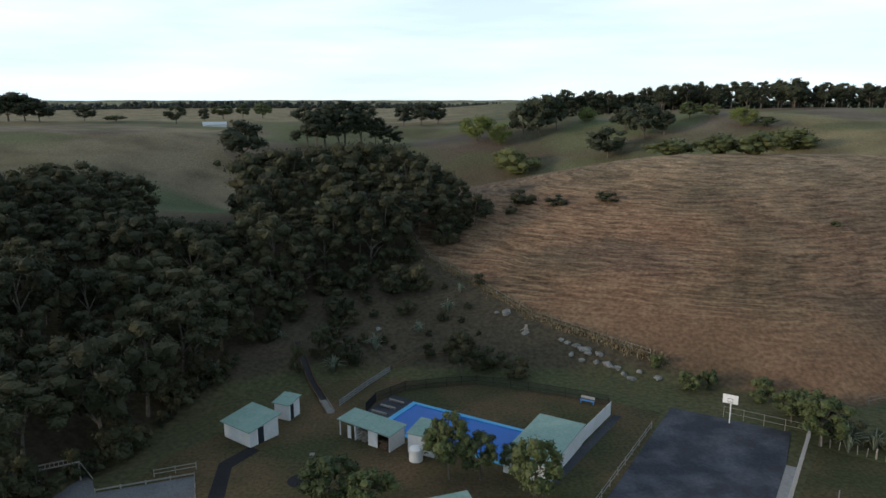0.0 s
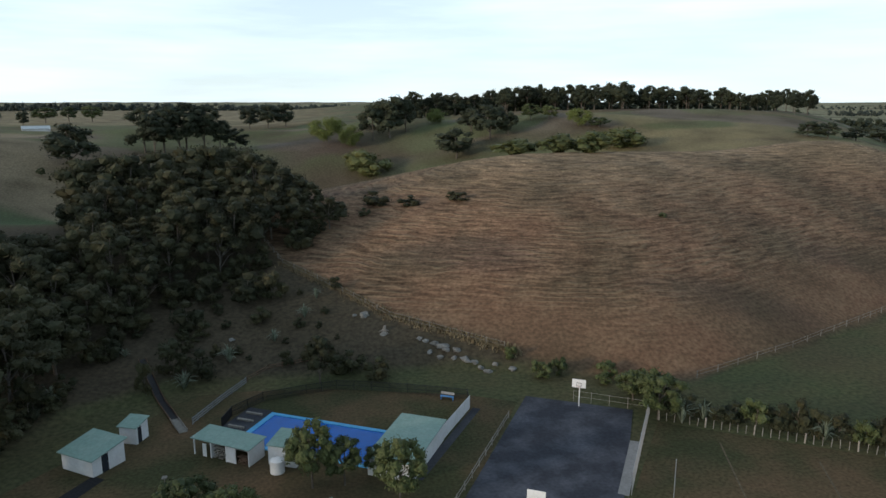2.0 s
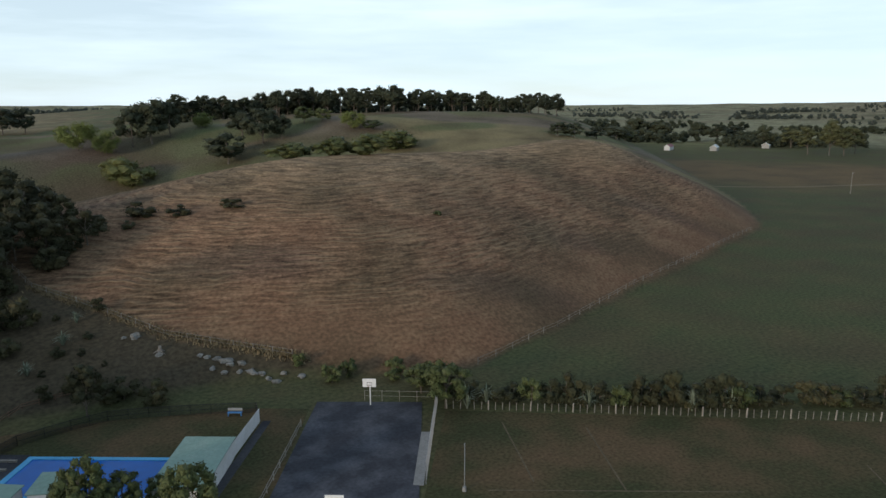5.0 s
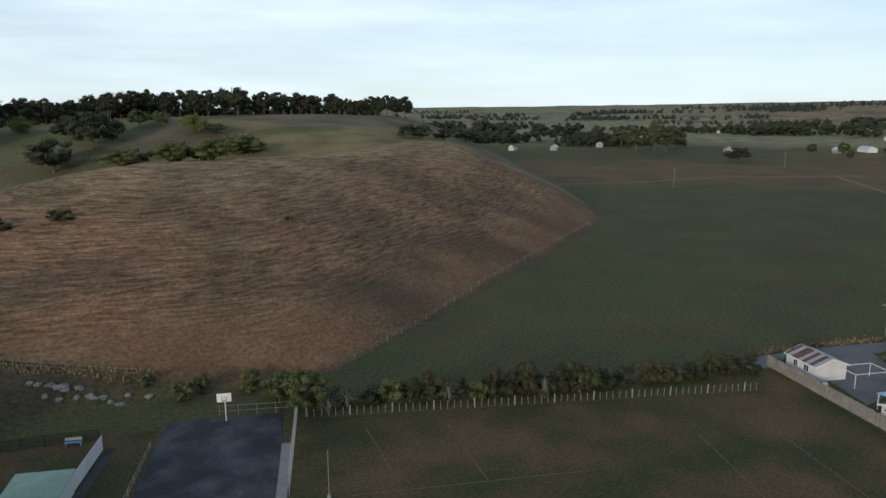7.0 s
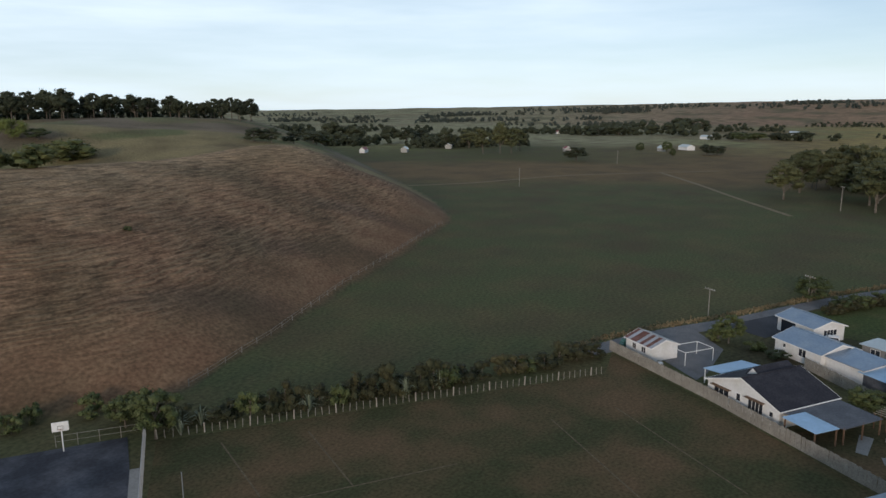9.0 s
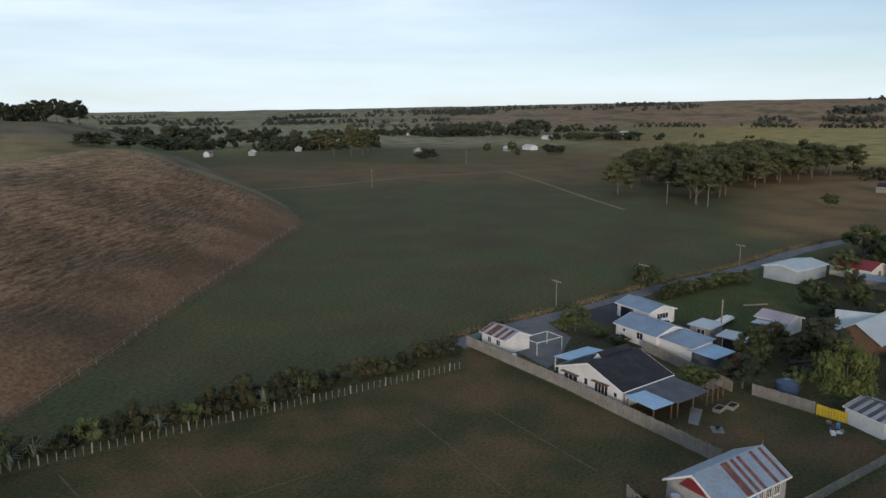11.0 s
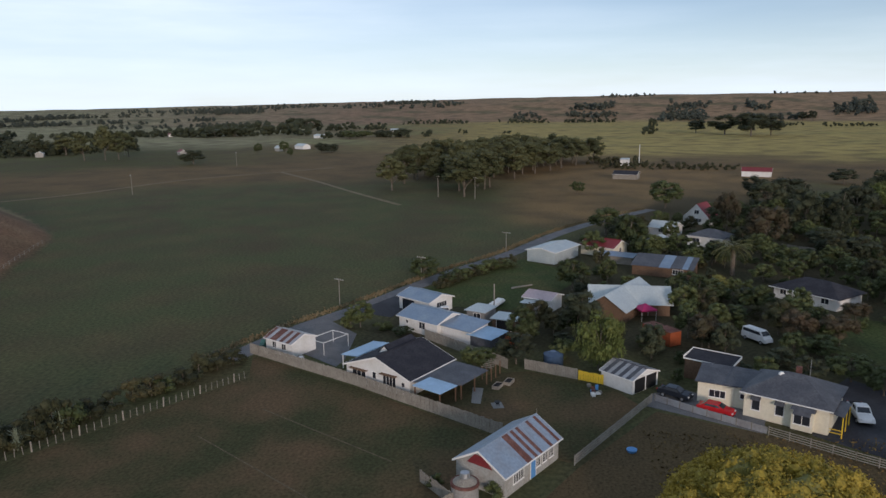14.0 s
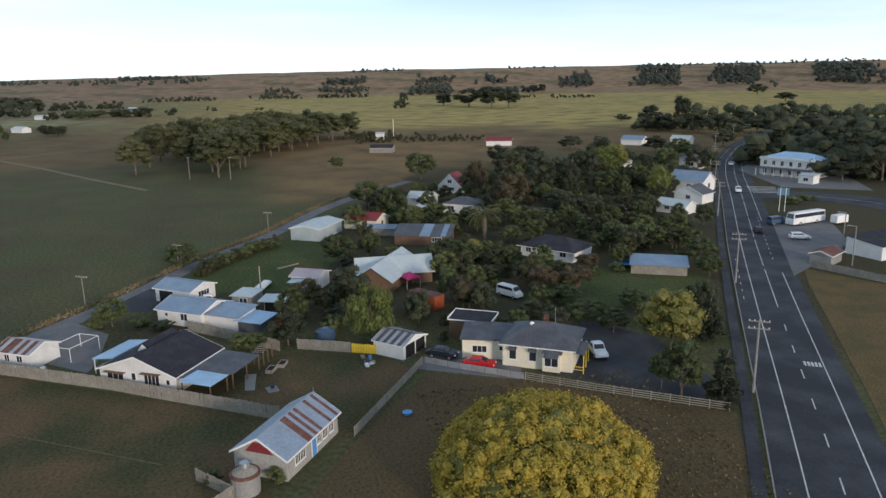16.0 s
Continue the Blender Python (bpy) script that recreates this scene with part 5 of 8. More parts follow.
rail_fence("short brown timber barrier on the slope", [(-7.4, 95.2), (-4.5, 97.5), (1.0, 98.4)], 0.7, 2, 1.6, "brown_wood", 0.05, 0.1, slope=True)
table = thing("pool_bench", pose(18.3, 84.0, 0.05, 0, 0, HEAD), "blue framed bench with towels beside the fence", "bench")
part("seat", box(-0.9, 0.9, -0.2, 0.2, 0.42, 0.48), "blue_paint", table)
for sx in (-0.8, 0.8):
    part("leg", box(sx - 0.04, sx + 0.04, -0.18, 0.18, 0, 0.42), "blue_paint", table)
part("back", box(-0.9, 0.9, 0.2, 0.24, 0.6, 0.95), "grey_board", table)
# rocks
rr = random.Random(12)


def rock(x, y, s, label="pale grey limestone rock on the slope"):
    bm = bmesh.new()
    bmesh.ops.create_icosphere(bm, subdivisions=2, radius=s)
    sx, sy, sz, o = rr.uniform(0.8, 1.5), rr.uniform(0.7, 1.1), rr.uniform(0.4, 0.75), Vector((rr.uniform(0, 50), rr.uniform(0, 50), 0))
    for v in bm.verts:
        v.co *= 1 + 0.6 * noise.noise(v.co / s * 1.3 + o) + 0.3 * noise.noise(v.co / s * 3 + o)
        v.co = Vector((v.co.x * sx, v.co.y * sy, v.co.z * sz))
    ob = new("rock", bm_mesh("rock", bm, "rock"))
    ob.matrix_basis = pose(x, y, ground_z(x, y) + s * 0.05, 0, 0, rr.uniform(0, 180))
    tagged(ob, label, "rock", "rocks on the slope")


for x, y, s in ((10.1, 107.8, 0.8), (12.4, 102.6, 0.5), (19.6, 99.0, 0.7), (21.0, 97.4, 0.7), (22.5, 97.0, 0.7), (19.9, 96.2, 0.6), (18.6, 97.5, 0.6), (20.6, 98.2, 0.8), (23.4, 95.0, 0.7), (24.6, 94.2, 0.6),
                (26, 92.0, 0.7), (29.6, 91.8, 0.6), (-10, 104.9, 0.55), (18.4, 99.8, 0.5), (17.6, 100.5, 0.5), (25.2, 93.0, 0.5), (21.8, 95.6, 0.5), (27.4, 93.2, 0.5), (8.6, 108.2, 0.4)):
    rock(x, y, s)
stump = thing("tree_stump", at(12.6, 103.2), "pale dead tree stump with bare roots", "tree stump")
part("trunk", tube((0, 0, -0.2), (0.1, 0.05, 0.9), 0.3, 0.22), "pale_bark", stump)
for k in range(6):
    a = k * 1.05
    part("root", tube((0, 0, 0.4), (math.cos(a) * 1.1, math.sin(a) * 1.0, -0.15), 0.1, 0.03, 6), "pale_bark", stump)
fence_line = rail_fence("old farm fence up the hillside", [(29.5, 95.6), (22.3, 100.3), (13.8, 106.2), (7.2, 114.9), (-2.5, 128.1), (-6, 140)], 1.05, 2, 3.0, "grey_wood", 0.05, 0.03, name="farm_fence", slope=True)
rail_fence("farm fence along the foot of the hill", [(54, 84), (75, 91.5), (106, 105), (136, 116.5), (184, 136)], 1.0, 2, 4.5, "grey_wood", 0.05, 0.03, name="farm_fence", slope=True)


# ---- the village ----
paling_fence("tall grey weathered paling fence beside the field", [(102.2, 42.5), (90.9, 23.2), (85.8, 15.7), (77.0, 2.3)], 1.75, 0.3)
paling_fence("grey paling fence between the gardens", [(111.4, 16.0), (98.9, 2.2)], 1.7, 0.35)
paling_fence("pale paling fence behind the lawn", [(98.9, -0.5), (95.6, -7.6)], 1.6, 0.35)
paling_fence("short yellow-painted paling fence", [(95.4, -8.0), (94.0, -11.0)], 1.4, 0.35, "yellow")
paling_fence("grey paling fence beside the old barn", [(66.0, 10.2), (62.0, 6.6), (60.2, 8.2)], 1.4, 0.35)
rail_fence("grey post and board fence round the garden", [(71.0, -5.7), (88.5, -16.7)], 1.15, 4, 2.0, "grey_wood", 0.06, 0.2)
rail_fence("timber post and rail fence of the paddock", [(80.1, -28.5), (74.6, -35.7), (65.8, -48.2)], 1.1, 4, 2.2, "grey_wood", 0.06, 0.1)
IRON = along((88.9, -17.2), (85.6, -21.2), 1.9) + along((85.6, -21.2), (80.3, -28.4), 1.9)[1:]
tin = thing("iron_fence", pose(0, 0, 0), "low fence of grey iron panels beside the villa", "fence")
for p, q in zip(IRON, IRON[1:]):
    h = math.degrees(math.atan2(q[1] - p[1], q[0] - p[0]))
    part("panel", box(0.06, 1.8, -0.02, 0.02, 0.1, 0.95), "iron_roof", tin, at=pose(*p, 0, 0, 0, h))
    part("post", box(-0.05, 0.05, -0.05, 0.05, 0, 1.05), "grey_wood", tin, at=pose(*p, 0, 0, 0, h))

# old barn beside the field: weathered boards, patched iron roof, a row of small-paned windows
BH = math.degrees(math.atan2(-5.5, 8.6))
barn = thing("old_barn", pose(69.6, 1.3, 0, 0, 0, BH), "old weathered hall with a patched rusty iron roof and small-paned windows", "barn")
body(10.4, 6.0, 2.55, 1.7, "gable_x", "grey_board", barn)
roof(10.4, 6.0, 2.55, 1.7, "gable_x", "barn_roof", barn, over=0.3, ways=22, patches=(8, 9, 11, 13, 17, 20), patch_mat="rust")
part("gable_patch", solid([(-5.24, -1.6, 2.6), (-5.24, 1.6, 2.6), (-5.24, 0.6, 3.7), (-5.24, -0.6, 3.7)], [(0, 1, 2, 3)]), "red_roof", barn, "faded red painted gable boards")
for k in range(5):
    window(barn, -3.2 + k * 0.95 if k < 2 else -0.4 + (k - 1) * 1.35, -3.0, 0.95, 0.85, 1.25, "front", 2)
door(barn, 0.05, -3.0, 0.95, 2.05, "front", "blue_paint")
part("finial", tube((5.5, 0, 4.2), (5.5, 0, 5.0), 0.05, 0.01), "grey_wood", barn)
plant("shrub", 63.6, 2.4, 1.7)
plant("shrub", 65.2, 8.6, 1.4)
bt = thing("barn_tank", at(62.9, 5.4, 0, 0), "old round concrete water tank with a domed rusty top", "water tank")
part("barrel", tube((0, 0, 0), (0, 0, 1.9), 1.35, 1.35, 20), "concrete", bt)
part("rim", tube((0, 0, 1.9), (0, 0, 2.15), 1.45, 1.4, 20), "rust", bt)
part("dome", tube((0, 0, 2.15), (0, 0, 2.6), 1.2, 0.6, 20), "grey_wood", bt)
part("cap", tube((0, 0, 2.6), (0, 0, 3.1), 0.5, 0.45, 12), "galvanised", bt)

# big house with the dark roof
big_house = thing("dark_roof_house", pose(94.4, 17.3, 0, 0, 0, -119.5), "white house with a broad dark roof behind the paling fence", "house")
body(11.4, 9.8, 2.5, 2.0, "gable_y", "white_board", big_house)
roof(11.4, 9.8, 2.5, 2.0, "gable_y", "dark_roof", big_house, over=0.35, ways=1)
window(big_house, 2.2, -4.9, 0.7, 2.2, 1.6, "front", 3)
window(big_house, -0.5, -4.9, 1.3, 0.6, 0.9, "front", 0)
window(big_house, -3.3, -4.9, 1.1, 2.4, 0.9, "front", 2)
window(big_house, 4.6, -4.9, 1.2, 0.5, 0.6, "front", 0)
part("awning", box(0.8, 3.6, -5.5, -4.9, 2.4, 2.48), "brown_wood", big_house)
part("awning", box(-4.8, -1.7, -5.45, -4.9, 2.1, 2.18), "brown_wood", big_house)
dorm = part("dormer", solid([(-2.9, -1.6, 3.4), (-0.3, -1.6, 4.3), (-1.5, -1.6, 4.95), (-1.5, 4.6, 4.95), (-0.3, 4.6, 4.3), (-2.9, 4.6, 3.4)], [(0, 1, 2), (0, 2, 3, 5), (1, 4, 3, 2), (3, 4, 5)]), "dark_roof", big_house)
part("dormer_gable", solid([(-2.5, -1.64, 3.55), (-0.6, -1.64, 4.15), (-1.5, -1.64, 4.75)], [(0, 1, 2)]), "paint_white", dorm, "white triangular dormer gable")
side = thing("side_verandah", pose(94.4, 17.3, 0, 0, 0, -119.5), "sky-blue verandah roof along the white house", "verandah")
part("roof", slab([(-9.4, -2.2, 2.2), (-6.1, -2.2, 2.55), (-6.1, 5.0, 2.55), (-9.4, 5.0, 2.2)], 0.1), "sky_roof", side)
for y in (-2.0, 1.4, 4.8):
    post(side, -9.2, y, 0, 2.15, mat="paint_white")
per = thing("pergola", pose(94.4, 17.3, 0, 0, 0, -119.5), "lean-to pergola with clear and blue roofing sheets", "pergola")
part("roof", slab([(6.1, -4.8, 2.3), (11.9, -1.8, 2.12), (11.9, 4.8, 2.12), (6.1, 4.8, 2.3)], 0.07), "slate_roof", per)
part("blue_sheet", slab([(7.0, -6.0, 2.42), (11.5, -6.0, 2.25), (11.7, -2.4, 2.25), (7.2, -2.4, 2.42)], 0.07), "sky_roof", per)
for x, y in ((11.7, -1.6), (11.7, 1.6), (11.7, 4.6), (11.3, -5.8), (7.3, -5.8), (11.5, -2.6)):
    post(per, x, y, 0, 2.15, 0.07, "brown_wood")
for k in range(5):
    part("rafter", box(6.2, 11.8, -1.6 + k * 1.5, -1.5 + k * 1.5, 1.95, 2.04), "brown_wood", per)
trl = thing("trellis", pose(95.3, 3.7, 0, 0, 0, -20), "brown timber trellis frame in the garden", "trellis")
for x in (-1.6, 0, 1.6):
    post(trl, x, 0, 0, 2.0, 0.06, "brown_wood")
    post(trl, x, 1.4, 0, 2.0, 0.06, "brown_wood")
for k in range(6):
    part("slat", box(-1.7 + k * 0.66, -1.64 + k * 0.66, -0.2, 1.6, 2.0, 2.06), "grey_wood", trl)
for x, y in ((91.7, 3.3), (93.3, 1.8)):
    bed = thing("raised_bed", pose(x, y, 0, 0, 0, -20), "timber raised garden bed with soil", "garden bed", "raised beds")
    for a in ((-0.9, 0.9, -0.5, -0.42), (-0.9, 0.9, 0.42, 0.5), (-0.9, -0.82, -0.42, 0.42), (0.82, 0.9, -0.42, 0.42)):
        part("board", box(*a, 0, 0.5), "grey_wood", bed)
    part("soil", box(-0.82, 0.82, -0.42, 0.42, 0, 0.42), "bark_mulch", bed)
structure("garden_slab", slab([(86.2, 6.5, 0.05), (91.4, 6.7, 0.05), (91.2, 5.2, 0.05), (86.0, 5.3, 0.05)], 0.1), "concrete", "pale concrete slab in the garden", "path")
fire = thing("fire_pit", pose(85.7, 3.1, 0, 0, 0, 15), "black iron fire pit on a square of pavers", "fire pit")
part("pavers", box(-0.9, 0.9, -0.7, 0.7, 0, 0.08), "concrete", fire)
part("bowl", tube((0, 0, 0.3), (0, 0, 0.6), 0.2, 0.42, 14), "black_metal", fire)
for k in range(3):
    part("leg", tube((0.3 * math.cos(k * 2.1), 0.3 * math.sin(k * 2.1), 0.08), (0.15 * math.cos(k * 2.1), 0.15 * math.sin(k * 2.1), 0.4), 0.025), "black_metal", fire)
drape("garden_lawn", [(76.8, 2.0), (87.5, 13), (97, 4), (98, -1), (93.6, -11.5), (87, -15.2), (71.5, -5.3), (72.8, -2.5)], "lawn", "green back lawn behind the houses", "lawn", 0.035)
drape("paddock_grass", [(70.2, -5.9), (85.6, -16.8), (80.0, -28.8), (65.4, -48.4), (40, -36), (30, -12), (60, 0)], "land_dry", "rough brown grass paddock", "ground", 0.025)
drape("pasture_garden", [(129, -1), (131, 15.5), (142, 22), (175, 0), (158, -14)], "garden_grass", "green garden paddock behind the hedge", "lawn", 0.035)
drape("back_lawn", [(104, -52), (112, -46), (128, -60), (118, -80), (104, -70)], "garden_grass", "green back lawn among the trees", "lawn", 0.035)

# dark clipped hedge between the lane and the garden paddock
rh = random.Random(15)
for hx, hy in along((144.5, 17.6), (169.5, 3.0), 1.9):
    plant("dark_shrub", hx, hy, rh.uniform(1.7, 2.4), w=3.0, label="dark clipped hedge shrub along the lane", group="hedge along the lane", rnd=rh)
# white shed with rusty roof
ws = house("white_shed", "white shed with a rusty patched iron roof", 104.3, 36.6, -120, 6.0, 5.0, 2.35, 0.9, "gable_x", "white_board", "iron_roof", category="shed", over=0.25, ways=9, patches=(0, 2, 3, 5, 7),
           wins=(("front", 1.2, 1.0, 0.9, 0.9, 1), ("front", -1.0, 1.0, 0.8, 0.9, 1)))
cp = thing("carport_frame", pose(106.3, 33.5, 0, 0, 0, -120), "open white steel carport frame beside the shed", "carport")
for x in (1.2, 4.6):
    for y in (-2.2, 3.2):
        post(cp, x, y, 0, 2.05, 0.035, "paint_white")
for y in (-2.2, 3.2):
    part("beam", box(1.2, 4.6, y - 0.035, y + 0.035, 2.05, 2.12), "paint_white", cp)
for x in (1.2, 4.6):
    part("beam", box(x - 0.035, x + 0.035, -2.2, 3.2, 2.05, 2.12), "paint_white", cp)
bn = thing("green_bins", pose(103.8, 41.0, 0, 0, 0, 10), "pile of dark green bins beside the shed", "bins")
for k in range(3):
    part("bin", box(k * 0.8, k * 0.8 + 0.7, 0, 0.7, 0, 0.9 + 0.1 * k, 0.05), "green_tank", bn)
scrap = thing("scrap_pile", pose(99.6, 33.4, 0, 0, 0, 20), "heap of pale scrap and sacks by the shed", "scrap")
for k in range(7):
    part("sack", box(rr.uniform(-1, 0.7), rr.uniform(0.8, 1.4), rr.uniform(-0.6, 0), rr.uniform(0.1, 0.6), 0, rr.uniform(0.25, 0.6), 0.08), rr.choice(["concrete", "paint_white", "grey_wood"]), scrap)

house("blue_garage", "white garage with a blue-grey iron roof", 129.4, 18.4, -127, 8.0, 6.2, 2.6, 0.9, "gable_x", "white_board", "blue_roof", category="garage", wins=(("right", 0.2, 1.1, 2.6, 0.9, 3),), doors=(("front", -1.5, 3.2, 2.1, "glass"),))
eh = house("blue_roof_house", "low white house with a blue-grey iron roof", 117.2, 15.6, -125, 8.8, 7.2, 2.5, 1.1, "gable_x", "white_board", "blue_roof", wins=(("front", 1.0, 1.0, 1.3, 1.1, 1), ("front", -2.5, 1.4, 0.5, 0.5, 0)))
house("house_wing", "lean-to wing with a blue-grey roof", 112.6, 9.8, -125, 6.8, 4.6, 2.3, 0.6, "mono", "white_board", "blue_roof", category="house wing")
house("water_shed", "low dark shed with a pale blue roof", 109.3, 5.6, -125, 4.4, 4.0, 1.9, 0.3, "mono", "slate_roof", "sky_roof", category="shed")
of = paling_fence("orange-brown timber screen fence", [(113.2, 5.8), (109.8, 1.4), (107.8, 2.6)], 2.0, 0.4, "orange")
house("flat_shed", "low grey flat-roofed sheds in a row", 122.6, 7.4, -117, 3.6, 4.0, 2.2, 0.15, "mono", "concrete", "pale_roof", category="shed", wins=(("front", 0.3, 0.8, 1.4, 1.0, 1),))
# closed box; a black panel stands in for the shade of its open front
house("open_carport", "small open carport with a pale flat roof", 117.8, 2.6, -110, 4.2, 3.4, 2.2, 0.12, "mono", "brown_wood", "pale_roof", category="carport", doors=(("front", 0, 2.6, 1.95, "black_metal"),))
house("pink_shed", "pale shed with a faded pink roof", 131.4, -3.8, -118, 5.4, 5.0, 2.5, 0.7, "gable_x", "white_board", "pink_roof", category="shed", doors=(("front", 0.8, 1.8, 1.9, "glass"),))
# the opening is a black panel on the wall, in place of interior shade
carv = house("caravan_box", "small grey shed with a dark opening", 128.2, -1.6, -118, 2.8, 2.2, 2.0, 0.1, "mono", "concrete", "pale_roof", category="shed", doors=(("front", 0, 1.3, 1.6, "black_metal"),))
yp = thing("yard_pole", at(125.5, 5.2, 0, 0), "pale wooden pole in the yard", "pole")
part("pole", tube((0, 0, 0), (0, 0, 6.0), 0.13, 0.11), "pale_bark", yp)
boat = thing("covered_boat", pose(131.5, 5.0, 0, 0, 0, -20), "white boat under a cover in the yard", "boat")
part("hull", box(-2.6, 2.6, -0.9, 0.9, 0.5, 1.1, 0.25), "paint_white", boat)
part("trailer", box(-2.6, 3.2, -0.5, 0.5, 0.25, 0.5), "galvanised", boat)
log = thing("fallen_log", pose(146.5, 0.2, 0, 0, 0, -55), "long pale log lying on the grass", "log")
part("trunk", tube((-2.6, 0, 0.2), (2.6, 0, 0.22), 0.24, 0.17), "pale_bark", log)
house("long_shed", "long pale blue-grey iron shed beside the lane", 176.0, -7.4, -121, 7.6, 12.4, 3.0, 0.7, "gable_y", "pale_roof", "pale_roof", category="shed")
house("red_roof_house", "cream cottage with a dark red iron roof", 182.6, -20.6, -125, 9.2, 7.2, 2.6, 1.4, "gable_x", "cream_board", "red_roof", wins=(("right", 0, 1.0, 1.0, 1.1, 1), ("front", 1.5, 1.0, 1.3, 1.1, 1)))
house("lean_shed", "low shed with a grey-blue roof", 172.5, -22.6, -115, 8.5, 3.4, 1.9, 0.3, "mono", "grey_wood", "blue_roof", category="shed")
# cross-gabled house with pale roof
cross = thing("cross_gable_house", pose(130.4, -18.4, 0, 0, 0, 0), "house with crossing pale green-grey iron gables", "house")
for head, ox, oy, L2, W2 in ((151, 0.3, 0, 16.0, 7.0), (-92, 0.6, -1.2, 14.0, 6.6)):
    wing = new("wing")
    wing.parent = cross
    wing.matrix_basis = pose(ox, oy, 0, 0, 0, head)
    body(L2, W2, 2.5, 2.2, "gable_x", "brown_wood", wing, False)
    for sgn in (-1, 1):
        part("roof", slab([(-L2 / 2 - 0.5, sgn * (W2 / 2 + 0.6), 2.2), (L2 / 2 + 0.5, sgn * (W2 / 2 + 0.6), 2.2), (L2 / 2 + 0.5, 0, 4.8), (-L2 / 2 - 0.5, 0, 4.8)], 0.1), "pale_roof", wing)
gz = thing("gazebo", pose(125.6, -21.8, 0, 0, 0, 20), "magenta folding gazebo beside the house", "gazebo")
part("canopy", solid([(-1.5, -1.5, 2.0), (1.5, -1.5, 2.0), (1.5, 1.5, 2.0), (-1.5, 1.5, 2.0), (0, 0, 2.9), (-1.5, -1.5, 1.75), (1.5, -1.5, 1.75), (1.5, 1.5, 1.75), (-1.5, 1.5, 1.75)],
                    [(0, 1, 4), (1, 2, 4), (2, 3, 4), (3, 0, 4), (0, 5, 6, 1), (1, 6, 7, 2), (2, 7, 8, 3), (3, 8, 5, 0)]), "magenta", gz)
for sx in (-1.4, 1.4):
    for sy in (-1.4, 1.4):
        part("leg", tube((sx, sy, 0), (sx, sy, 2.0), 0.03), "paint_white", gz)
house("solar_house", "long low dark house with a blue-black panelled roof", 161.0, -31.8, -112, 13.0, 7.0, 2.3, 1.2, "mono", "brown_wood", "slate_roof", patches=(5, 6, 9), patch_mat="blue_roof", wins=(("front", 3.5, 0.9, 2.2, 1.0, 3),))
cont = thing("container", pose(113.2, -22.4, 0, 0, 0, -145), "rusty orange shipping container", "container")
part("box", box(-3.0, 3.0, -1.2, 1.2, 0.12, 2.4), "orange", cont)
for k in range(22):
    for sgn in (-1, 1):
        part("rib", box(-2.85 + k * 0.265, -2.75 + k * 0.265, sgn * 1.2 - 0.02, sgn * 1.2 + 0.02, 0.3, 2.3), "orange", cont)
part("roof", box(-3.0, 3.0, -1.22, 1.22, 2.4, 2.48), "rust", cont)
nc = thing("garage", pose(94.5, -14.7, 0, 0, 0, -135), "white garage with a ribbed grey roof and dark doors", "garage")
body(5.2, 5.6, 2.1, 0.85, "gable_x", "white_board", nc)
roof(5.2, 5.6, 2.1, 0.85, "gable_x", "slate_roof", nc, over=0.2, ways=9, patches=(0, 2, 4, 6, 8, 10, 12, 14, 16), patch_mat="iron_roof")
door(nc, 2.6, -1.25, 2.3, 1.95, "right", "black_metal")
door(nc, 2.6, 1.25, 2.3, 1.95, "right", "black_metal")
tank2 = thing("dark_water_tank", at(101.2, -4.6, 0, 0), "big dark blue plastic water tank", "water tank")
part("barrel", tube((0, 0, 0), (0, 0, 1.7), 1.5, 1.5, 20), "car_blue", tank2)
part("lid", tube((0, 0, 1.7), (0, 0, 2.1), 1.5, 0.5, 20), "car_blue", tank2)
pile = thing("clutter_pile", pose(91.0, -10.0, 0, 0, 0, 10), "heap of red and grey junk by the fence", "junk")
for k in range(9):
    x, y = rr.uniform(-2.2, 2.2), rr.uniform(-0.6, 0.6)
    part("piece", box(x, x + rr.uniform(0.3, 0.9), y, y + rr.uniform(0.3, 0.6), 0, rr.uniform(0.3, 0.9), 0.03), rr.choice(["red_roof", "rust", "paint_white", "blue_paint", "grey_wood"]), pile)
tub = thing("blue_tub", at(74.6, -12.2, 0, 0), "bright blue plastic tub on the grass", "tub")
part("bowl", tube((0, 0, 0), (0, 0, 0.35), 0.45, 0.6, 16), "blue_paint", tub)

# cream villa
villa = thing("villa", pose(86.6, -33.4, 0, 0, 0, -122), "cream weatherboard villa with a hipped slate-grey roof", "house")
body(9.4, 8.4, 3.2, 0, "box", "cream_board", villa)
roof(9.4, 8.4, 3.2, 2.1, "hip", "slate_roof", villa, over=0.45)
window(villa, -3.3, -4.2, 1.1, 0.9, 1.5, "front", 0, True)
window(villa, -0.6, -4.2, 1.1, 0.9, 1.5, "front", 0, True)
bay = part("bay", box(0.9, 3.2, -5.1, -4.2, 0.2, 2.7), "cream_board", villa)
part("bay_roof", solid([(0.7, -5.3, 2.7), (3.4, -5.3, 2.7), (3.4, -4.2, 2.7), (0.7, -4.2, 2.7), (1.1, -4.2, 3.25), (3.0, -4.2, 3.25)], [(0, 1, 5, 4), (0, 4, 3), (1, 2, 5), (3, 2, 1, 0), (2, 3, 4, 5)]), "slate_roof", bay)
window(villa, 2.05, -5.1, 1.0, 1.7, 1.4, "front", 1, True)
part("porch_roof", slab([(4.7, -4.2, 2.9), (6.2, -4.2, 2.7), (6.2, 0.5, 2.7), (4.7, 0.5, 2.9)], 0.08), "slate_roof", villa)
for y in (-4.1, -1.8, 0.4):
    post(villa, 6.1, y, 0, 2.65, 0.06, "yellow")
for z in (0.5, 0.9):
    part("porch_rail", box(4.8, 6.1, -4.15, -4.08, z, z + 0.08), "yellow", villa)
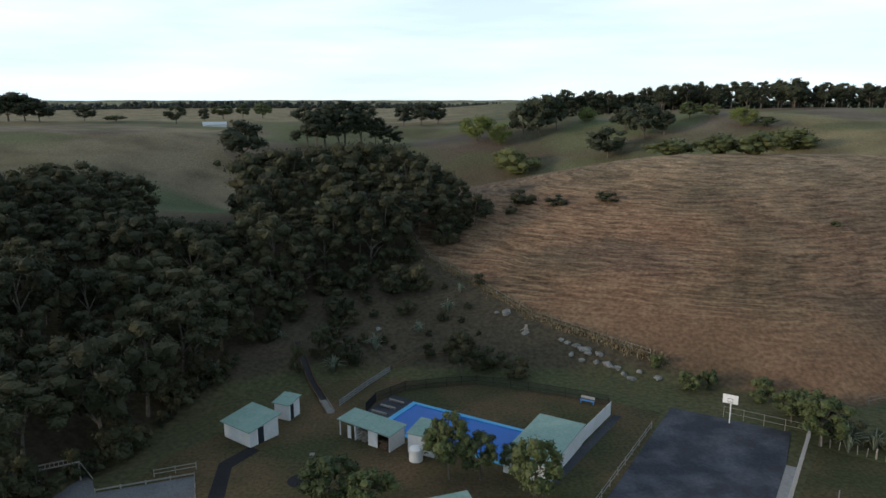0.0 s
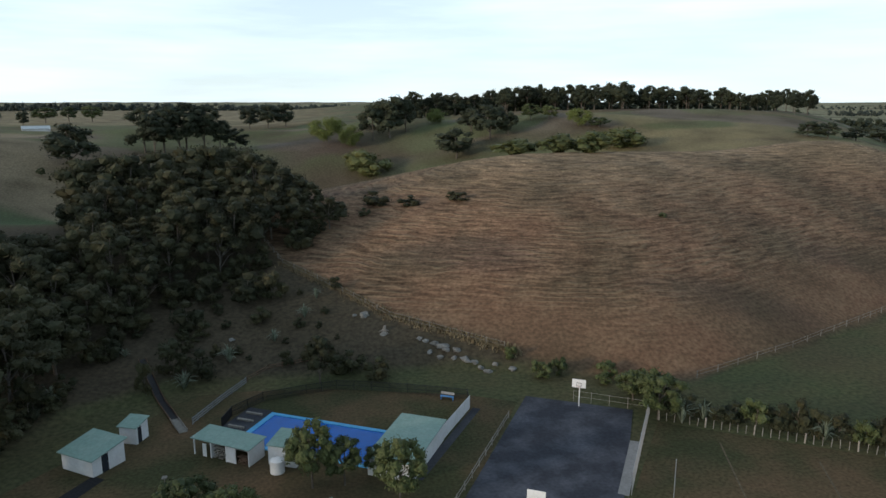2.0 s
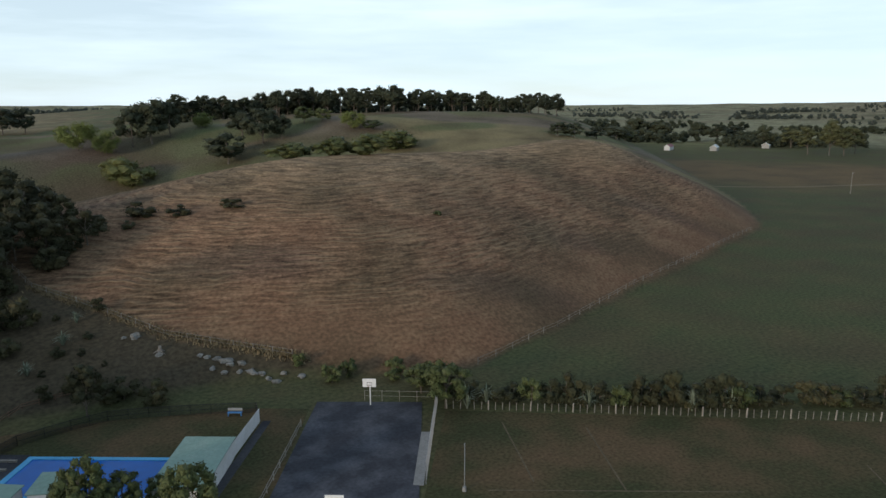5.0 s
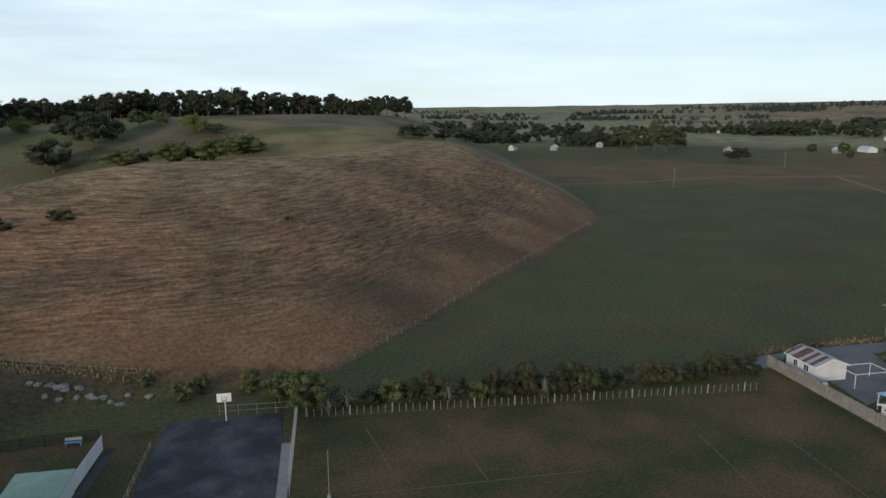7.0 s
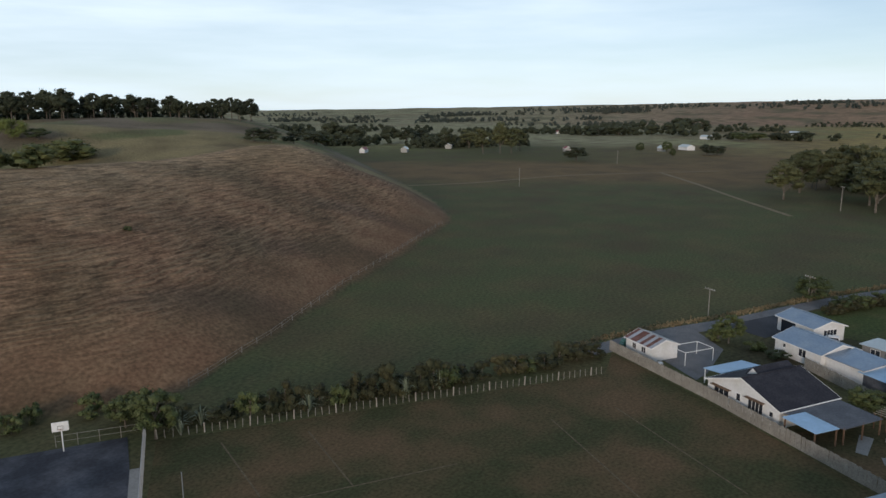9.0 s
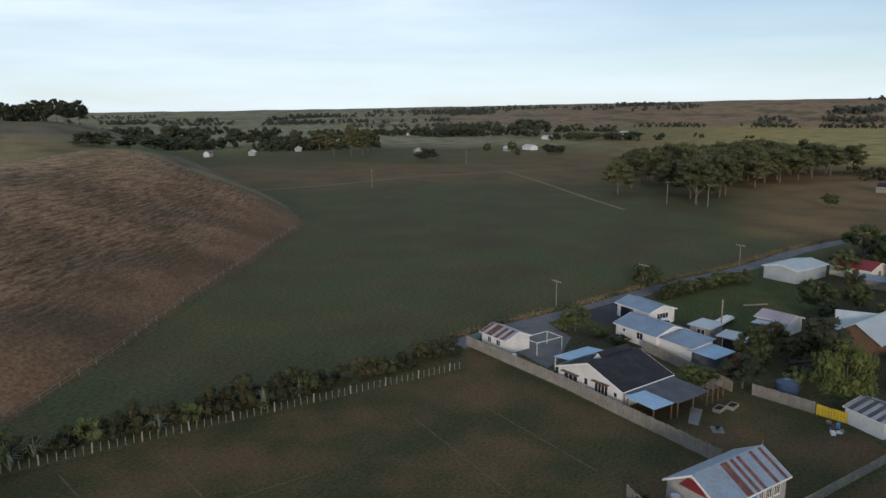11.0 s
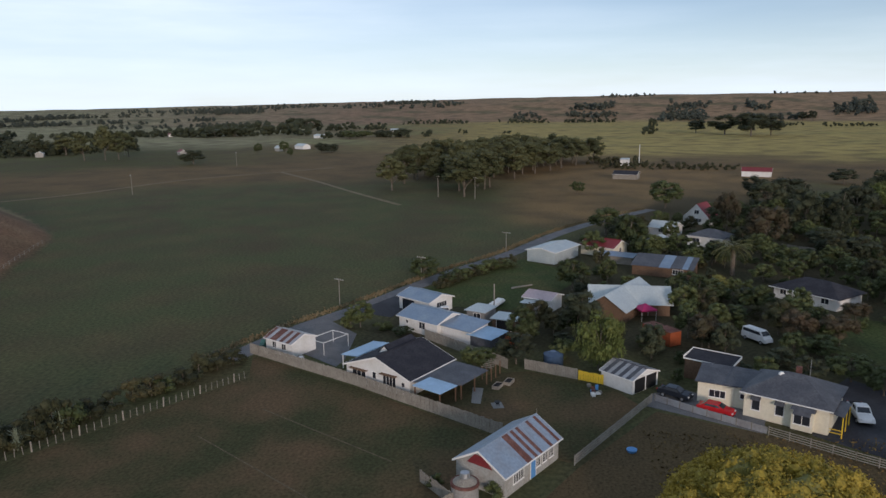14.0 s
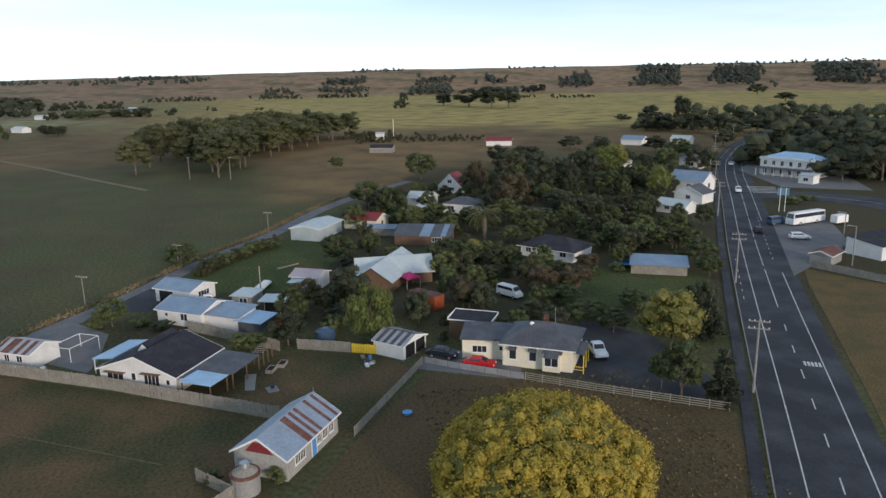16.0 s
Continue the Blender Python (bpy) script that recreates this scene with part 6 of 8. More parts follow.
part("aerial", tube((1.5, 0.5, 5.0), (1.5, 0.5, 7.2), 0.03), "galvanised", villa)
part("chimney", box(-0.3, 0.3, 1.5, 2.0, 4.2, 5.6), "rust", villa)
dish = part("satellite_dish", tube((-1.5, -0.5, 4.9), (-1.35, -0.7, 5.0), 0.38, 0.3, 14), "paint_white", villa)
wing = house("villa_wing", "cream lean-to wing with a patched grey roof", 91.0, -25.6, -112, 4.4, 5.2, 2.9, 0.5, "mono", "cream_board", "slate_roof", category="house wing", wins=(("front", 0.2, 1.0, 1.9, 0.9, 2),))
house("villa_link", "cream link between villa and wing", 89.6, -28.6, -118, 3.4, 5.0, 3.0, 0.5, "mono", "cream_board", "slate_roof", category="house wing", wins=(("front", 0.2, 1.4, 0.6, 0.6, 0),))
flat_back = house("back_shed", "timber clad shed with a dark flat roof and white edge", 97.6, -26.4, -121, 6.4, 3.8, 2.9, 0.3, "mono", "brown_wood", "dark_roof", category="shed", over=0.15)
for e in ((-3.4, 3.4, -2.12, -2.04, 2.86, 3.02), (-3.42, -3.34, -2.0, 2.0, 3.0, 3.3), (3.34, 3.42, -2.0, 2.0, 3.0, 3.3), (-3.4, 3.4, 2.04, 2.12, 3.2, 3.36)):
    part("fascia", box(*e), "paint_white", flat_back)
car("red_car", "bright red parked coupe beside the villa", 85.6, -24.0, -120, "car_red")
car("dark_car", "dark blue parked car with a silver bonnet", 90.4, -20.0, -125, "car_dark")
car("white_ute", "white parked utility truck with an open tray", 85.8, -41.0, 172, "car_white", "ute", "ute")
car("white_ute", "white utility truck beside the blue garage", 124.5, 14.2, 10, "car_white", "ute", "ute")
car("white_van", "white high-roofed van among the bushes", 114.4, -37.6, -150, "car_white", "van", "van")
car("blue_car", "blue car beside the long shed", 127.3, -66.5, -100, "blue_paint")
house("hip_house", "white house with a dark hipped roof among trees", 140.2, -56.6, -141, 12.5, 8.6, 2.3, 2.0, "hip", "white_board", "dark_roof", over=0.7, wins=(("front", -4.3, 1.0, 1.2, 1.0, 1), ("front", 0.5, 1.0, 1.0, 1.0, 1), ("front", 4, 1.0, 1.4, 1.0, 1)))
house("grey_shed", "long grey shed with a pale blue iron roof", 122.4, -71.0, -118, 10.4, 6.0, 1.9, 0.6, "mono", "grey_wood", "blue_roof", category="shed")
house("gabled_house", "white gabled house with a steep dark red roof", 233.0, -56.5, -125, 8.5, 7.5, 2.2, 4.2, "gable_y", "white_board", "red_roof", wins=(("front", 0, 3.3, 1.4, 1.2, 1), ("front", 0, 0.8, 3.2, 1.1, 3)))
house("garden_house", "white cottage with a dark grey roof", 196.0, -50.6, -128, 9.6, 8.0, 2.7, 1.7, "hip", "white_board", "slate_roof", wins=(("front", -2.5, 1.0, 2.0, 1.1, 1), ("front", 2, 1.0, 1.4, 1.1, 1)))
house("small_cottage", "small pale cottage under trees", 212.0, -41.5, -125, 7.5, 6.5, 2.4, 1.4, "gable_x", "white_board", "pale_roof", wins=(("front", 0, 1.0, 1.2, 1.0, 1),))
house("small_cottage", "small white outbuilding in the gardens", 192.0, -36.0, -120, 5.0, 4.0, 2.2, 1.0, "gable_y", "white_board", "pale_roof", category="shed")
house("roadside_cottage", "white gabled cottage with a dark roof near the road", 190.5, -121.0, -150, 9.0, 7.0, 3.0, 2.0, "gable_y", "white_board", "slate_roof", wins=(("front", 0, 1.1, 1.4, 1.2, 1),))
house("roadside_house", "tall white gabled house with a blue-grey roof near the road", 211.0, -133.0, -150, 12.0, 8.0, 3.6, 2.6, "gable_x", "white_board", "blue_roof", wins=(("right", 0, 1.2, 1.4, 1.4, 1), ("front", 1, 1.1, 1.4, 1.2, 1)))
house("white_villa", "white cottage with a low pale roof and chimney", 177.0, -107.0, -150, 9.0, 6.0, 2.4, 1.2, "gable_x", "white_board", "pale_roof", wins=(("front", -1, 0.9, 1.4, 1.0, 1),))
house("red_outhouse", "small red shed in the back garden", 176.0, -93.0, -140, 4.0, 3.0, 2.2, 0.6, "gable_x", "red_roof", "rust", category="shed")
house("shop", "white shop with a flat parapet beside the road", 262.0, -166.0, -148, 9.0, 10.0, 4.2, 0.3, "mono", "white_board", "slate_roof", category="shop", wins=(("front", 0, 1.0, 3.4, 1.4, 2),))
house("white_house", "white house with a red roof behind trees", 268.0, -134.0, -140, 9.5, 8.0, 3.0, 1.6, "gable_x", "white_board", "red_roof", wins=(("front", 0, 1.0, 1.4, 1.2, 1),))
house("far_house", "white house with a grey roof at the village edge", 360.0, -190.0, -140, 12, 9, 3.0, 1.8, "gable_x", "white_board", "blue_roof")
house("far_house", "white house with a pale roof at the village edge", 352.0, -214.0, -140, 10, 8, 3.0, 1.6, "gable_x", "white_board", "pale_roof")
house("far_house", "white farm house with a red roof beyond the paddock", 385.0, -120.0, -110, 14, 8, 2.8, 1.6, "gable_x", "white_board", "red_roof")
paling_fence("long grey fence behind the gardens", [(190, -67), (172, -88)], 1.6, 0.6)
# hotel: two white storeys with a verandah and a pale blue roof
pub = thing("hotel", pose(228.0, -186.0, 0, 0, 0, -155), "two-storey white timber hotel with a pale blue roof", "hotel")
body(20, 13, 6.4, 0, "box", "white_board", pub)
roof(20, 13, 6.4, 2.2, "hip", "sky_roof", pub, over=0.4)
part("parapet", box(-10.1, 10.1, -6.75, -6.5, 6.0, 7.0), "white_board", pub)
for k in range(6):
    window(pub, -8 + k * 3.2, -6.5, 4.0, 1.1, 1.6, "front", 1)
    window(pub, -8 + k * 3.2, -6.5, 0.9, 1.3, 1.6, "front", 1)
for k in range(3):
    window(pub, 10, -4 + k * 3.6, 4.0, 1.1, 1.6, "right", 1)
    window(pub, -10, -4 + k * 3.6, 4.0, 1.1, 1.6, "left", 1)
part("verandah_roof", slab([(-10.5, -6.6, 3.3), (10.5, -6.6, 3.3), (10.5, -9.2, 2.9), (-10.5, -9.2, 2.9)], 0.12), "slate_roof", pub)
for k in range(7):
    post(pub, -10.2 + k * 3.4, -9.0, 0, 2.85, 0.08, "paint_white", "verandah_post")
house("hotel_annex", "small white annex beside the hotel", 209.5, -177.0, -155, 5, 4.5, 3.0, 0.3, "mono", "white_board", "pale_roof", category="annex", wins=(("front", 0, 1.0, 1.6, 1.1, 1),))
# roadside on the far side
house("roadside_shop", "long white building with a dark roof beyond the car park", 122.0, -124.5, -78, 16, 8, 3.0, 0.8, "mono", "white_board", "dark_roof", category="building", wins=(("front", -5, 0.9, 1.8, 1.3, 1), ("front", -1, 0.3, 2.2, 2.0, 1), ("front", 3.5, 0.9, 2.0, 1.3, 1)))
house("rust_shed", "small shed with a rusty red roof beside the car park", 119.0, -106.5, -60, 6, 4, 2.2, 0.7, "gable_x", "concrete", "rust", category="shed")
paling_fence("dark grey fence below the car park", [(116, -101), (103, -106), (88, -112)], 1.5, 0.5)
drape("far_verge", [(52, -58), (65, -66.5), (86, -79.6), (106, -92), (116, -99), (103, -105), (84, -112), (50, -95), (30, -60)], "verge_dry", "rough dry roadside grass with scrub", "verge", 0.03)
car("coach", "white touring coach with dark windows in the car park", 152.4, -129.0, 103, "car_white", "bus", "bus")
car("grey_van", "blue-grey parked minivan in the car park", 153.9, -121.6, -80, "car_blue", "van", "van")
car("white_suv", "white parked station wagon in the car park", 137.6, -115.4, -110, "car_white", "suv")
car("dark_hatchback", "dark car on the main road", 147.0, -111.4, -28, "car_dark")
car("white_suv", "white sport utility vehicle on the main road", 201.0, -143.6, 150, "car_white", "suv")
car("white_car", "white car further along the main road", 262.0, -182.6, 148, "car_white")
car("grey_car", "grey car parked by the kerb", 283.0, -191.0, 146, "car_blue")
trailer = thing("white_trailer", pose(149.6, -136.6, 0, 0, 0, 100), "white box trailer behind the coach", "trailer")
part("box", box(-2.0, 2.0, -1.0, 1.0, 0.5, 2.4, 0.05), "paint_white", trailer)
for sgn in (-1, 1):
    part("wheel", tube((0, sgn * 1.05, 0.33), (0, sgn * 0.85, 0.33), 0.33, sides=12), "rubber", trailer)


def cable(pts, r):
    """A thin sagging wire as one closed skin."""
    bm, rings = bmesh.new(), []
    for p in pts:
        rings.append([bm.verts.new(p + Vector(o) * r) for o in ((0, 0, 1), (0.87, 0, -0.5), (-0.87, 0, -0.5))])
    for a, b in zip(rings, rings[1:]):
        for k in range(3):
            bm.faces.new((a[k], a[(k + 1) % 3], b[(k + 1) % 3], b[k]))
    bm.faces.new(rings[0])
    bm.faces.new(rings[-1][::-1])
    return bm


def power_pole(x, y, head, h=9.0, arms=2, mat="concrete", r=0.17):
    ob = thing("power_pole", at(x, y, head, 0), "pale concrete power pole with timber crossarms" if mat == "concrete" else "thin weathered timber power pole beside the paddock", "power pole", "power poles")
    part("pole", tube((0, 0, -0.3), (0, 0, h), r, r * 0.65), mat, ob)
    for k in range(arms):
        z = h - 0.4 - k * 0.9
        arm = part("crossarm", box(-1.2, 1.2, -0.06, 0.06, z, z + 0.12), "grey_wood", ob)
        for x2 in (-1.1, -0.5, 0.5, 1.1):
            part("insulator", tube((x2, 0, z + 0.12), (x2, 0, z + 0.3), 0.05, 0.03, 6), "paint_white", arm)
    return ob


RH = math.degrees(math.atan2(-18, 29)) + 90
POLES = [(69.4, -53.9), (111.0, -80.3), (167.2, -113.8), (208.5, -140.0), (253, -168.8)]
for p in POLES:
    power_pole(*p, RH, 9.5)
for p in ((350, -244), (300, -200)):
    power_pole(*p, RH, 10)
sign = thing("road_sign", at(168, -134.2, RH, 0), "blue-green direction sign on tall white posts", "road sign")
for x in (-0.7, 0.7):
    part("post", tube((x, 0, -0.2), (x, 0, 6.6), 0.08), "paint_white", sign)
board = part("board", box(-1.5, 1.5, -0.1, -0.04, 4.6, 6.6, 0.02), "sign_blue", sign)
for z, w in ((5.9, 1.0), (5.4, 1.2), (4.95, 0.8)):
    part("letter_bar", box(-w, w, -0.112, -0.102, z, z + 0.16), "paint_white", board)
for p in ((127.5, -118), (115.3, -109.5)):
    ob = thing("street_lamp", at(*p, RH, 0), "tall pole with a lamp head beside the road", "street lamp")
    part("pole", tube((0, 0, -0.2), (0, 0, 8.0), 0.13, 0.09), "concrete", ob)
    part("arm", tube((0, 0, 7.9), (1.2, 0, 8.1), 0.05), "galvanised", ob)
    part("lamp_head", box(1.0, 1.7, -0.14, 0.14, 8.0, 8.15, 0.03), "galvanised", ob)
LP = [(130.5, 35.5), (151.6, 22.4), (183.5, 4.5)]
for p in LP:
    power_pole(*p, 60, 5.4, 1, "grey_wood", 0.1)
for a, b in zip(POLES, POLES[1:]):
    for off in (-1.1, 1.1):
        pts = [Vector((*a, 9.35)).lerp(Vector((*b, 9.35)), k / 10) + Vector((0.5 * off, 0.85 * off, -1.0 * (1 - (2 * k / 10 - 1) ** 2))) for k in range(11)]
        tagged(new("power_line", bm_mesh("power_line", cable(pts, 0.018), "black_metal")), "thin sagging power line between poles", "power line", "power lines")
for p in ((296, 36), (290, 20), (455, 190), (300, 175), (560, 330), (530, 10)):
    power_pole(*p, 40, 9.0, 1, "grey_wood", 0.14)
house("paddock_barn", "open hay barn with a dark low roof", 372.0, -52.0, -110, 12, 8, 2.6, 1.4, "gable_x", "grey_wood", "dark_roof", category="barn")
house("paddock_tank_shed", "small white shed at the paddock edge", 452.0, -62.0, -110, 5, 4, 4.0, 0.4, "mono", "white_board", "pale_roof", category="shed")
mast = thing("mast", at(448, -70, 0, 0), "white mast at the paddock edge", "mast")
part("pole", tube((0, 0, 0), (0, 0, 13), 0.25, 0.15), "paint_white", mast)
for x, y, hd, L2, W2, lb in ((640, 203, -130, 22, 12, "large white farm house among trees"), (610, 215, -130, 10, 7, "white farm shed on the plain"), (560, 280, -140, 14, 8, "grey farm sheds on the plain"),
                             (480, 395, -150, 16, 8, "long red and white sheds beyond the hill"), (455, 420, -150, 22, 7, "low dark shed roofs beyond the hill"), (545, 395, -150, 16, 9, "white gabled house among shelter trees"),
                             (860, 250, -120, 24, 10, "white farm building on the far plain"), (1050, 190, -120, 26, 10, "white farm building on the far plain"), (930, 480, -140, 24, 10, "grey farm building on the far plain")):
    house("farm_building", lb, x, y, hd, L2 * 0.65, W2 * 0.65, 3.0, 1.8, "gable_x", "white_board" if L2 > 20 else "grey_board", "pale_roof" if "white" in lb else "red_roof", category="farm building")
house("hill_house", "white house with a pale roof on the far hillside", -165, 520, 20, 16, 9, 3.0, 1.6, "gable_x", "white_board", "pale_roof")


# ---- the great golden tree beside the field ----
gold = thing("golden_dome_tree", pose(56.0, -21.8, 0), "huge dome-shaped tree with dense golden-yellow leaves", "tree")
pts = [p for p in crown_points(5, 1500, 20.0, -4.2, 8.4, "dome") if p[2] > 1.0]
pts = [p for p in pts if math.hypot(p[0] / 10.0, p[1] / 10.0, (p[2] - 2.1) / 6.3) > 0.87]
part("trunk", limbs(77, 6.5, 0.55, pts[:14], 0.3), "bark", gold)
inner = new("inner_crown", leaf_mesh("inner_crown", [(x * 0.8, y * 0.8, 0.4 + z * 0.8) for x, y, z in pts[:130]], [2.2] * 130, 40, 0.5, "leaf_olive", 6))
inner.parent = gold
crown = new("crown", leaf_mesh("crown", pts, np.random.RandomState(8).uniform(0.65, 1.2, len(pts)), 90, 0.25, "leaf_gold", 7, slim=0.75, core=0.6, level=1))
crown.parent = gold


# ---- trees and shrubs where they stand ----
plant("dark_tree", -423.3, 702.0, 29.0, w=39.2)
plant("dark_tree", -407.0, 702.3, 26.4, w=32.4)
plant("dark_tree", -396.5, 708.3, 21.2, w=25.9)
plant("dark_tree", -400.4, 805.7, 18.6, w=24.4)
plant("dark_tree", -277.7, 749.8, 19.6, w=23.0)
plant("dark_tree", -263.8, 797.1, 15.9, w=14.7)
plant("dark_tree", -24.1, 787.1, 24.2, w=31.4)
plant("dark_tree", -22.7, 419.6, 12.6, w=13.4)
plant("dark_tree", -5.7, 803.5, 24.7, w=25.6)
plant("dark_tree", -83.6, 297.4, 17.6, w=21.1)
plant("dark_tree", 46.2, 342.9, 20.1, w=19.4)
plant("dark_tree", 38.1, 342.4, 17.4, w=13.8)
plant("dark_tree", 54.8, 346.9, 16.5, w=11.3)
plant("dark_tree", 86.5, 308.1, 15.2, w=18.0)
plant("dark_tree", 94.3, 306.4, 10.7, w=10.3)
plant("dark_tree", 81.8, 324.0, 11.0, w=13.4)
plant("dark_tree", 68.6, 297.2, 13.0, w=17.6)
plant("garden_tree", -265.8, 872.1, 16.7, w=29.1)
plant("garden_tree", -256.4, 924.9, 18.4, w=19.9)
plant("garden_tree", -235.5, 942.8, 20.2, w=26.3)
plant("garden_tree", -347.1, 764.6, 6.5, w=26.8)
plant("garden_tree", -90.6, 285.7, 3.6, w=3.4)
plant("garden_tree", 108.9, 318.8, 7.8, w=10.8)
plant("garden_tree", 116.6, 316.0, 6.8, w=9.7)
plant("garden_tree", 133.3, 297.2, 4.8, w=10.4)
plant("willow_tree", 16.5, 343.0, 12.8, w=17.1)
plant("willow_tree", 26.9, 336.8, 9.4, w=11.9)
plant("willow_tree", 125.8, 301.6, 8.4, w=11.5)
plant("willow_tree", 71.2, 354.7, 7.1, w=11.6)
plant("wild_willow", 30.8, 306.9, 10.2, w=22.3)
plant("wild_willow", 60.4, 190.1, 4.5, w=14.6)
plant("wild_willow", 71.6, 186.3, 5.2, w=12.9)
plant("wild_willow", 79.1, 183.2, 5.7, w=14.6)
plant("wild_willow", 130.2, 267.4, 7.5, w=21.5)
plant("pine_tree", -62.8, 332.4, 19.6, w=16.3, group="pines on the knoll")
plant("pine_tree", -55.5, 336.2, 21.3, w=18.0, group="pines on the knoll")
plant("pine_tree", -46.6, 339.0, 22.0, w=18.1, group="pines on the knoll")
plant("pine_tree", -38.7, 340.0, 21.6, w=16.5, group="pines on the knoll")
plant("pine_tree", -58.0, 327.5, 18.6, w=16.0, group="pines on the knoll")
plant("pine_tree", -48.2, 331.1, 19.5, w=16.1, group="pines on the knoll")
plant("pine_tree", -25.1, 337.8, 11.6, w=11.9, group="pines on the knoll")
plant("pine_tree", -31.9, 339.2, 15.0, w=10.9, group="pines on the knoll")
plant("dark_tree", 83, 588, 17.6, group="pines along the ridge")
plant("dark_tree", 84, 563, 14.5, group="pines along the ridge")
plant("pine_tree", 86, 570, 14.4, group="pines along the ridge")
plant("pine_tree", 88, 577, 19.2, group="pines along the ridge")
plant("pine_tree", 85, 503, 15.5, group="pines along the ridge")
plant("pine_tree", 85, 506, 19.1, group="pines along the ridge")
plant("pine_tree", 104, 566, 18.6, group="pines along the ridge")
plant("pine_tree", 96, 514, 13.7, group="pines along the ridge")
plant("dark_tree", 105, 561, 15.6, group="pines along the ridge")
plant("dark_tree", 109, 541, 19.0, group="pines along the ridge")
plant("pine_tree", 103, 510, 16.6, group="pines along the ridge")
plant("dark_tree", 115, 539, 17.1, group="pines along the ridge")
plant("pine_tree", 120, 525, 17.0, group="pines along the ridge")
plant("pine_tree", 123, 557, 14.4, group="pines along the ridge")
plant("dark_tree", 128, 548, 14.8, group="pines along the ridge")
plant("pine_tree", 122, 539, 17.0, group="pines along the ridge")
plant("pine_tree", 133, 542, 14.4, group="pines along the ridge")
plant("pine_tree", 136, 528, 14.4, group="pines along the ridge")
plant("pine_tree", 144, 555, 15.8, group="pines along the ridge")
plant("pine_tree", 152, 559, 15.6, group="pines along the ridge")
plant("pine_tree", 154, 553, 18.4, group="pines along the ridge")
plant("pine_tree", 145, 534, 13.8, group="pines along the ridge")
plant("dark_tree", 152, 543, 18.7, group="pines along the ridge")
plant("pine_tree", 156, 522, 16.9, group="pines along the ridge")
plant("pine_tree", 148, 489, 17.0, group="pines along the ridge")
plant("dark_tree", 155, 508, 17.8, group="pines along the ridge")
plant("dark_tree", 166, 522, 18.3, group="pines along the ridge")
plant("pine_tree", 171, 512, 18.2, group="pines along the ridge")
plant("pine_tree", 176, 526, 14.2, group="pines along the ridge")
plant("pine_tree", 169, 501, 18.6, group="pines along the ridge")
plant("pine_tree", 173, 510, 15.6, group="pines along the ridge")
plant("dark_tree", 181, 519, 15.9, group="pines along the ridge")
plant("pine_tree", 179, 502, 18.8, group="pines along the ridge")
plant("pine_tree", 195, 546, 17.0, group="pines along the ridge")
plant("dark_tree", 194, 518, 18.2, group="pines along the ridge")
plant("pine_tree", 186, 491, 13.6, group="pines along the ridge")
plant("pine_tree", 200, 523, 18.1, group="pines along the ridge")
plant("pine_tree", 196, 492, 19.0, group="pines along the ridge")
plant("dark_tree", 213, 515, 19.2, group="pines along the ridge")
plant("pine_tree", 219, 534, 13.4, group="pines along the ridge")
plant("pine_tree", 192, 458, 17.2, group="pines along the ridge")
plant("pine_tree", 210, 496, 17.3, group="pines along the ridge")
plant("pine_tree", 224, 528, 17.7, group="pines along the ridge")
plant("pine_tree", 198, 451, 13.8, group="pines along the ridge")
plant("pine_tree", 212, 482, 18.0, group="pines along the ridge")
plant("dark_tree", 219, 473, 18.9, group="pines along the ridge")
plant("pine_tree", 214, 458, 15.8, group="pines along the ridge")
plant("pine_tree", 241, 499, 19.2, group="pines along the ridge")
plant("dark_tree", 217, 447, 18.3, group="pines along the ridge")
plant("dark_tree", 245, 499, 17.5, group="pines along the ridge")
plant("pine_tree", 229, 467, 18.3, group="pines along the ridge")
plant("dark_tree", 228, 464, 15.3, group="pines along the ridge")
plant("dark_tree", 259, 499, 17.1, group="pines along the ridge")
plant("dark_tree", 263, 504, 14.2, group="pines along the ridge")
plant("dark_tree", 236, 451, 15.1, group="pines along the ridge")
plant("pine_tree", 232, 440, 15.5, group="pines along the ridge")
plant("dark_tree", 271, 498, 15.9, group="pines along the ridge")
plant("pine_tree", 260, 472, 17.0, group="pines along the ridge")
plant("pine_tree", 272, 484, 15.3, group="pines along the ridge")
plant("pine_tree", 279, 488, 14.4, group="pines along the ridge")
plant("dark_tree", 260, 441, 15.8, group="pines along the ridge")
plant("pine_tree", 281, 482, 12.1, group="pines along the ridge")
plant("pine_tree", 264, 445, 12.7, group="pines along the ridge")
plant("pine_tree", 257, 421, 13.6, group="pines along the ridge")
plant("pine_tree", 262, 426, 13.9, group="pines along the ridge")
plant("pine_tree", 294, 481, 13.2, group="pines along the ridge")
plant("dark_tree", 306, 473, 16.0, group="pines along the ridge")
plant("pine_tree", 285, 440, 15.3, group="pines along the ridge")
plant("pine_tree", 274, 413, 13.4, group="pines along the ridge")
plant("dark_tree", 304, 463, 14.3, group="pines along the ridge")
plant("pine_tree", 276, 417, 12.0, group="pines along the ridge")
plant("pine_tree", 279, 414, 13.2, group="pines along the ridge")
plant("pine_tree", 305, 437, 12.0, group="pines along the ridge")
plant("pine_tree", 274, 402, 12.1, group="pines along the ridge")
plant("pine_tree", 306, 430, 11.4, group="pines along the ridge")
plant("pine_tree", 321, 451, 13.2, group="pines along the ridge")
plant("pine_tree", 309, 428, 11.5, group="pines along the ridge")
plant("pine_tree", 313, 430, 14.4, group="pines along the ridge")
plant("dark_tree", 294, 396, 11.4, group="pines along the ridge")
plant("pine_tree", 314, 423, 13.6, group="pines along the ridge")
plant("pine_tree", 311, 408, 14.7, group="pines along the ridge")
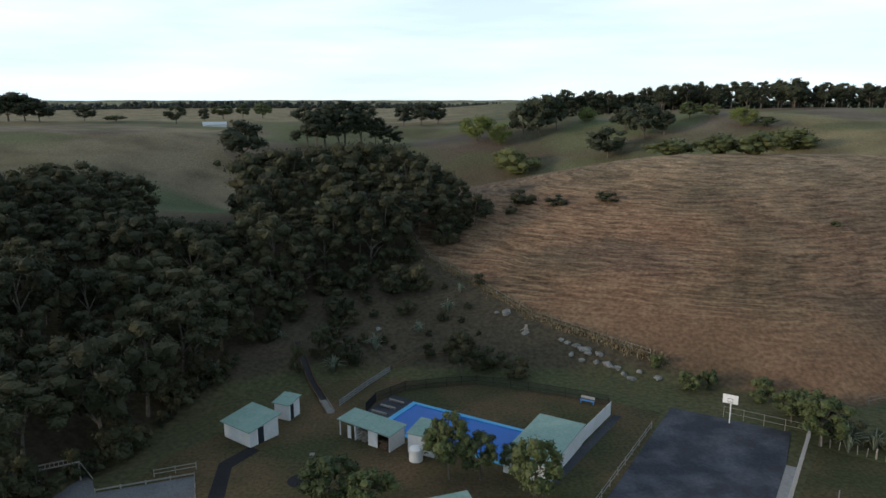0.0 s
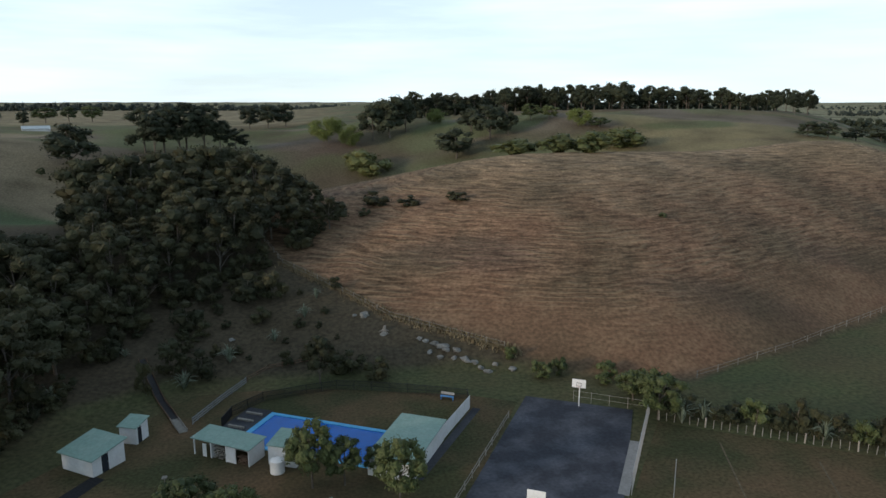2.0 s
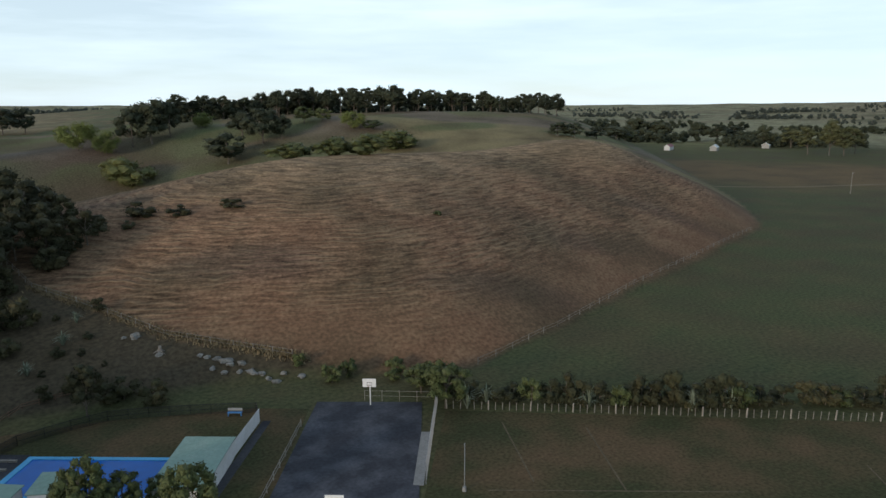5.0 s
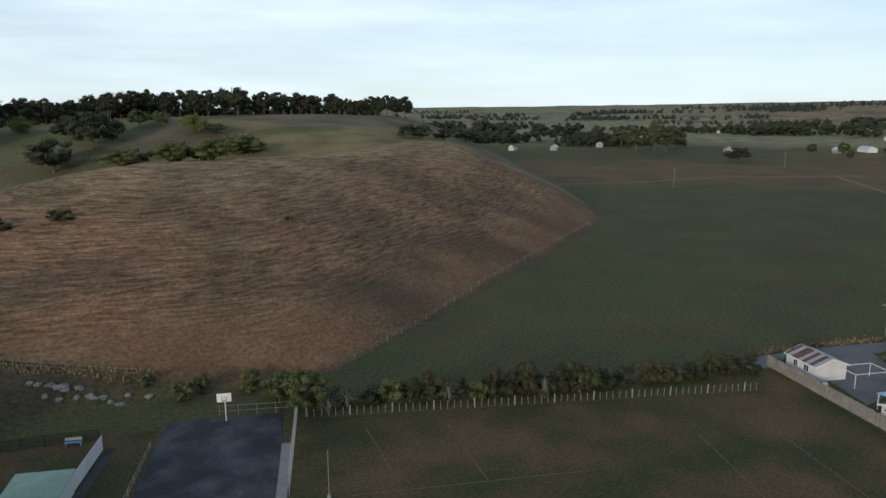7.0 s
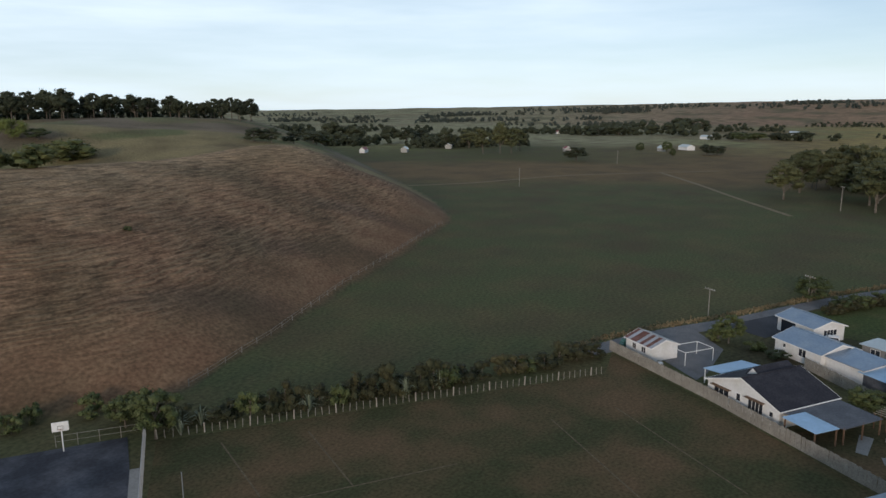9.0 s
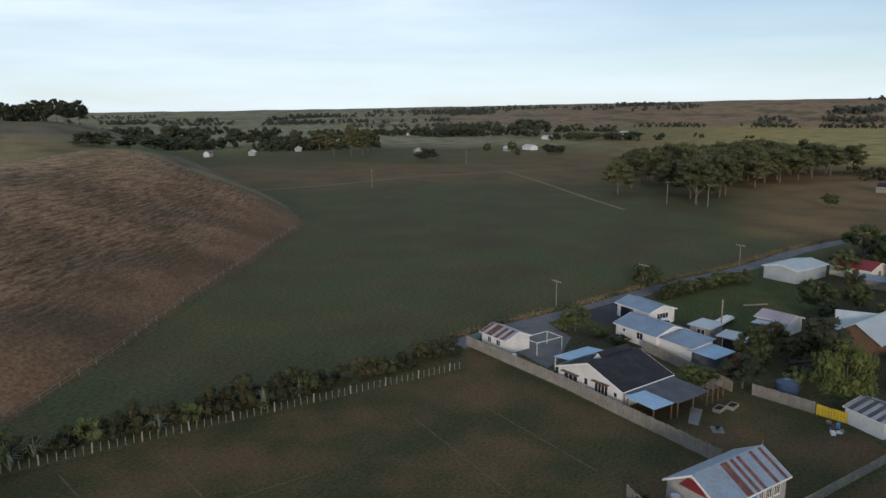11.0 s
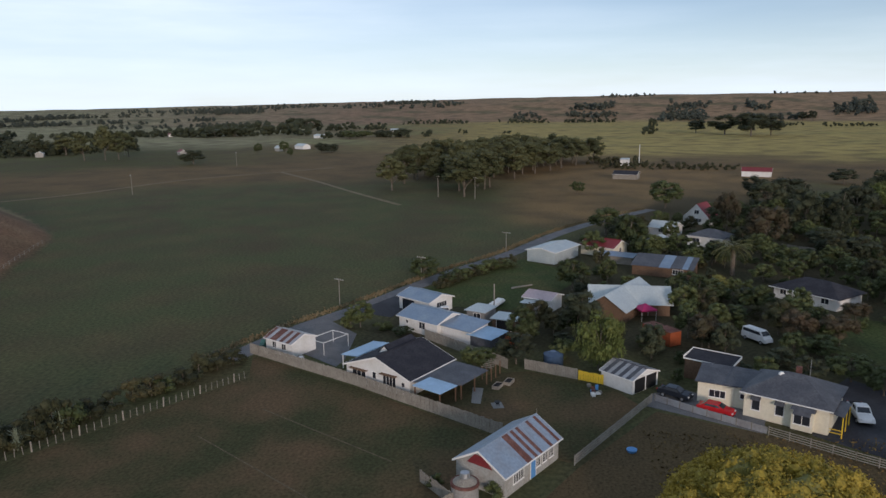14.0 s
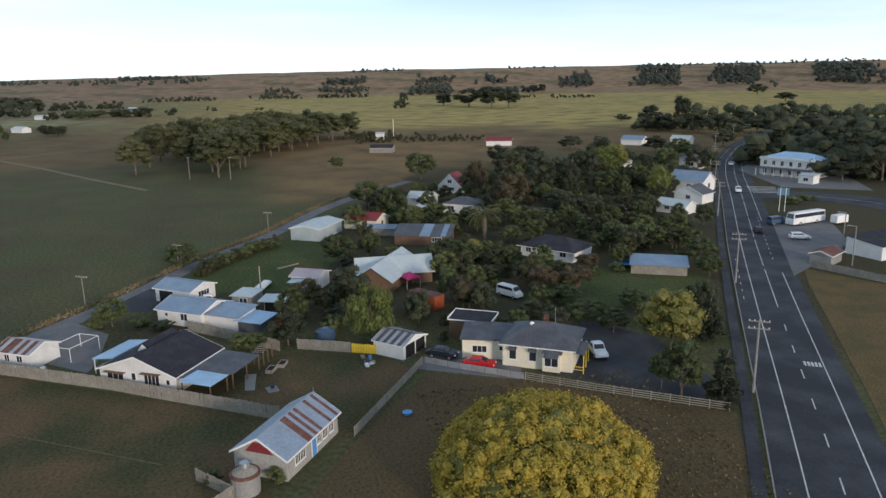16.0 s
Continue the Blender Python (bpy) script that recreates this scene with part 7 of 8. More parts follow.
plant("pine_tree", 295, 379, 13.2, group="pines along the ridge")
plant("pine_tree", 310, 400, 14.3, group="pines along the ridge")
plant("dark_tree", 318, 397, 15.8, group="pines along the ridge")
plant("dark_shrub", 16.9, 149.5, 3.4, w=6.2)
plant("dark_shrub", 14.1, 145.0, 1.9, w=2.6)
plant("dark_shrub", 23.4, 145.1, 2.3, w=4.8)
plant("dark_shrub", 33.5, 141.2, 1.8, w=4.8)
plant("dark_shrub", 32.1, 144.2, 1.4, w=3.0)
plant("dark_shrub", -8.0, 115.9, 4.7, w=6.8)
plant("dark_shrub", -4.2, 115.5, 4.4, w=5.3)
plant("dark_shrub", -5.8, 109.2, 2.6, w=3.7)
plant("dark_shrub", -13.7, 115.3, 4.1, w=4.9)
plant("dark_shrub", -16.5, 108.1, 4.2, w=5.5)
plant("dark_shrub", -24.0, 107.3, 3.7, w=5.6)
plant("dark_shrub", -19.9, 92.6, 4.1, w=2.8)
plant("dark_shrub", -32.1, 86.1, 4.6, w=4.0)
plant("dark_shrub", -13.3, 96.1, 4.1, w=4.6)
plant("dark_shrub", -17.4, 96.7, 4.7, w=5.0)
plant("bush_tree", 2.4, 93.0, 6.8, w=5.6)
plant("bush_tree", -24.4, 109.6, 6.1, w=5.7)
plant("dark_shrub", 6.9, 95.6, 3.1, w=4.1)
plant("dark_shrub", 10.3, 92.9, 3.2, w=3.9)
plant("dark_shrub", 5.3, 95.6, 2.6, w=3.3)
plant("shrub", 32.7, 88.2, 2.8, w=3.2)
plant("shrub", 35.2, 88.9, 3.2, w=2.8)
plant("shrub", 29.7, 93.7, 2.2, w=2.2)
plant("shrub", 42.3, 87.0, 2.7, w=3.3)
plant("shrub", 42.4, 81.0, 4.0, w=4.7)
plant("shrub", 45.3, 81.9, 2.9, w=4.0)
plant("shrub", 40.6, 84.9, 1.7, w=2.4)
plant("shrub", 71.5, 127.0, 1.2, w=1.9)
plant("shrub", -34.5, 150.4, 1.8, w=1.5)
plant("garden_tree", 42.1, 73.0, 6.6, w=6.6)
plant("garden_tree", 41.7, 78.8, 4.3, w=4.6)
plant("garden_tree", 0.6, 65.8, 7.3, w=5.1)
plant("garden_tree", 3.8, 65.7, 5.4, w=4.5)
plant("garden_tree", 8.8, 61.7, 7.0, w=5.5)
plant("garden_tree", -0.2, 70.4, 4.5, w=3.8)
plant("garden_tree", 7.1, 67.1, 3.5, w=2.8)
plant("garden_tree", -10.6, 60.2, 5.8, w=6.3)
plant("garden_tree", -6.8, 59.5, 4.9, w=5.6)
plant("flax_plant", -9.9, 99.5, 2.8, w=3.7, group="flax on the slope")
plant("flax_plant", -15.4, 94.0, 2.7, w=3.9, group="flax on the slope")
plant("flax_plant", -30.3, 89.7, 2.4, w=3.6, group="flax on the slope")
plant("flax_plant", 0.8, 109.5, 2.3, w=3.1, group="flax on the slope")
plant("flax_plant", -3.8, 104.0, 2.0, w=3.0, group="flax on the slope")
plant("flax_plant", 2.9, 114.6, 2.0, w=2.5, group="flax on the slope")
plant("flax_plant", -10.5, 101.2, 1.2, w=2.6, group="flax on the slope")
plant("flax_plant", -24.0, 100.9, 1.3, w=2.3, group="flax on the slope")
plant("flax_plant", 44.5, 71.6, 3.7, w=3.7, group="flax in the hedge")
plant("flax_plant", 47.4, 71.7, 2.7, w=3.0, group="flax in the hedge")
plant("flax_plant", 58.0, 64.1, 2.9, w=3.3, group="flax in the hedge")
plant("flax_plant", 68.6, 56.9, 3.2, w=3.1, group="flax in the hedge")
plant("flax_plant", 73.6, 55.0, 3.1, w=3.5, group="flax in the hedge")
plant("dark_shrub", 43.3, 76.1, 4.7, w=3.5, group="shrubs of the hedge")
plant("dark_shrub", 44.4, 74.3, 3.1, w=3.5, group="shrubs of the hedge")
plant("dark_shrub", 47.1, 73.2, 2.6, w=3.5, group="shrubs of the hedge")
plant("dark_shrub", 48.9, 71.4, 1.8, w=3.5, group="shrubs of the hedge")
plant("dark_shrub", 50.9, 70.6, 2.4, w=3.5, group="shrubs of the hedge")
plant("shrub", 52.5, 68.8, 3.4, w=3.5, group="shrubs of the hedge")
plant("dark_shrub", 54.7, 67.7, 3.3, w=3.5, group="shrubs of the hedge")
plant("dark_shrub", 56.2, 66.4, 4.1, w=3.5, group="shrubs of the hedge")
plant("dark_shrub", 57.8, 65.1, 3.0, w=3.5, group="shrubs of the hedge")
plant("dark_shrub", 59.8, 64.0, 2.9, w=3.5, group="shrubs of the hedge")
plant("shrub", 62.0, 62.5, 3.3, w=3.5, group="shrubs of the hedge")
plant("dark_shrub", 64.2, 61.2, 3.6, w=3.5, group="shrubs of the hedge")
plant("dark_shrub", 66.0, 59.9, 3.2, w=3.5, group="shrubs of the hedge")
plant("dark_shrub", 67.7, 58.9, 4.3, w=3.6, group="shrubs of the hedge")
plant("dark_shrub", 69.5, 57.7, 2.3, w=3.6, group="shrubs of the hedge")
plant("dark_shrub", 71.6, 56.8, 3.2, w=3.6, group="shrubs of the hedge")
plant("dark_shrub", 73.1, 55.7, 4.1, w=3.6, group="shrubs of the hedge")
plant("shrub", 74.7, 54.5, 3.5, w=3.7, group="shrubs of the hedge")
plant("dark_shrub", 63.1, 62.3, 2.8, w=3.7, group="shrubs of the hedge")
plant("dark_shrub", 65.7, 61.2, 2.9, w=3.7, group="shrubs of the hedge")
plant("dark_shrub", 67.9, 59.6, 4.2, w=3.7, group="shrubs of the hedge")
plant("dark_shrub", 70.8, 58.6, 2.7, w=3.8, group="shrubs of the hedge")
plant("dark_shrub", 72.9, 56.9, 3.5, w=3.8, group="shrubs of the hedge")
plant("dark_shrub", 75.3, 55.4, 3.3, w=3.9, group="shrubs of the hedge")
plant("dark_shrub", 77.3, 53.6, 2.7, w=3.9, group="shrubs of the hedge")
plant("dark_shrub", 80.1, 52.3, 2.5, w=3.9, group="shrubs of the hedge")
plant("dark_shrub", 82.9, 51.0, 3.0, w=4.0, group="shrubs of the hedge")
plant("dark_shrub", 84.9, 49.6, 2.8, w=4.0, group="shrubs of the hedge")
plant("shrub", 87.0, 48.2, 2.3, w=4.1, group="shrubs of the hedge")
plant("dark_shrub", 88.8, 47.1, 2.5, w=4.1, group="shrubs of the hedge")
plant("dark_shrub", 91.3, 45.8, 3.4, w=4.2, group="shrubs of the hedge")
plant("dark_shrub", 94.8, 44.7, 3.0, w=4.3, group="shrubs of the hedge")
plant("dark_shrub", 97.2, 43.3, 2.4, w=4.3, group="shrubs of the hedge")
plant("dark_shrub", 65.3, 62.4, 1.9, w=3.7, group="shrubs of the hedge")
plant("dark_shrub", 77.3, 55.5, 1.9, w=3.9, group="shrubs of the hedge")
plant("dark_shrub", 86.7, 49.8, 2.3, w=4.1, group="shrubs of the hedge")
plant("dark_tree", 205.9, 255.6, 6.7, w=10.5)
plant("dark_tree", 215.0, 255.1, 7.1, w=10.7)
plant("dark_tree", 237.2, 264.9, 6.2, w=10.3)
plant("dark_tree", 293.7, 308.6, 8.5, w=17.0)
plant("dark_tree", 579.9, 572.8, 18.8, w=26.0)
plant("dark_tree", 590.1, 556.4, 17.5, w=25.9)
plant("dark_tree", 582.1, 499.5, 19.6, w=22.0)
plant("dark_tree", 590.6, 483.1, 17.8, w=21.9)
plant("dark_tree", 628.4, 493.7, 14.9, w=25.5)
plant("dark_tree", 571.1, 416.8, 19.3, w=20.3)
plant("dark_tree", 467.8, 226.2, 10.0, w=18.3)
plant("dark_tree", 1064.1, 347.2, 23.0, w=35.7)
plant("dark_tree", 1052.1, 318.8, 21.6, w=35.0)
plant("dark_tree", 904.6, 405.3, 10.5, w=39.5)
plant("dark_tree", 918.6, 383.1, 12.0, w=31.7)
plant("dark_tree", 579.0, 167.7, 8.9, w=14.4)
plant("dark_tree", 585.1, 160.7, 7.5, w=14.5)
plant("dark_tree", 870.4, 149.8, 11.0, w=31.0)
plant("dark_tree", 885.3, 178.8, 8.3, w=28.8)
plant("stand_tree", 500.7, 327.5, 21.4, w=16.2)
plant("stand_tree", 508.3, 315.5, 26.5, w=14.3)
plant("stand_tree", 513.2, 307.5, 21.8, w=16.2)
plant("stand_tree", 544.9, 317.9, 19.6, w=13.1)
plant("stand_tree", 564.1, 385.0, 18.1, w=18.5)
plant("garden_tree", 570.4, 218.6, 9.2, w=7.8)
plant("garden_tree", 585.1, 201.5, 10.2, w=9.9)
plant("garden_tree", 532.9, 179.1, 7.6, w=5.4)
plant("garden_tree", 319.2, 330.4, 7.1, w=14.7)
plant("garden_tree", 834.1, 206.0, 9.9, w=24.7)
plant("garden_tree", 873.2, 197.3, 8.9, w=25.7)
plant("dark_tree", 284.8, 301.8, 6.9, w=16.6)
plant("dark_tree", 567.7, 573.7, 24.0, w=25.7)
plant("dark_tree", 605.2, 575.4, 18.9, w=29.3)
plant("garden_tree", 307.8, -22.6, 5.8, w=6.9)
plant("dark_tree", 937.4, -161.6, 20.3, w=12.1)
plant("dark_tree", 942.8, -216.1, 17.0, w=27.8)
plant("dark_tree", 884.3, -235.7, 24.4, w=36.5)
plant("dark_tree", 838.2, -251.6, 26.6, w=39.1)
plant("dark_tree", 855.0, -278.6, 21.9, w=28.7)
plant("dark_tree", 474.6, -262.1, 16.1, w=17.3)
plant("dark_tree", 465.2, -281.4, 22.6, w=15.6)
plant("dark_tree", 438.5, -250.6, 12.0, w=20.2)
plant("dark_tree", 416.8, -262.5, 14.4, w=19.7)
plant("dark_tree", 392.6, -261.0, 13.7, w=15.1)
plant("dark_tree", 545.3, -275.2, 6.0, w=14.6)
plant("dark_tree", 487.4, -374.8, 12.9, w=19.6)
plant("dark_tree", 484.4, -385.1, 15.9, w=19.8)
plant("dark_tree", 798.1, -627.6, 11.9, w=29.1)
plant("dark_tree", 1057.1, -776.2, 18.3, w=31.3)
plant("dark_tree", 1465.3, -534.0, 17.6, w=24.8)
plant("dark_tree", 1455.3, -549.4, 19.9, w=19.8)
plant("stand_tree", 472, 7, 16.4, w=13.1, group="stand of trees in the paddock")
plant("stand_tree", 397, 1, 18.0, w=15.4, group="stand of trees in the paddock")
plant("stand_tree", 404, 9, 17.9, w=13.6, group="stand of trees in the paddock")
plant("stand_tree", 449, 28, 18.1, w=16.2, group="stand of trees in the paddock")
plant("stand_tree", 418, -5, 19.4, w=16.6, group="stand of trees in the paddock")
plant("stand_tree", 347, 59, 19.2, w=16.8, group="stand of trees in the paddock")
plant("stand_tree", 370, 50, 17.3, w=13.7, group="stand of trees in the paddock")
plant("stand_tree", 367, 34, 18.9, w=15.5, group="stand of trees in the paddock")
plant("stand_tree", 487, -18, 16.1, w=16.5, group="stand of trees in the paddock")
plant("stand_tree", 457, 20, 18.9, w=14.5, group="stand of trees in the paddock")
plant("stand_tree", 383, 37, 18.6, w=14.8, group="stand of trees in the paddock")
plant("stand_tree", 498, 13, 16.7, w=14.7, group="stand of trees in the paddock")
plant("stand_tree", 325, 18, 17.7, w=13.1, group="stand of trees in the paddock")
plant("stand_tree", 488, -11, 16.0, w=16.0, group="stand of trees in the paddock")
plant("stand_tree", 413, 22, 19.1, w=15.8, group="stand of trees in the paddock")
plant("stand_tree", 414, 29, 16.7, w=15.7, group="stand of trees in the paddock")
plant("stand_tree", 462, 14, 16.1, w=16.5, group="stand of trees in the paddock")
plant("stand_tree", 437, 5, 16.1, w=15.4, group="stand of trees in the paddock")
plant("stand_tree", 463, 29, 16.1, w=15.5, group="stand of trees in the paddock")
plant("stand_tree", 471, -31, 16.1, w=15.7, group="stand of trees in the paddock")
plant("stand_tree", 391, 16, 18.3, w=14.9, group="stand of trees in the paddock")
plant("stand_tree", 461, 7, 17.2, w=14.8, group="stand of trees in the paddock")
plant("stand_tree", 406, 34, 19.3, w=14.5, group="stand of trees in the paddock")
plant("stand_tree", 458, -20, 16.6, w=15.7, group="stand of trees in the paddock")
plant("stand_tree", 336, 22, 18.4, w=15.2, group="stand of trees in the paddock")
plant("stand_tree", 332, 16, 18.0, w=13.8, group="stand of trees in the paddock")
plant("stand_tree", 415, 4, 19.0, w=15.6, group="stand of trees in the paddock")
plant("stand_tree", 422, 48, 19.5, w=15.5, group="stand of trees in the paddock")
plant("stand_tree", 474, 1, 18.7, w=14.5, group="stand of trees in the paddock")
plant("stand_tree", 453, -12, 17.4, w=14.8, group="stand of trees in the paddock")
plant("stand_tree", 400, -6, 18.1, w=17.0, group="stand of trees in the paddock")
plant("stand_tree", 399, 32, 17.3, w=13.7, group="stand of trees in the paddock")
plant("stand_tree", 418, -15, 16.5, w=16.1, group="stand of trees in the paddock")
plant("stand_tree", 421, 27, 16.5, w=13.4, group="stand of trees in the paddock")
plant("stand_tree", 485, 7, 20.0, w=16.6, group="stand of trees in the paddock")
plant("stand_tree", 326, 27, 19.2, w=14.0, group="stand of trees in the paddock")
plant("stand_tree", 470, 21, 16.7, w=15.7, group="stand of trees in the paddock")
plant("stand_tree", 491, -26, 16.2, w=14.9, group="stand of trees in the paddock")
plant("stand_tree", 427, 28, 19.7, w=15.5, group="stand of trees in the paddock")
plant("stand_tree", 429, 3, 17.4, w=16.4, group="stand of trees in the paddock")
plant("stand_tree", 447, 4, 16.4, w=15.6, group="stand of trees in the paddock")
plant("stand_tree", 442, 20, 18.5, w=16.6, group="stand of trees in the paddock")
plant("stand_tree", 362, 30, 19.6, w=13.9, group="stand of trees in the paddock")
plant("stand_tree", 377, 16, 17.7, w=14.4, group="stand of trees in the paddock")
plant("stand_tree", 442, -8, 19.3, w=15.0, group="stand of trees in the paddock")
plant("stand_tree", 363, 55, 18.9, w=13.4, group="stand of trees in the paddock")
plant("stand_tree", 371, 5, 17.4, w=16.1, group="stand of trees in the paddock")
plant("stand_tree", 319, 60, 16.0, w=14.2, group="stand of trees in the paddock")
plant("stand_tree", 423, 19, 16.5, w=16.0, group="stand of trees in the paddock")
plant("stand_tree", 372, 58, 16.2, w=13.6, group="stand of trees in the paddock")
plant("stand_tree", 452, -32, 18.0, w=15.7, group="stand of trees in the paddock")
plant("stand_tree", 385, 54, 17.0, w=16.2, group="stand of trees in the paddock")
plant("stand_tree", 433, -22, 19.7, w=16.2, group="stand of trees in the paddock")
plant("stand_tree", 475, -42, 16.4, w=15.9, group="stand of trees in the paddock")
plant("stand_tree", 352, 27, 17.4, w=15.6, group="stand of trees in the paddock")
plant("stand_tree", 317, 29, 18.1, w=15.8, group="stand of trees in the paddock")
plant("stand_tree", 494, -16, 16.8, w=16.1, group="stand of trees in the paddock")
plant("stand_tree", 297, 25, 19.1, w=16.6, group="stand of trees in the paddock")
plant("stand_tree", 389, 42, 19.9, w=15.0, group="stand of trees in the paddock")
plant("stand_tree", 465, -23, 17.9, w=14.9, group="stand of trees in the paddock")
plant("stand_tree", 444, 38, 17.1, w=15.4, group="stand of trees in the paddock")
plant("stand_tree", 376, 26, 19.3, w=13.0, group="stand of trees in the paddock")
plant("stand_tree", 487, -46, 17.0, w=15.4, group="stand of trees in the paddock")
plant("stand_tree", 486, 13, 18.5, w=14.9, group="stand of trees in the paddock")
plant("stand_tree", 398, 47, 18.0, w=16.0, group="stand of trees in the paddock")
plant("stand_tree", 411, 54, 19.3, w=14.3, group="stand of trees in the paddock")
plant("stand_tree", 394, 24, 18.2, w=14.7, group="stand of trees in the paddock")
plant("stand_tree", 495, -5, 16.7, w=14.1, group="stand of trees in the paddock")
plant("stand_tree", 478, -19, 20.0, w=14.3, group="stand of trees in the paddock")
plant("stand_tree", 328, 40, 16.2, w=15.2, group="stand of trees in the paddock")
plant("garden_tree", 116.7, 28.2, 4.8, w=5.6)
plant("garden_tree", 113.1, 20.0, 1.6, w=3.9)
plant("garden_tree", 152.3, 22.1, 5.4, w=7.6)
plant("garden_tree", 98.6, 7.3, 3.5, w=4.7)
plant("garden_tree", 120.6, -0.5, 3.9, w=3.4)
plant("garden_tree", 117.3, -6.0, 1.5, w=2.9)
plant("garden_tree", 145.2, -10.2, 6.7, w=7.7)
plant("garden_tree", 186.2, -27.3, 10.0, w=9.2)
plant("garden_tree", 209.2, -24.0, 8.5, w=11.9)
plant("garden_tree", 181.2, -17.6, 6.7, w=6.5)
plant("garden_tree", 183.2, -36.0, 4.2, w=9.1)
plant("garden_tree", 145.4, -33.4, 4.4, w=6.1)
plant("garden_tree", 137.3, -36.3, 4.8, w=7.0)
plant("garden_tree", 264.9, -51.4, 10.7, w=13.0)
plant("garden_tree", 154.4, -51.1, 4.1, w=5.9)
plant("garden_tree", 131.0, -42.8, 4.7, w=6.8)
plant("garden_tree", 121.5, -46.4, 5.5, w=7.6)
plant("garden_tree", 124.4, -36.2, 3.3, w=6.5)
plant("garden_tree", 107.8, -45.4, 3.5, w=5.9)
plant("garden_tree", 97.6, -44.9, 4.2, w=6.4)
plant("garden_tree", 93.0, -47.0, 4.0, w=5.3)
plant("garden_tree", 95.5, -33.1, 3.1, w=3.4)
plant("garden_tree", 103.0, -55.5, 3.4, w=5.9)
plant("garden_tree", 154.0, -71.6, 5.5, w=8.3)
plant("garden_tree", 141.9, -72.9, 5.8, w=9.1)
plant("garden_tree", 139.9, -78.8, 5.8, w=7.9)
plant("garden_tree", 138.4, -83.4, 5.1, w=6.6)
plant("garden_tree", 167.9, -71.7, 4.4, w=8.9)
plant("garden_tree", 170.7, -63.4, 4.5, w=8.9)
plant("garden_tree", 176.5, -57.6, 6.8, w=7.5)
plant("garden_tree", 123.9, -81.3, 5.8, w=7.3)
plant("garden_tree", 116.1, -78.1, 4.4, w=5.8)
plant("garden_tree", 157.8, -103.5, 5.8, w=5.5)
plant("garden_tree", 222.9, -119.9, 7.8, w=8.2)
plant("garden_tree", 265.7, -135.0, 8.7, w=12.0)
plant("garden_tree", 214.9, -104.5, 7.5, w=9.6)
plant("garden_tree", 293.2, -176.9, 9.0, w=13.7)
plant("garden_tree", 260.0, -150.8, 8.7, w=11.1)
plant("garden_tree", 108.9, -19.6, 2.9, w=4.1)
plant("garden_tree", 165.1, 3.8, 2.0, w=5.4)
plant("dark_tree", 116.1, -9.2, 7.5, w=7.8)
plant("dark_tree", 101.0, 0.9, 5.0, w=6.0)
plant("dark_tree", 108.3, -6.2, 2.8, w=4.0)
plant("dark_tree", 203.0, -28.2, 6.7, w=8.3)
plant("dark_tree", 218.5, -58.9, 9.1, w=9.1)
plant("dark_tree", 211.6, -80.4, 14.4, w=11.0)
plant("dark_tree", 214.1, -89.1, 11.9, w=11.2)
plant("dark_tree", 235.1, -104.3, 12.7, w=12.4)
plant("dark_tree", 250.8, -81.8, 12.1, w=12.7)
plant("dark_tree", 279.7, -98.6, 10.5, w=14.3)
plant("dark_tree", 302.6, -93.4, 8.7, w=10.2)
plant("dark_tree", 176.9, -80.4, 6.2, w=9.5)
plant("dark_tree", 191.2, -78.0, 5.8, w=10.0)
plant("dark_tree", 269.2, -126.7, 13.8, w=11.9)
plant("dark_tree", 93.3, -60.4, 6.8, w=4.1)
plant("dark_tree", 92.6, -62.5, 7.3, w=3.8)
plant("dark_tree", 189.0, -56.7, 6.4, w=6.4)
plant("dark_tree", 347.2, -147.1, 7.3, w=12.1)
plant("dark_tree", 217.7, -134.1, 7.8, w=9.1)
plant("dark_tree", 110.6, -29.2, 4.5, w=5.8)
plant("dark_tree", 97.7, -39.3, 3.7, w=4.5)
plant("dark_tree", 103.5, -37.7, 2.9, w=4.6)
plant("dark_tree", 97.6, -30.2, 2.7, w=3.5)
plant("dark_tree", 239.5, -158.1, 10.2, w=7.8)
plant("dark_tree", 255.4, -163.2, 10.2, w=9.7)
plant("dark_tree", 318.8, -179.8, 8.3, w=12.9)
plant("dark_tree", 211.2, -192.1, 6.9, w=13.8)
plant("dark_tree", 314.9, -246.9, 9.1, w=16.0)
plant("dark_tree", 292.9, -242.3, 12.0, w=18.3)
plant("dark_tree", 278.3, -245.4, 14.0, w=20.8)
plant("dark_tree", 234.1, -220.0, 16.4, w=20.6)
plant("dark_tree", 207.0, -204.6, 17.6, w=18.7)
plant("dark_tree", 400.3, -296.3, 10.6, w=19.9)
plant("dark_tree", 368.9, -311.8, 13.3, w=23.2)
plant("dark_tree", 331.8, -302.4, 13.7, w=21.5)
plant("dark_tree", 313.6, -303.4, 13.1, w=20.9)
plant("dark_tree", 387.9, -271.5, 10.2, w=16.6)
plant("dark_tree", 330.3, -225.0, 9.3, w=11.5)
plant("willow_tree", 99.5, -11.0, 8.8, w=7.9)
plant("willow_tree", 252.8, -121.4, 11.9, w=13.5)
plant("willow_tree", 204.7, -117.3, 9.1, w=9.5)
plant("autumn_tree", 187.4, -62.0, 12.0, w=11.5)
plant("autumn_tree", 207.8, -57.8, 13.0, w=7.7)
plant("autumn_tree", 114.6, -43.9, 5.2, w=6.1)
plant("autumn_tree", 112.9, -49.6, 5.2, w=6.2)
plant("autumn_tree", 110.8, -28.2, 5.5, w=5.8)
plant("autumn_tree", 126.3, -57.8, 3.5, w=5.7)
plant("autumn_tree", 108.7, -20.5, 2.4, w=3.7)
plant("golden_tree", 84.4, -51.5, 9.1, w=9.3)
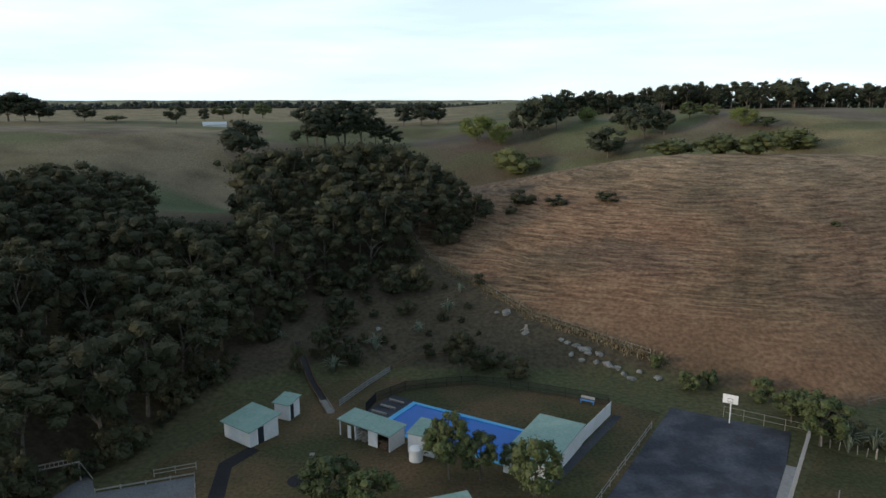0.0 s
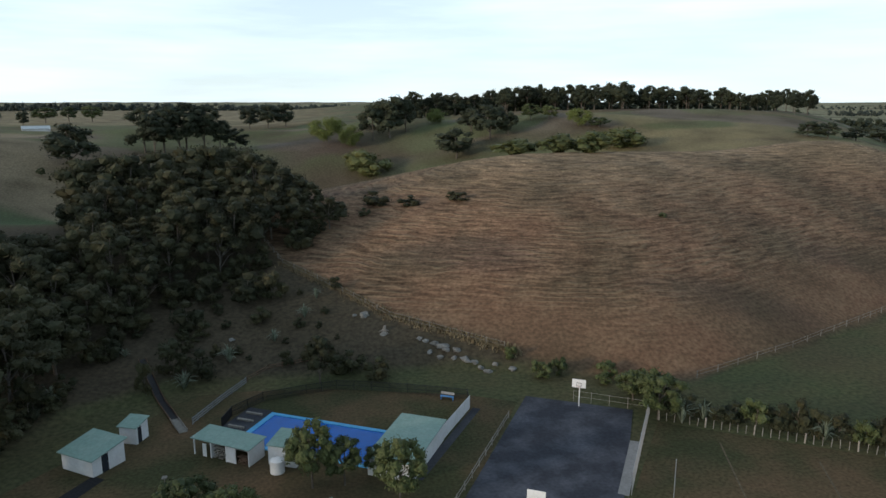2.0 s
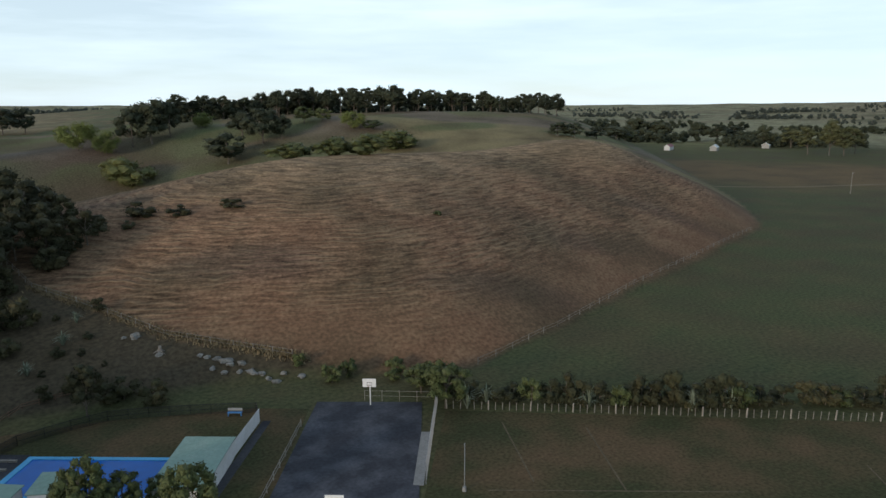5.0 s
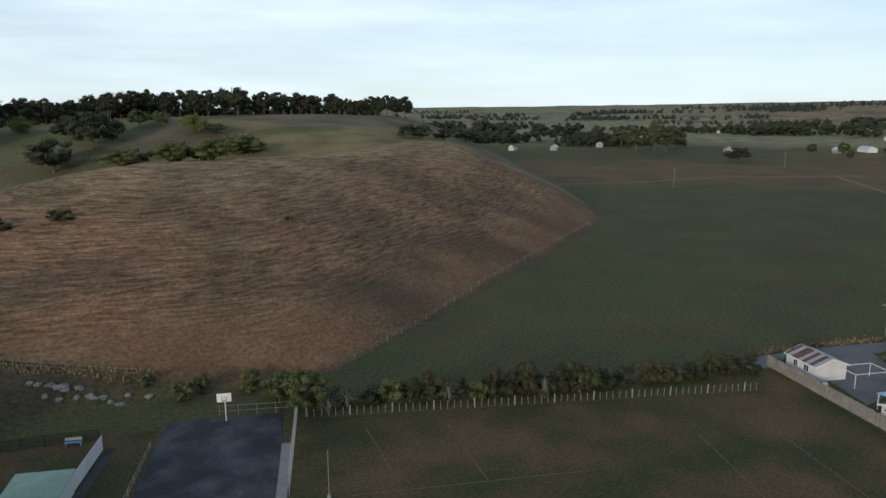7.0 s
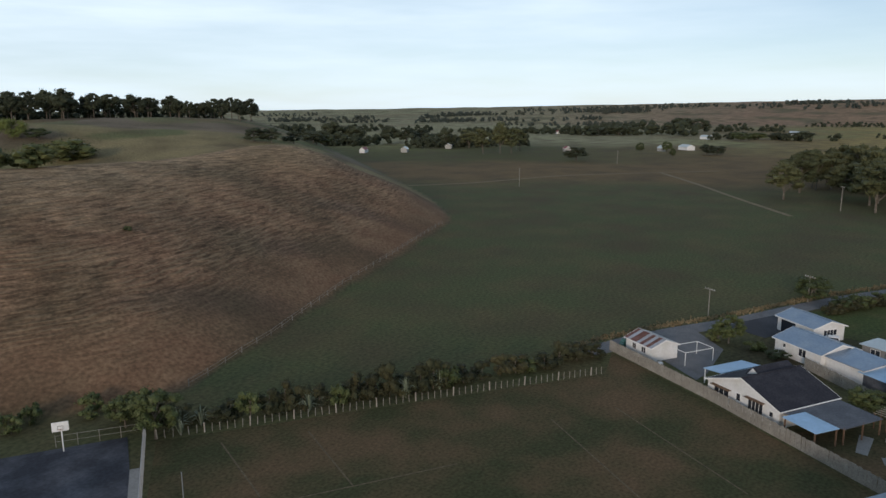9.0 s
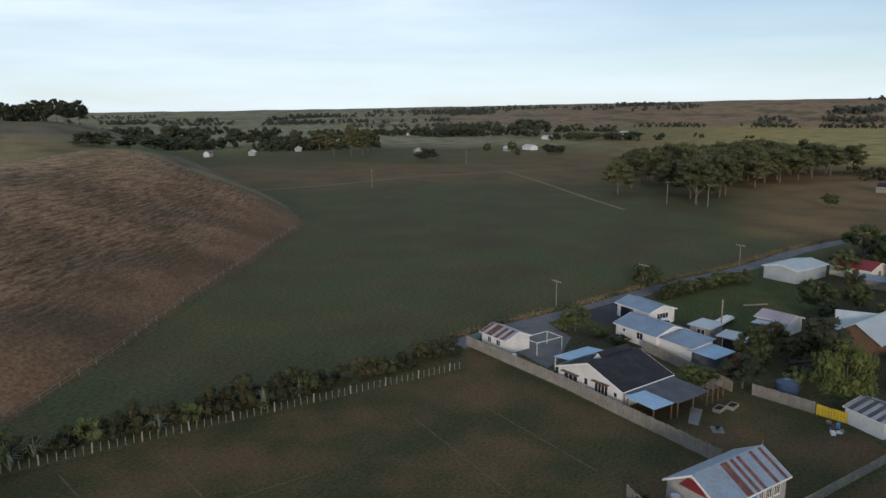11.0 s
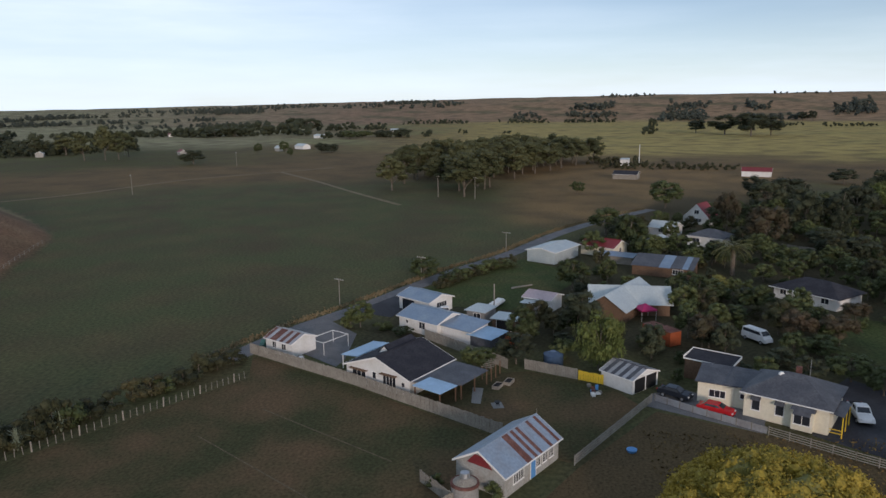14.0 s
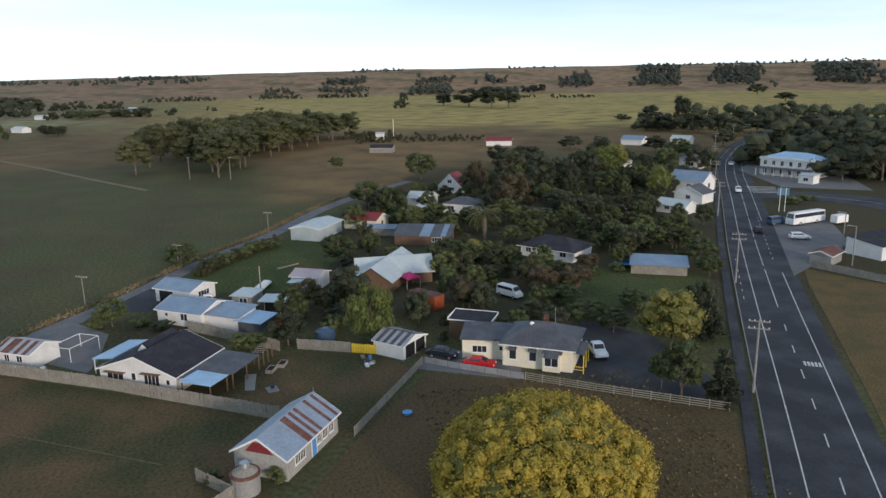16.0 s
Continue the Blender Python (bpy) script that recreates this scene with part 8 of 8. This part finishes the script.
plant("golden_tree", 259.1, -128.0, 11.2, w=11.6)
plant("golden_tree", 141.5, -38.7, 4.3, w=6.0)
plant("golden_tree", 145.6, -79.0, 4.7, w=5.4)
plant("conifer_tree", 68.1, -48.6, 8.8, w=4.4)
plant("conifer_tree", 87.0, -59.4, 8.6, w=4.5)
plant("conifer_tree", 198.8, -85.0, 17.9, w=5.2)
plant("conifer_tree", 247.0, -92.7, 14.5, w=7.2)
plant("garden_tree", 69.7, -44.4, 7.8, w=5.8)
plant("garden_tree", 73.3, -43.8, 5.2, w=3.7)
plant("shrub", 115.4, 24.5, 1.9, w=3.0)
plant("shrub", 115.7, 23.3, 1.5, w=2.6)
plant("shrub", 116.4, 29.8, 2.5, w=3.6)
plant("shrub", 119.6, 19.1, 1.5, w=4.0)
plant("shrub", 95.5, -21.3, 2.2, w=1.7)
plant("shrub", 148.3, 16.1, 3.0, w=4.9)
plant("shrub", 152.3, 13.0, 3.1, w=5.0)
plant("shrub", 158.7, 9.8, 2.9, w=5.2)
plant("shrub", 163.0, 6.9, 3.0, w=4.8)
plant("shrub", 104.1, -26.5, 1.9, w=3.6)
plant("shrub", 124.6, -63.6, 2.1, w=3.5)
plant("shrub", 193.0, -17.3, 3.2, w=4.7)
plant("shrub", 103.0, -5.8, 3.6, w=4.4)
plant("shrub", 105.2, 5.1, 1.3, w=2.1)
plant("shrub", 178.5, -145.6, 2.5, w=7.4)
plant("shrub", 181.2, -153.5, 2.0, w=5.7)
plant("palm_tree", 160.6, -46.5, 8.8, w=9.6)
plant("garden_tree", 160.0, 22.6, 3.8, w=6.9)
plant("garden_tree", 98.8, 5.9, 3.1, w=4.7)


# ---- the dense bush on the hillside: trees under a sloping canopy ----
CANOPY = ((-36, -5.2), (-31, -4.9), (-28.5, -4.2), (-25.5, -4.9), (-23, -5.9), (-21.6, -8.4), (-18.0, -9.2), (-16.8, -6.0), (-15.0, -3.7), (-11, -3.1), (-7.5, -3.0), (-4, -3.6), (-1, -5.0), (1.5, -6.6), (2.9, -7.6))
EDGE = ((-38, 72), (-33, 76), (-29, 79), (-25, 84), (-22, 90), (-18, 98), (-14, 109), (-11, 118), (-8, 122), (-4, 128), (0, 138), (3.5, 150))
rb = random.Random(31)
stems = []


def canopy(a, d):
    """Height of the bush's upper outline over the ground, d metres off in the direction a."""
    x, y = polar(a, d)
    return 38 + d * math.tan(radians(float(np.interp(a, [c[0] for c in CANOPY], [c[1] for c in CANOPY])))) - ground_z(x, y)


# the crest of the bush: full-grown trees whose tops make its outline
for k in range(30):
    a = -35 + 37.5 * (k + rb.uniform(-0.3, 0.3)) / 29
    if -23.0 < a < -16.2:
        continue
    h = rb.uniform(9.5, 13.0) if a < -1 else rb.uniform(6.5, 8.5)
    d = min((q for q in range(112, 186, 3)), key=lambda q: abs(canopy(a, q) - h))
    h = min(14.5, max(5.5, canopy(a, d) + rb.uniform(-0.8, 0.6)))
    x, y = polar(a, d)
    stems.append((x, y))
    plant("manuka_tree" if a < -22 and rb.random() < 0.75 else "bush_tree", x, y, h, w=h * rb.uniform(0.85, 1.05), group="hillside bush", rnd=rb)
tries = 0
while len(stems) < 215 and tries < 9000:
    tries += 1
    a = rb.uniform(-38, 3.5)
    near = float(np.interp(a, [e[0] for e in EDGE], [e[1] for e in EDGE]))
    d = rb.uniform(near, 190 if a > -17 else 165)
    x, y = polar(a, d)
    if any((x - p) ** 2 + (y - q) ** 2 < 26 for p, q in stems):
        continue
    room = min(canopy(a - 1.2, d), canopy(a, d), canopy(a + 1.2, d)) - 0.3
    if room < 3.0:
        continue
    h = min(room, rb.uniform(6.5, 12.5))
    stems.append((x, y))
    plant("manuka_tree" if rb.random() < (0.4 if a < -20 else 0.1) else "bush_tree", x, y, h, w=max(5.0, min(10.5, h * rb.uniform(0.8, 1.1))), group="hillside bush", rnd=rb)
for k in range(60):
    a = rb.uniform(-36, 3)
    near = float(np.interp(a, [e[0] for e in EDGE], [e[1] for e in EDGE]))
    x, y = polar(a, near - rb.uniform(0.5, 4.5))
    plant("dark_shrub", x, y, rb.uniform(1.8, 3.8), group="hillside scrub", rnd=rb)
for k in range(60):
    a, d = rb.uniform(-24, 3), rb.uniform(98, 126)
    x, y = polar(a, d)
    plant("dark_shrub", x, y, rb.uniform(0.7, 2.2), group="hillside scrub", rnd=rb)


# ---- far shelter belts and woods ----
def belt(name, rows, mat, label, seed, leaf=2.6, per=9, gaps=-2.0):
    """Far rows of trees: (from direction, to direction, distance, height, count) each."""
    r = np.random.RandomState(seed)
    cs, rad = [], []
    for a0, a1, d, h, n in rows:
        for k in range(n):
            a = a0 + (a1 - a0) * (k + r.uniform(-0.4, 0.4)) / n
            x, y = polar(a, d * (1 + r.normal() * 0.016))
            if a > 10 and float(waves(np.array([x]), np.array([y]), d * 0.16, 71)[0]) < gaps:
                continue
            z = ground_z(x, y)
            hh = h * r.uniform(0.5, 1.2)
            for j in range(3):
                cs.append((x + r.normal() * hh * 0.25, y + r.normal() * hh * 0.25, z + hh * (0.25 + 0.25 * j)))
                rad.append(hh * 0.36)
    me = leaf_mesh(name, cs, rad, per, leaf, mat, seed, 0.8, core=0.75, level=1)
    return tagged(new(name, me), label, "trees", kind="stuff")


belt("shelter_belt", ((37.5, 43.5, 1080, 14, 46), (42.5, 48, 735, 12, 40), (48, 60.5, 740, 11, 84), (50, 58, 700, 8, 40), (45, 53, 1180, 11, 50), (55, 60, 1060, 9, 40), (59.5, 64.5, 1050, 10, 46), (63.5, 69, 1010, 13, 44), (66, 71, 1240, 12, 44), (69.5, 73.5, 1000, 18, 26),
                     (74, 82.5, 900, 8, 74), (73, 79, 1180, 11, 46), (80, 97, 1500, 9, 110), (85, 89, 980, 6, 20), (97.5, 100, 930, 13, 14), (106, 116, 1250, 6, 50)), "leaf_dark", "dark shelter belts across the plain", 3, 1.8, 16, -0.16)
# these two far belts wear the leaf colour with haze mixed in
belt("far_wood", ((-36, 6, 2380, 22, 420), (38, 52, 2050, 12, 120), (44, 66, 1780, 10, 170), (52, 72, 2200, 14, 190), (58, 70, 1500, 9, 90), (66, 88, 2080, 12, 190), (86, 104, 1680, 13, 150), (92, 108, 1850, 16, 130), (100, 112, 1580, 14, 90), (110, 138, 1750, 15, 200), (112, 138, 1850, 17, 240), (114, 138, 1960, 17, 200), (116, 138, 2070, 14, 130)), "leaf_far_haze", "far belts of woodland below the skyline", 4, 4.5, 12, 0.02)
belt("far_skyline_trees", ((70, 84, 2500, 11, 34), (79, 83, 2480, 14, 30), (96, 100, 2350, 12, 12), (108, 112, 2400, 10, 8), (118, 136, 2350, 10, 40), (39, 44, 3000, 14, 16), (60, 74, 3000, 16, 60)), "leaf_far_haze", "scattered trees on the far skyline", 5, 5.0, 10)
belt("village_edge_trees", ((118, 123, 520, 9, 20), (126, 139, 330, 13, 54), (128, 140, 400, 15, 50), (129, 140, 300, 9, 40), (122, 138, 560, 14, 50)), "leaf_dark", "dark mass of trees behind the hotel", 6, 0.9, 60)
belt("paddock_hedge", ((96, 106, 440, 4, 40), (95.5, 99, 470, 5, 14)), "leaf_bush", "low dark hedge along the paddock edge", 8, 1.0, 14)
belt("ridge_undergrowth", ((8, 20, 560, 12, 40), (18, 37, 585, 11, 60)), "leaf_dark", "dark lower growth between the ridge pines", 9, 1.5, 26)

# ---- gardens: trees and shrubs fill the ground between the houses ----
rv = random.Random(77)
GARDENS = [(113, 3), (126, -8), (150, -12), (176, -16), (205, -28), (235, -45), (262, -80), (300, -165), (262, -156), (205, -128), (160, -100), (118, -77), (88, -58), (92, -50), (100, -42), (98, -20), (100, -5)]


def in_plan(x, y, outline):
    hit = False
    for (ax, ay), (bx, by) in zip(outline, outline[1:] + outline[:1]):
        if (ay > y) != (by > y) and x < (bx - ax) * (y - ay) / (by - ay) + ax:
            hit = not hit
    return hit


grown = []
for _ in range(6000):
    if len(grown) > 370:
        break
    x, y = rv.uniform(88, 300), rv.uniform(-166, 4)
    if not in_plan(x, y, GARDENS) or any((x - p) ** 2 + (y - q) ** 2 < 9.5 for p, q in grown):
        continue
    # nothing grows inside a building, nor close in front of one
    if any(math.hypot(x - p, y - q) < k or math.hypot(x + 0.85 * k - p, y + 0.3 - q) < k * 0.9 for p, q, k in BUILT):
        continue
    grown.append((x, y))
    kind = rv.choice(("garden_tree", "garden_tree", "garden_tree", "shrub", "shrub", "shrub", "dark_shrub", "bush_tree", "dark_tree"))
    plant(kind, x, y, rv.uniform(1.6, 3.0) if "shrub" in kind else rv.uniform(3.4, 6.6), group="garden trees and shrubs", rnd=rv)


# ---- dry grass tufts on slope and verge ----
def tufts(name, n, seed, where, label, h=0.45, mat="dry_grass"):
    r = np.random.RandomState(seed)
    pts = []
    while len(pts) < n:
        x, y = where(r)
        pts.append((x, y))
    p = np.array(pts)
    z = height(p[:, 0], p[:, 1])
    k = len(p)
    a = r.uniform(0, 3.14, k)
    w, hh = r.uniform(0.05, 0.2, k), h * r.uniform(0.5, 1.4, k)
    dx, dy = np.cos(a) * w, np.sin(a) * w
    lean = r.normal(size=(k, 2)) * 0.15
    v = np.stack([np.stack([p[:, 0] - dx, p[:, 1] - dy, z - 0.05], 1), np.stack([p[:, 0] + dx, p[:, 1] + dy, z - 0.05], 1),
                  np.stack([p[:, 0] + dx * 0.7 + lean[:, 0], p[:, 1] + dy * 0.7 + lean[:, 1], z + hh], 1), np.stack([p[:, 0] - dx * 0.5 + lean[:, 0], p[:, 1] - dy * 0.5 + lean[:, 1], z + hh * 0.8], 1)], 1).reshape(-1, 3)
    me = bpy.data.meshes.new(name)
    me.from_pydata(v.tolist(), [], np.arange(4 * k).reshape(-1, 4).tolist())
    me.materials.append(MAT[mat])
    return tagged(new(name, me), label, "grass", kind="stuff")


def line_of(pts, spread):
    q = resample(pts, 1.0)

    def pick(r):
        x, y = q[r.randint(len(q))]
        return x + r.normal() * spread, y + r.normal() * spread
    return pick


tufts("lane_grass", 5000, 1, line_of(offset_line(LANE, -3.4), 0.6), "tall dry grass along the lane", 0.35)
tufts("fence_grass", 2600, 2, line_of([(31, 94.5), (22.3, 100.6), (13.8, 106.6), (7.2, 115.3), (-2.5, 128.5)], 0.5), "pale dry grass along the hillside fence", 0.42)
tufts("paddock_tufts", 4000, 3, lambda r: (r.uniform(40, 80), r.uniform(-44, -14)), "dry grass tufts in the rough paddock", 0.2, "verge_dry")
for name in KINDS:
    for ob, h, w in KINDS[name]:
        if ob.name not in USED:
            for o in list(ob.children_recursive) + [ob]:
                bpy.data.objects.remove(o)
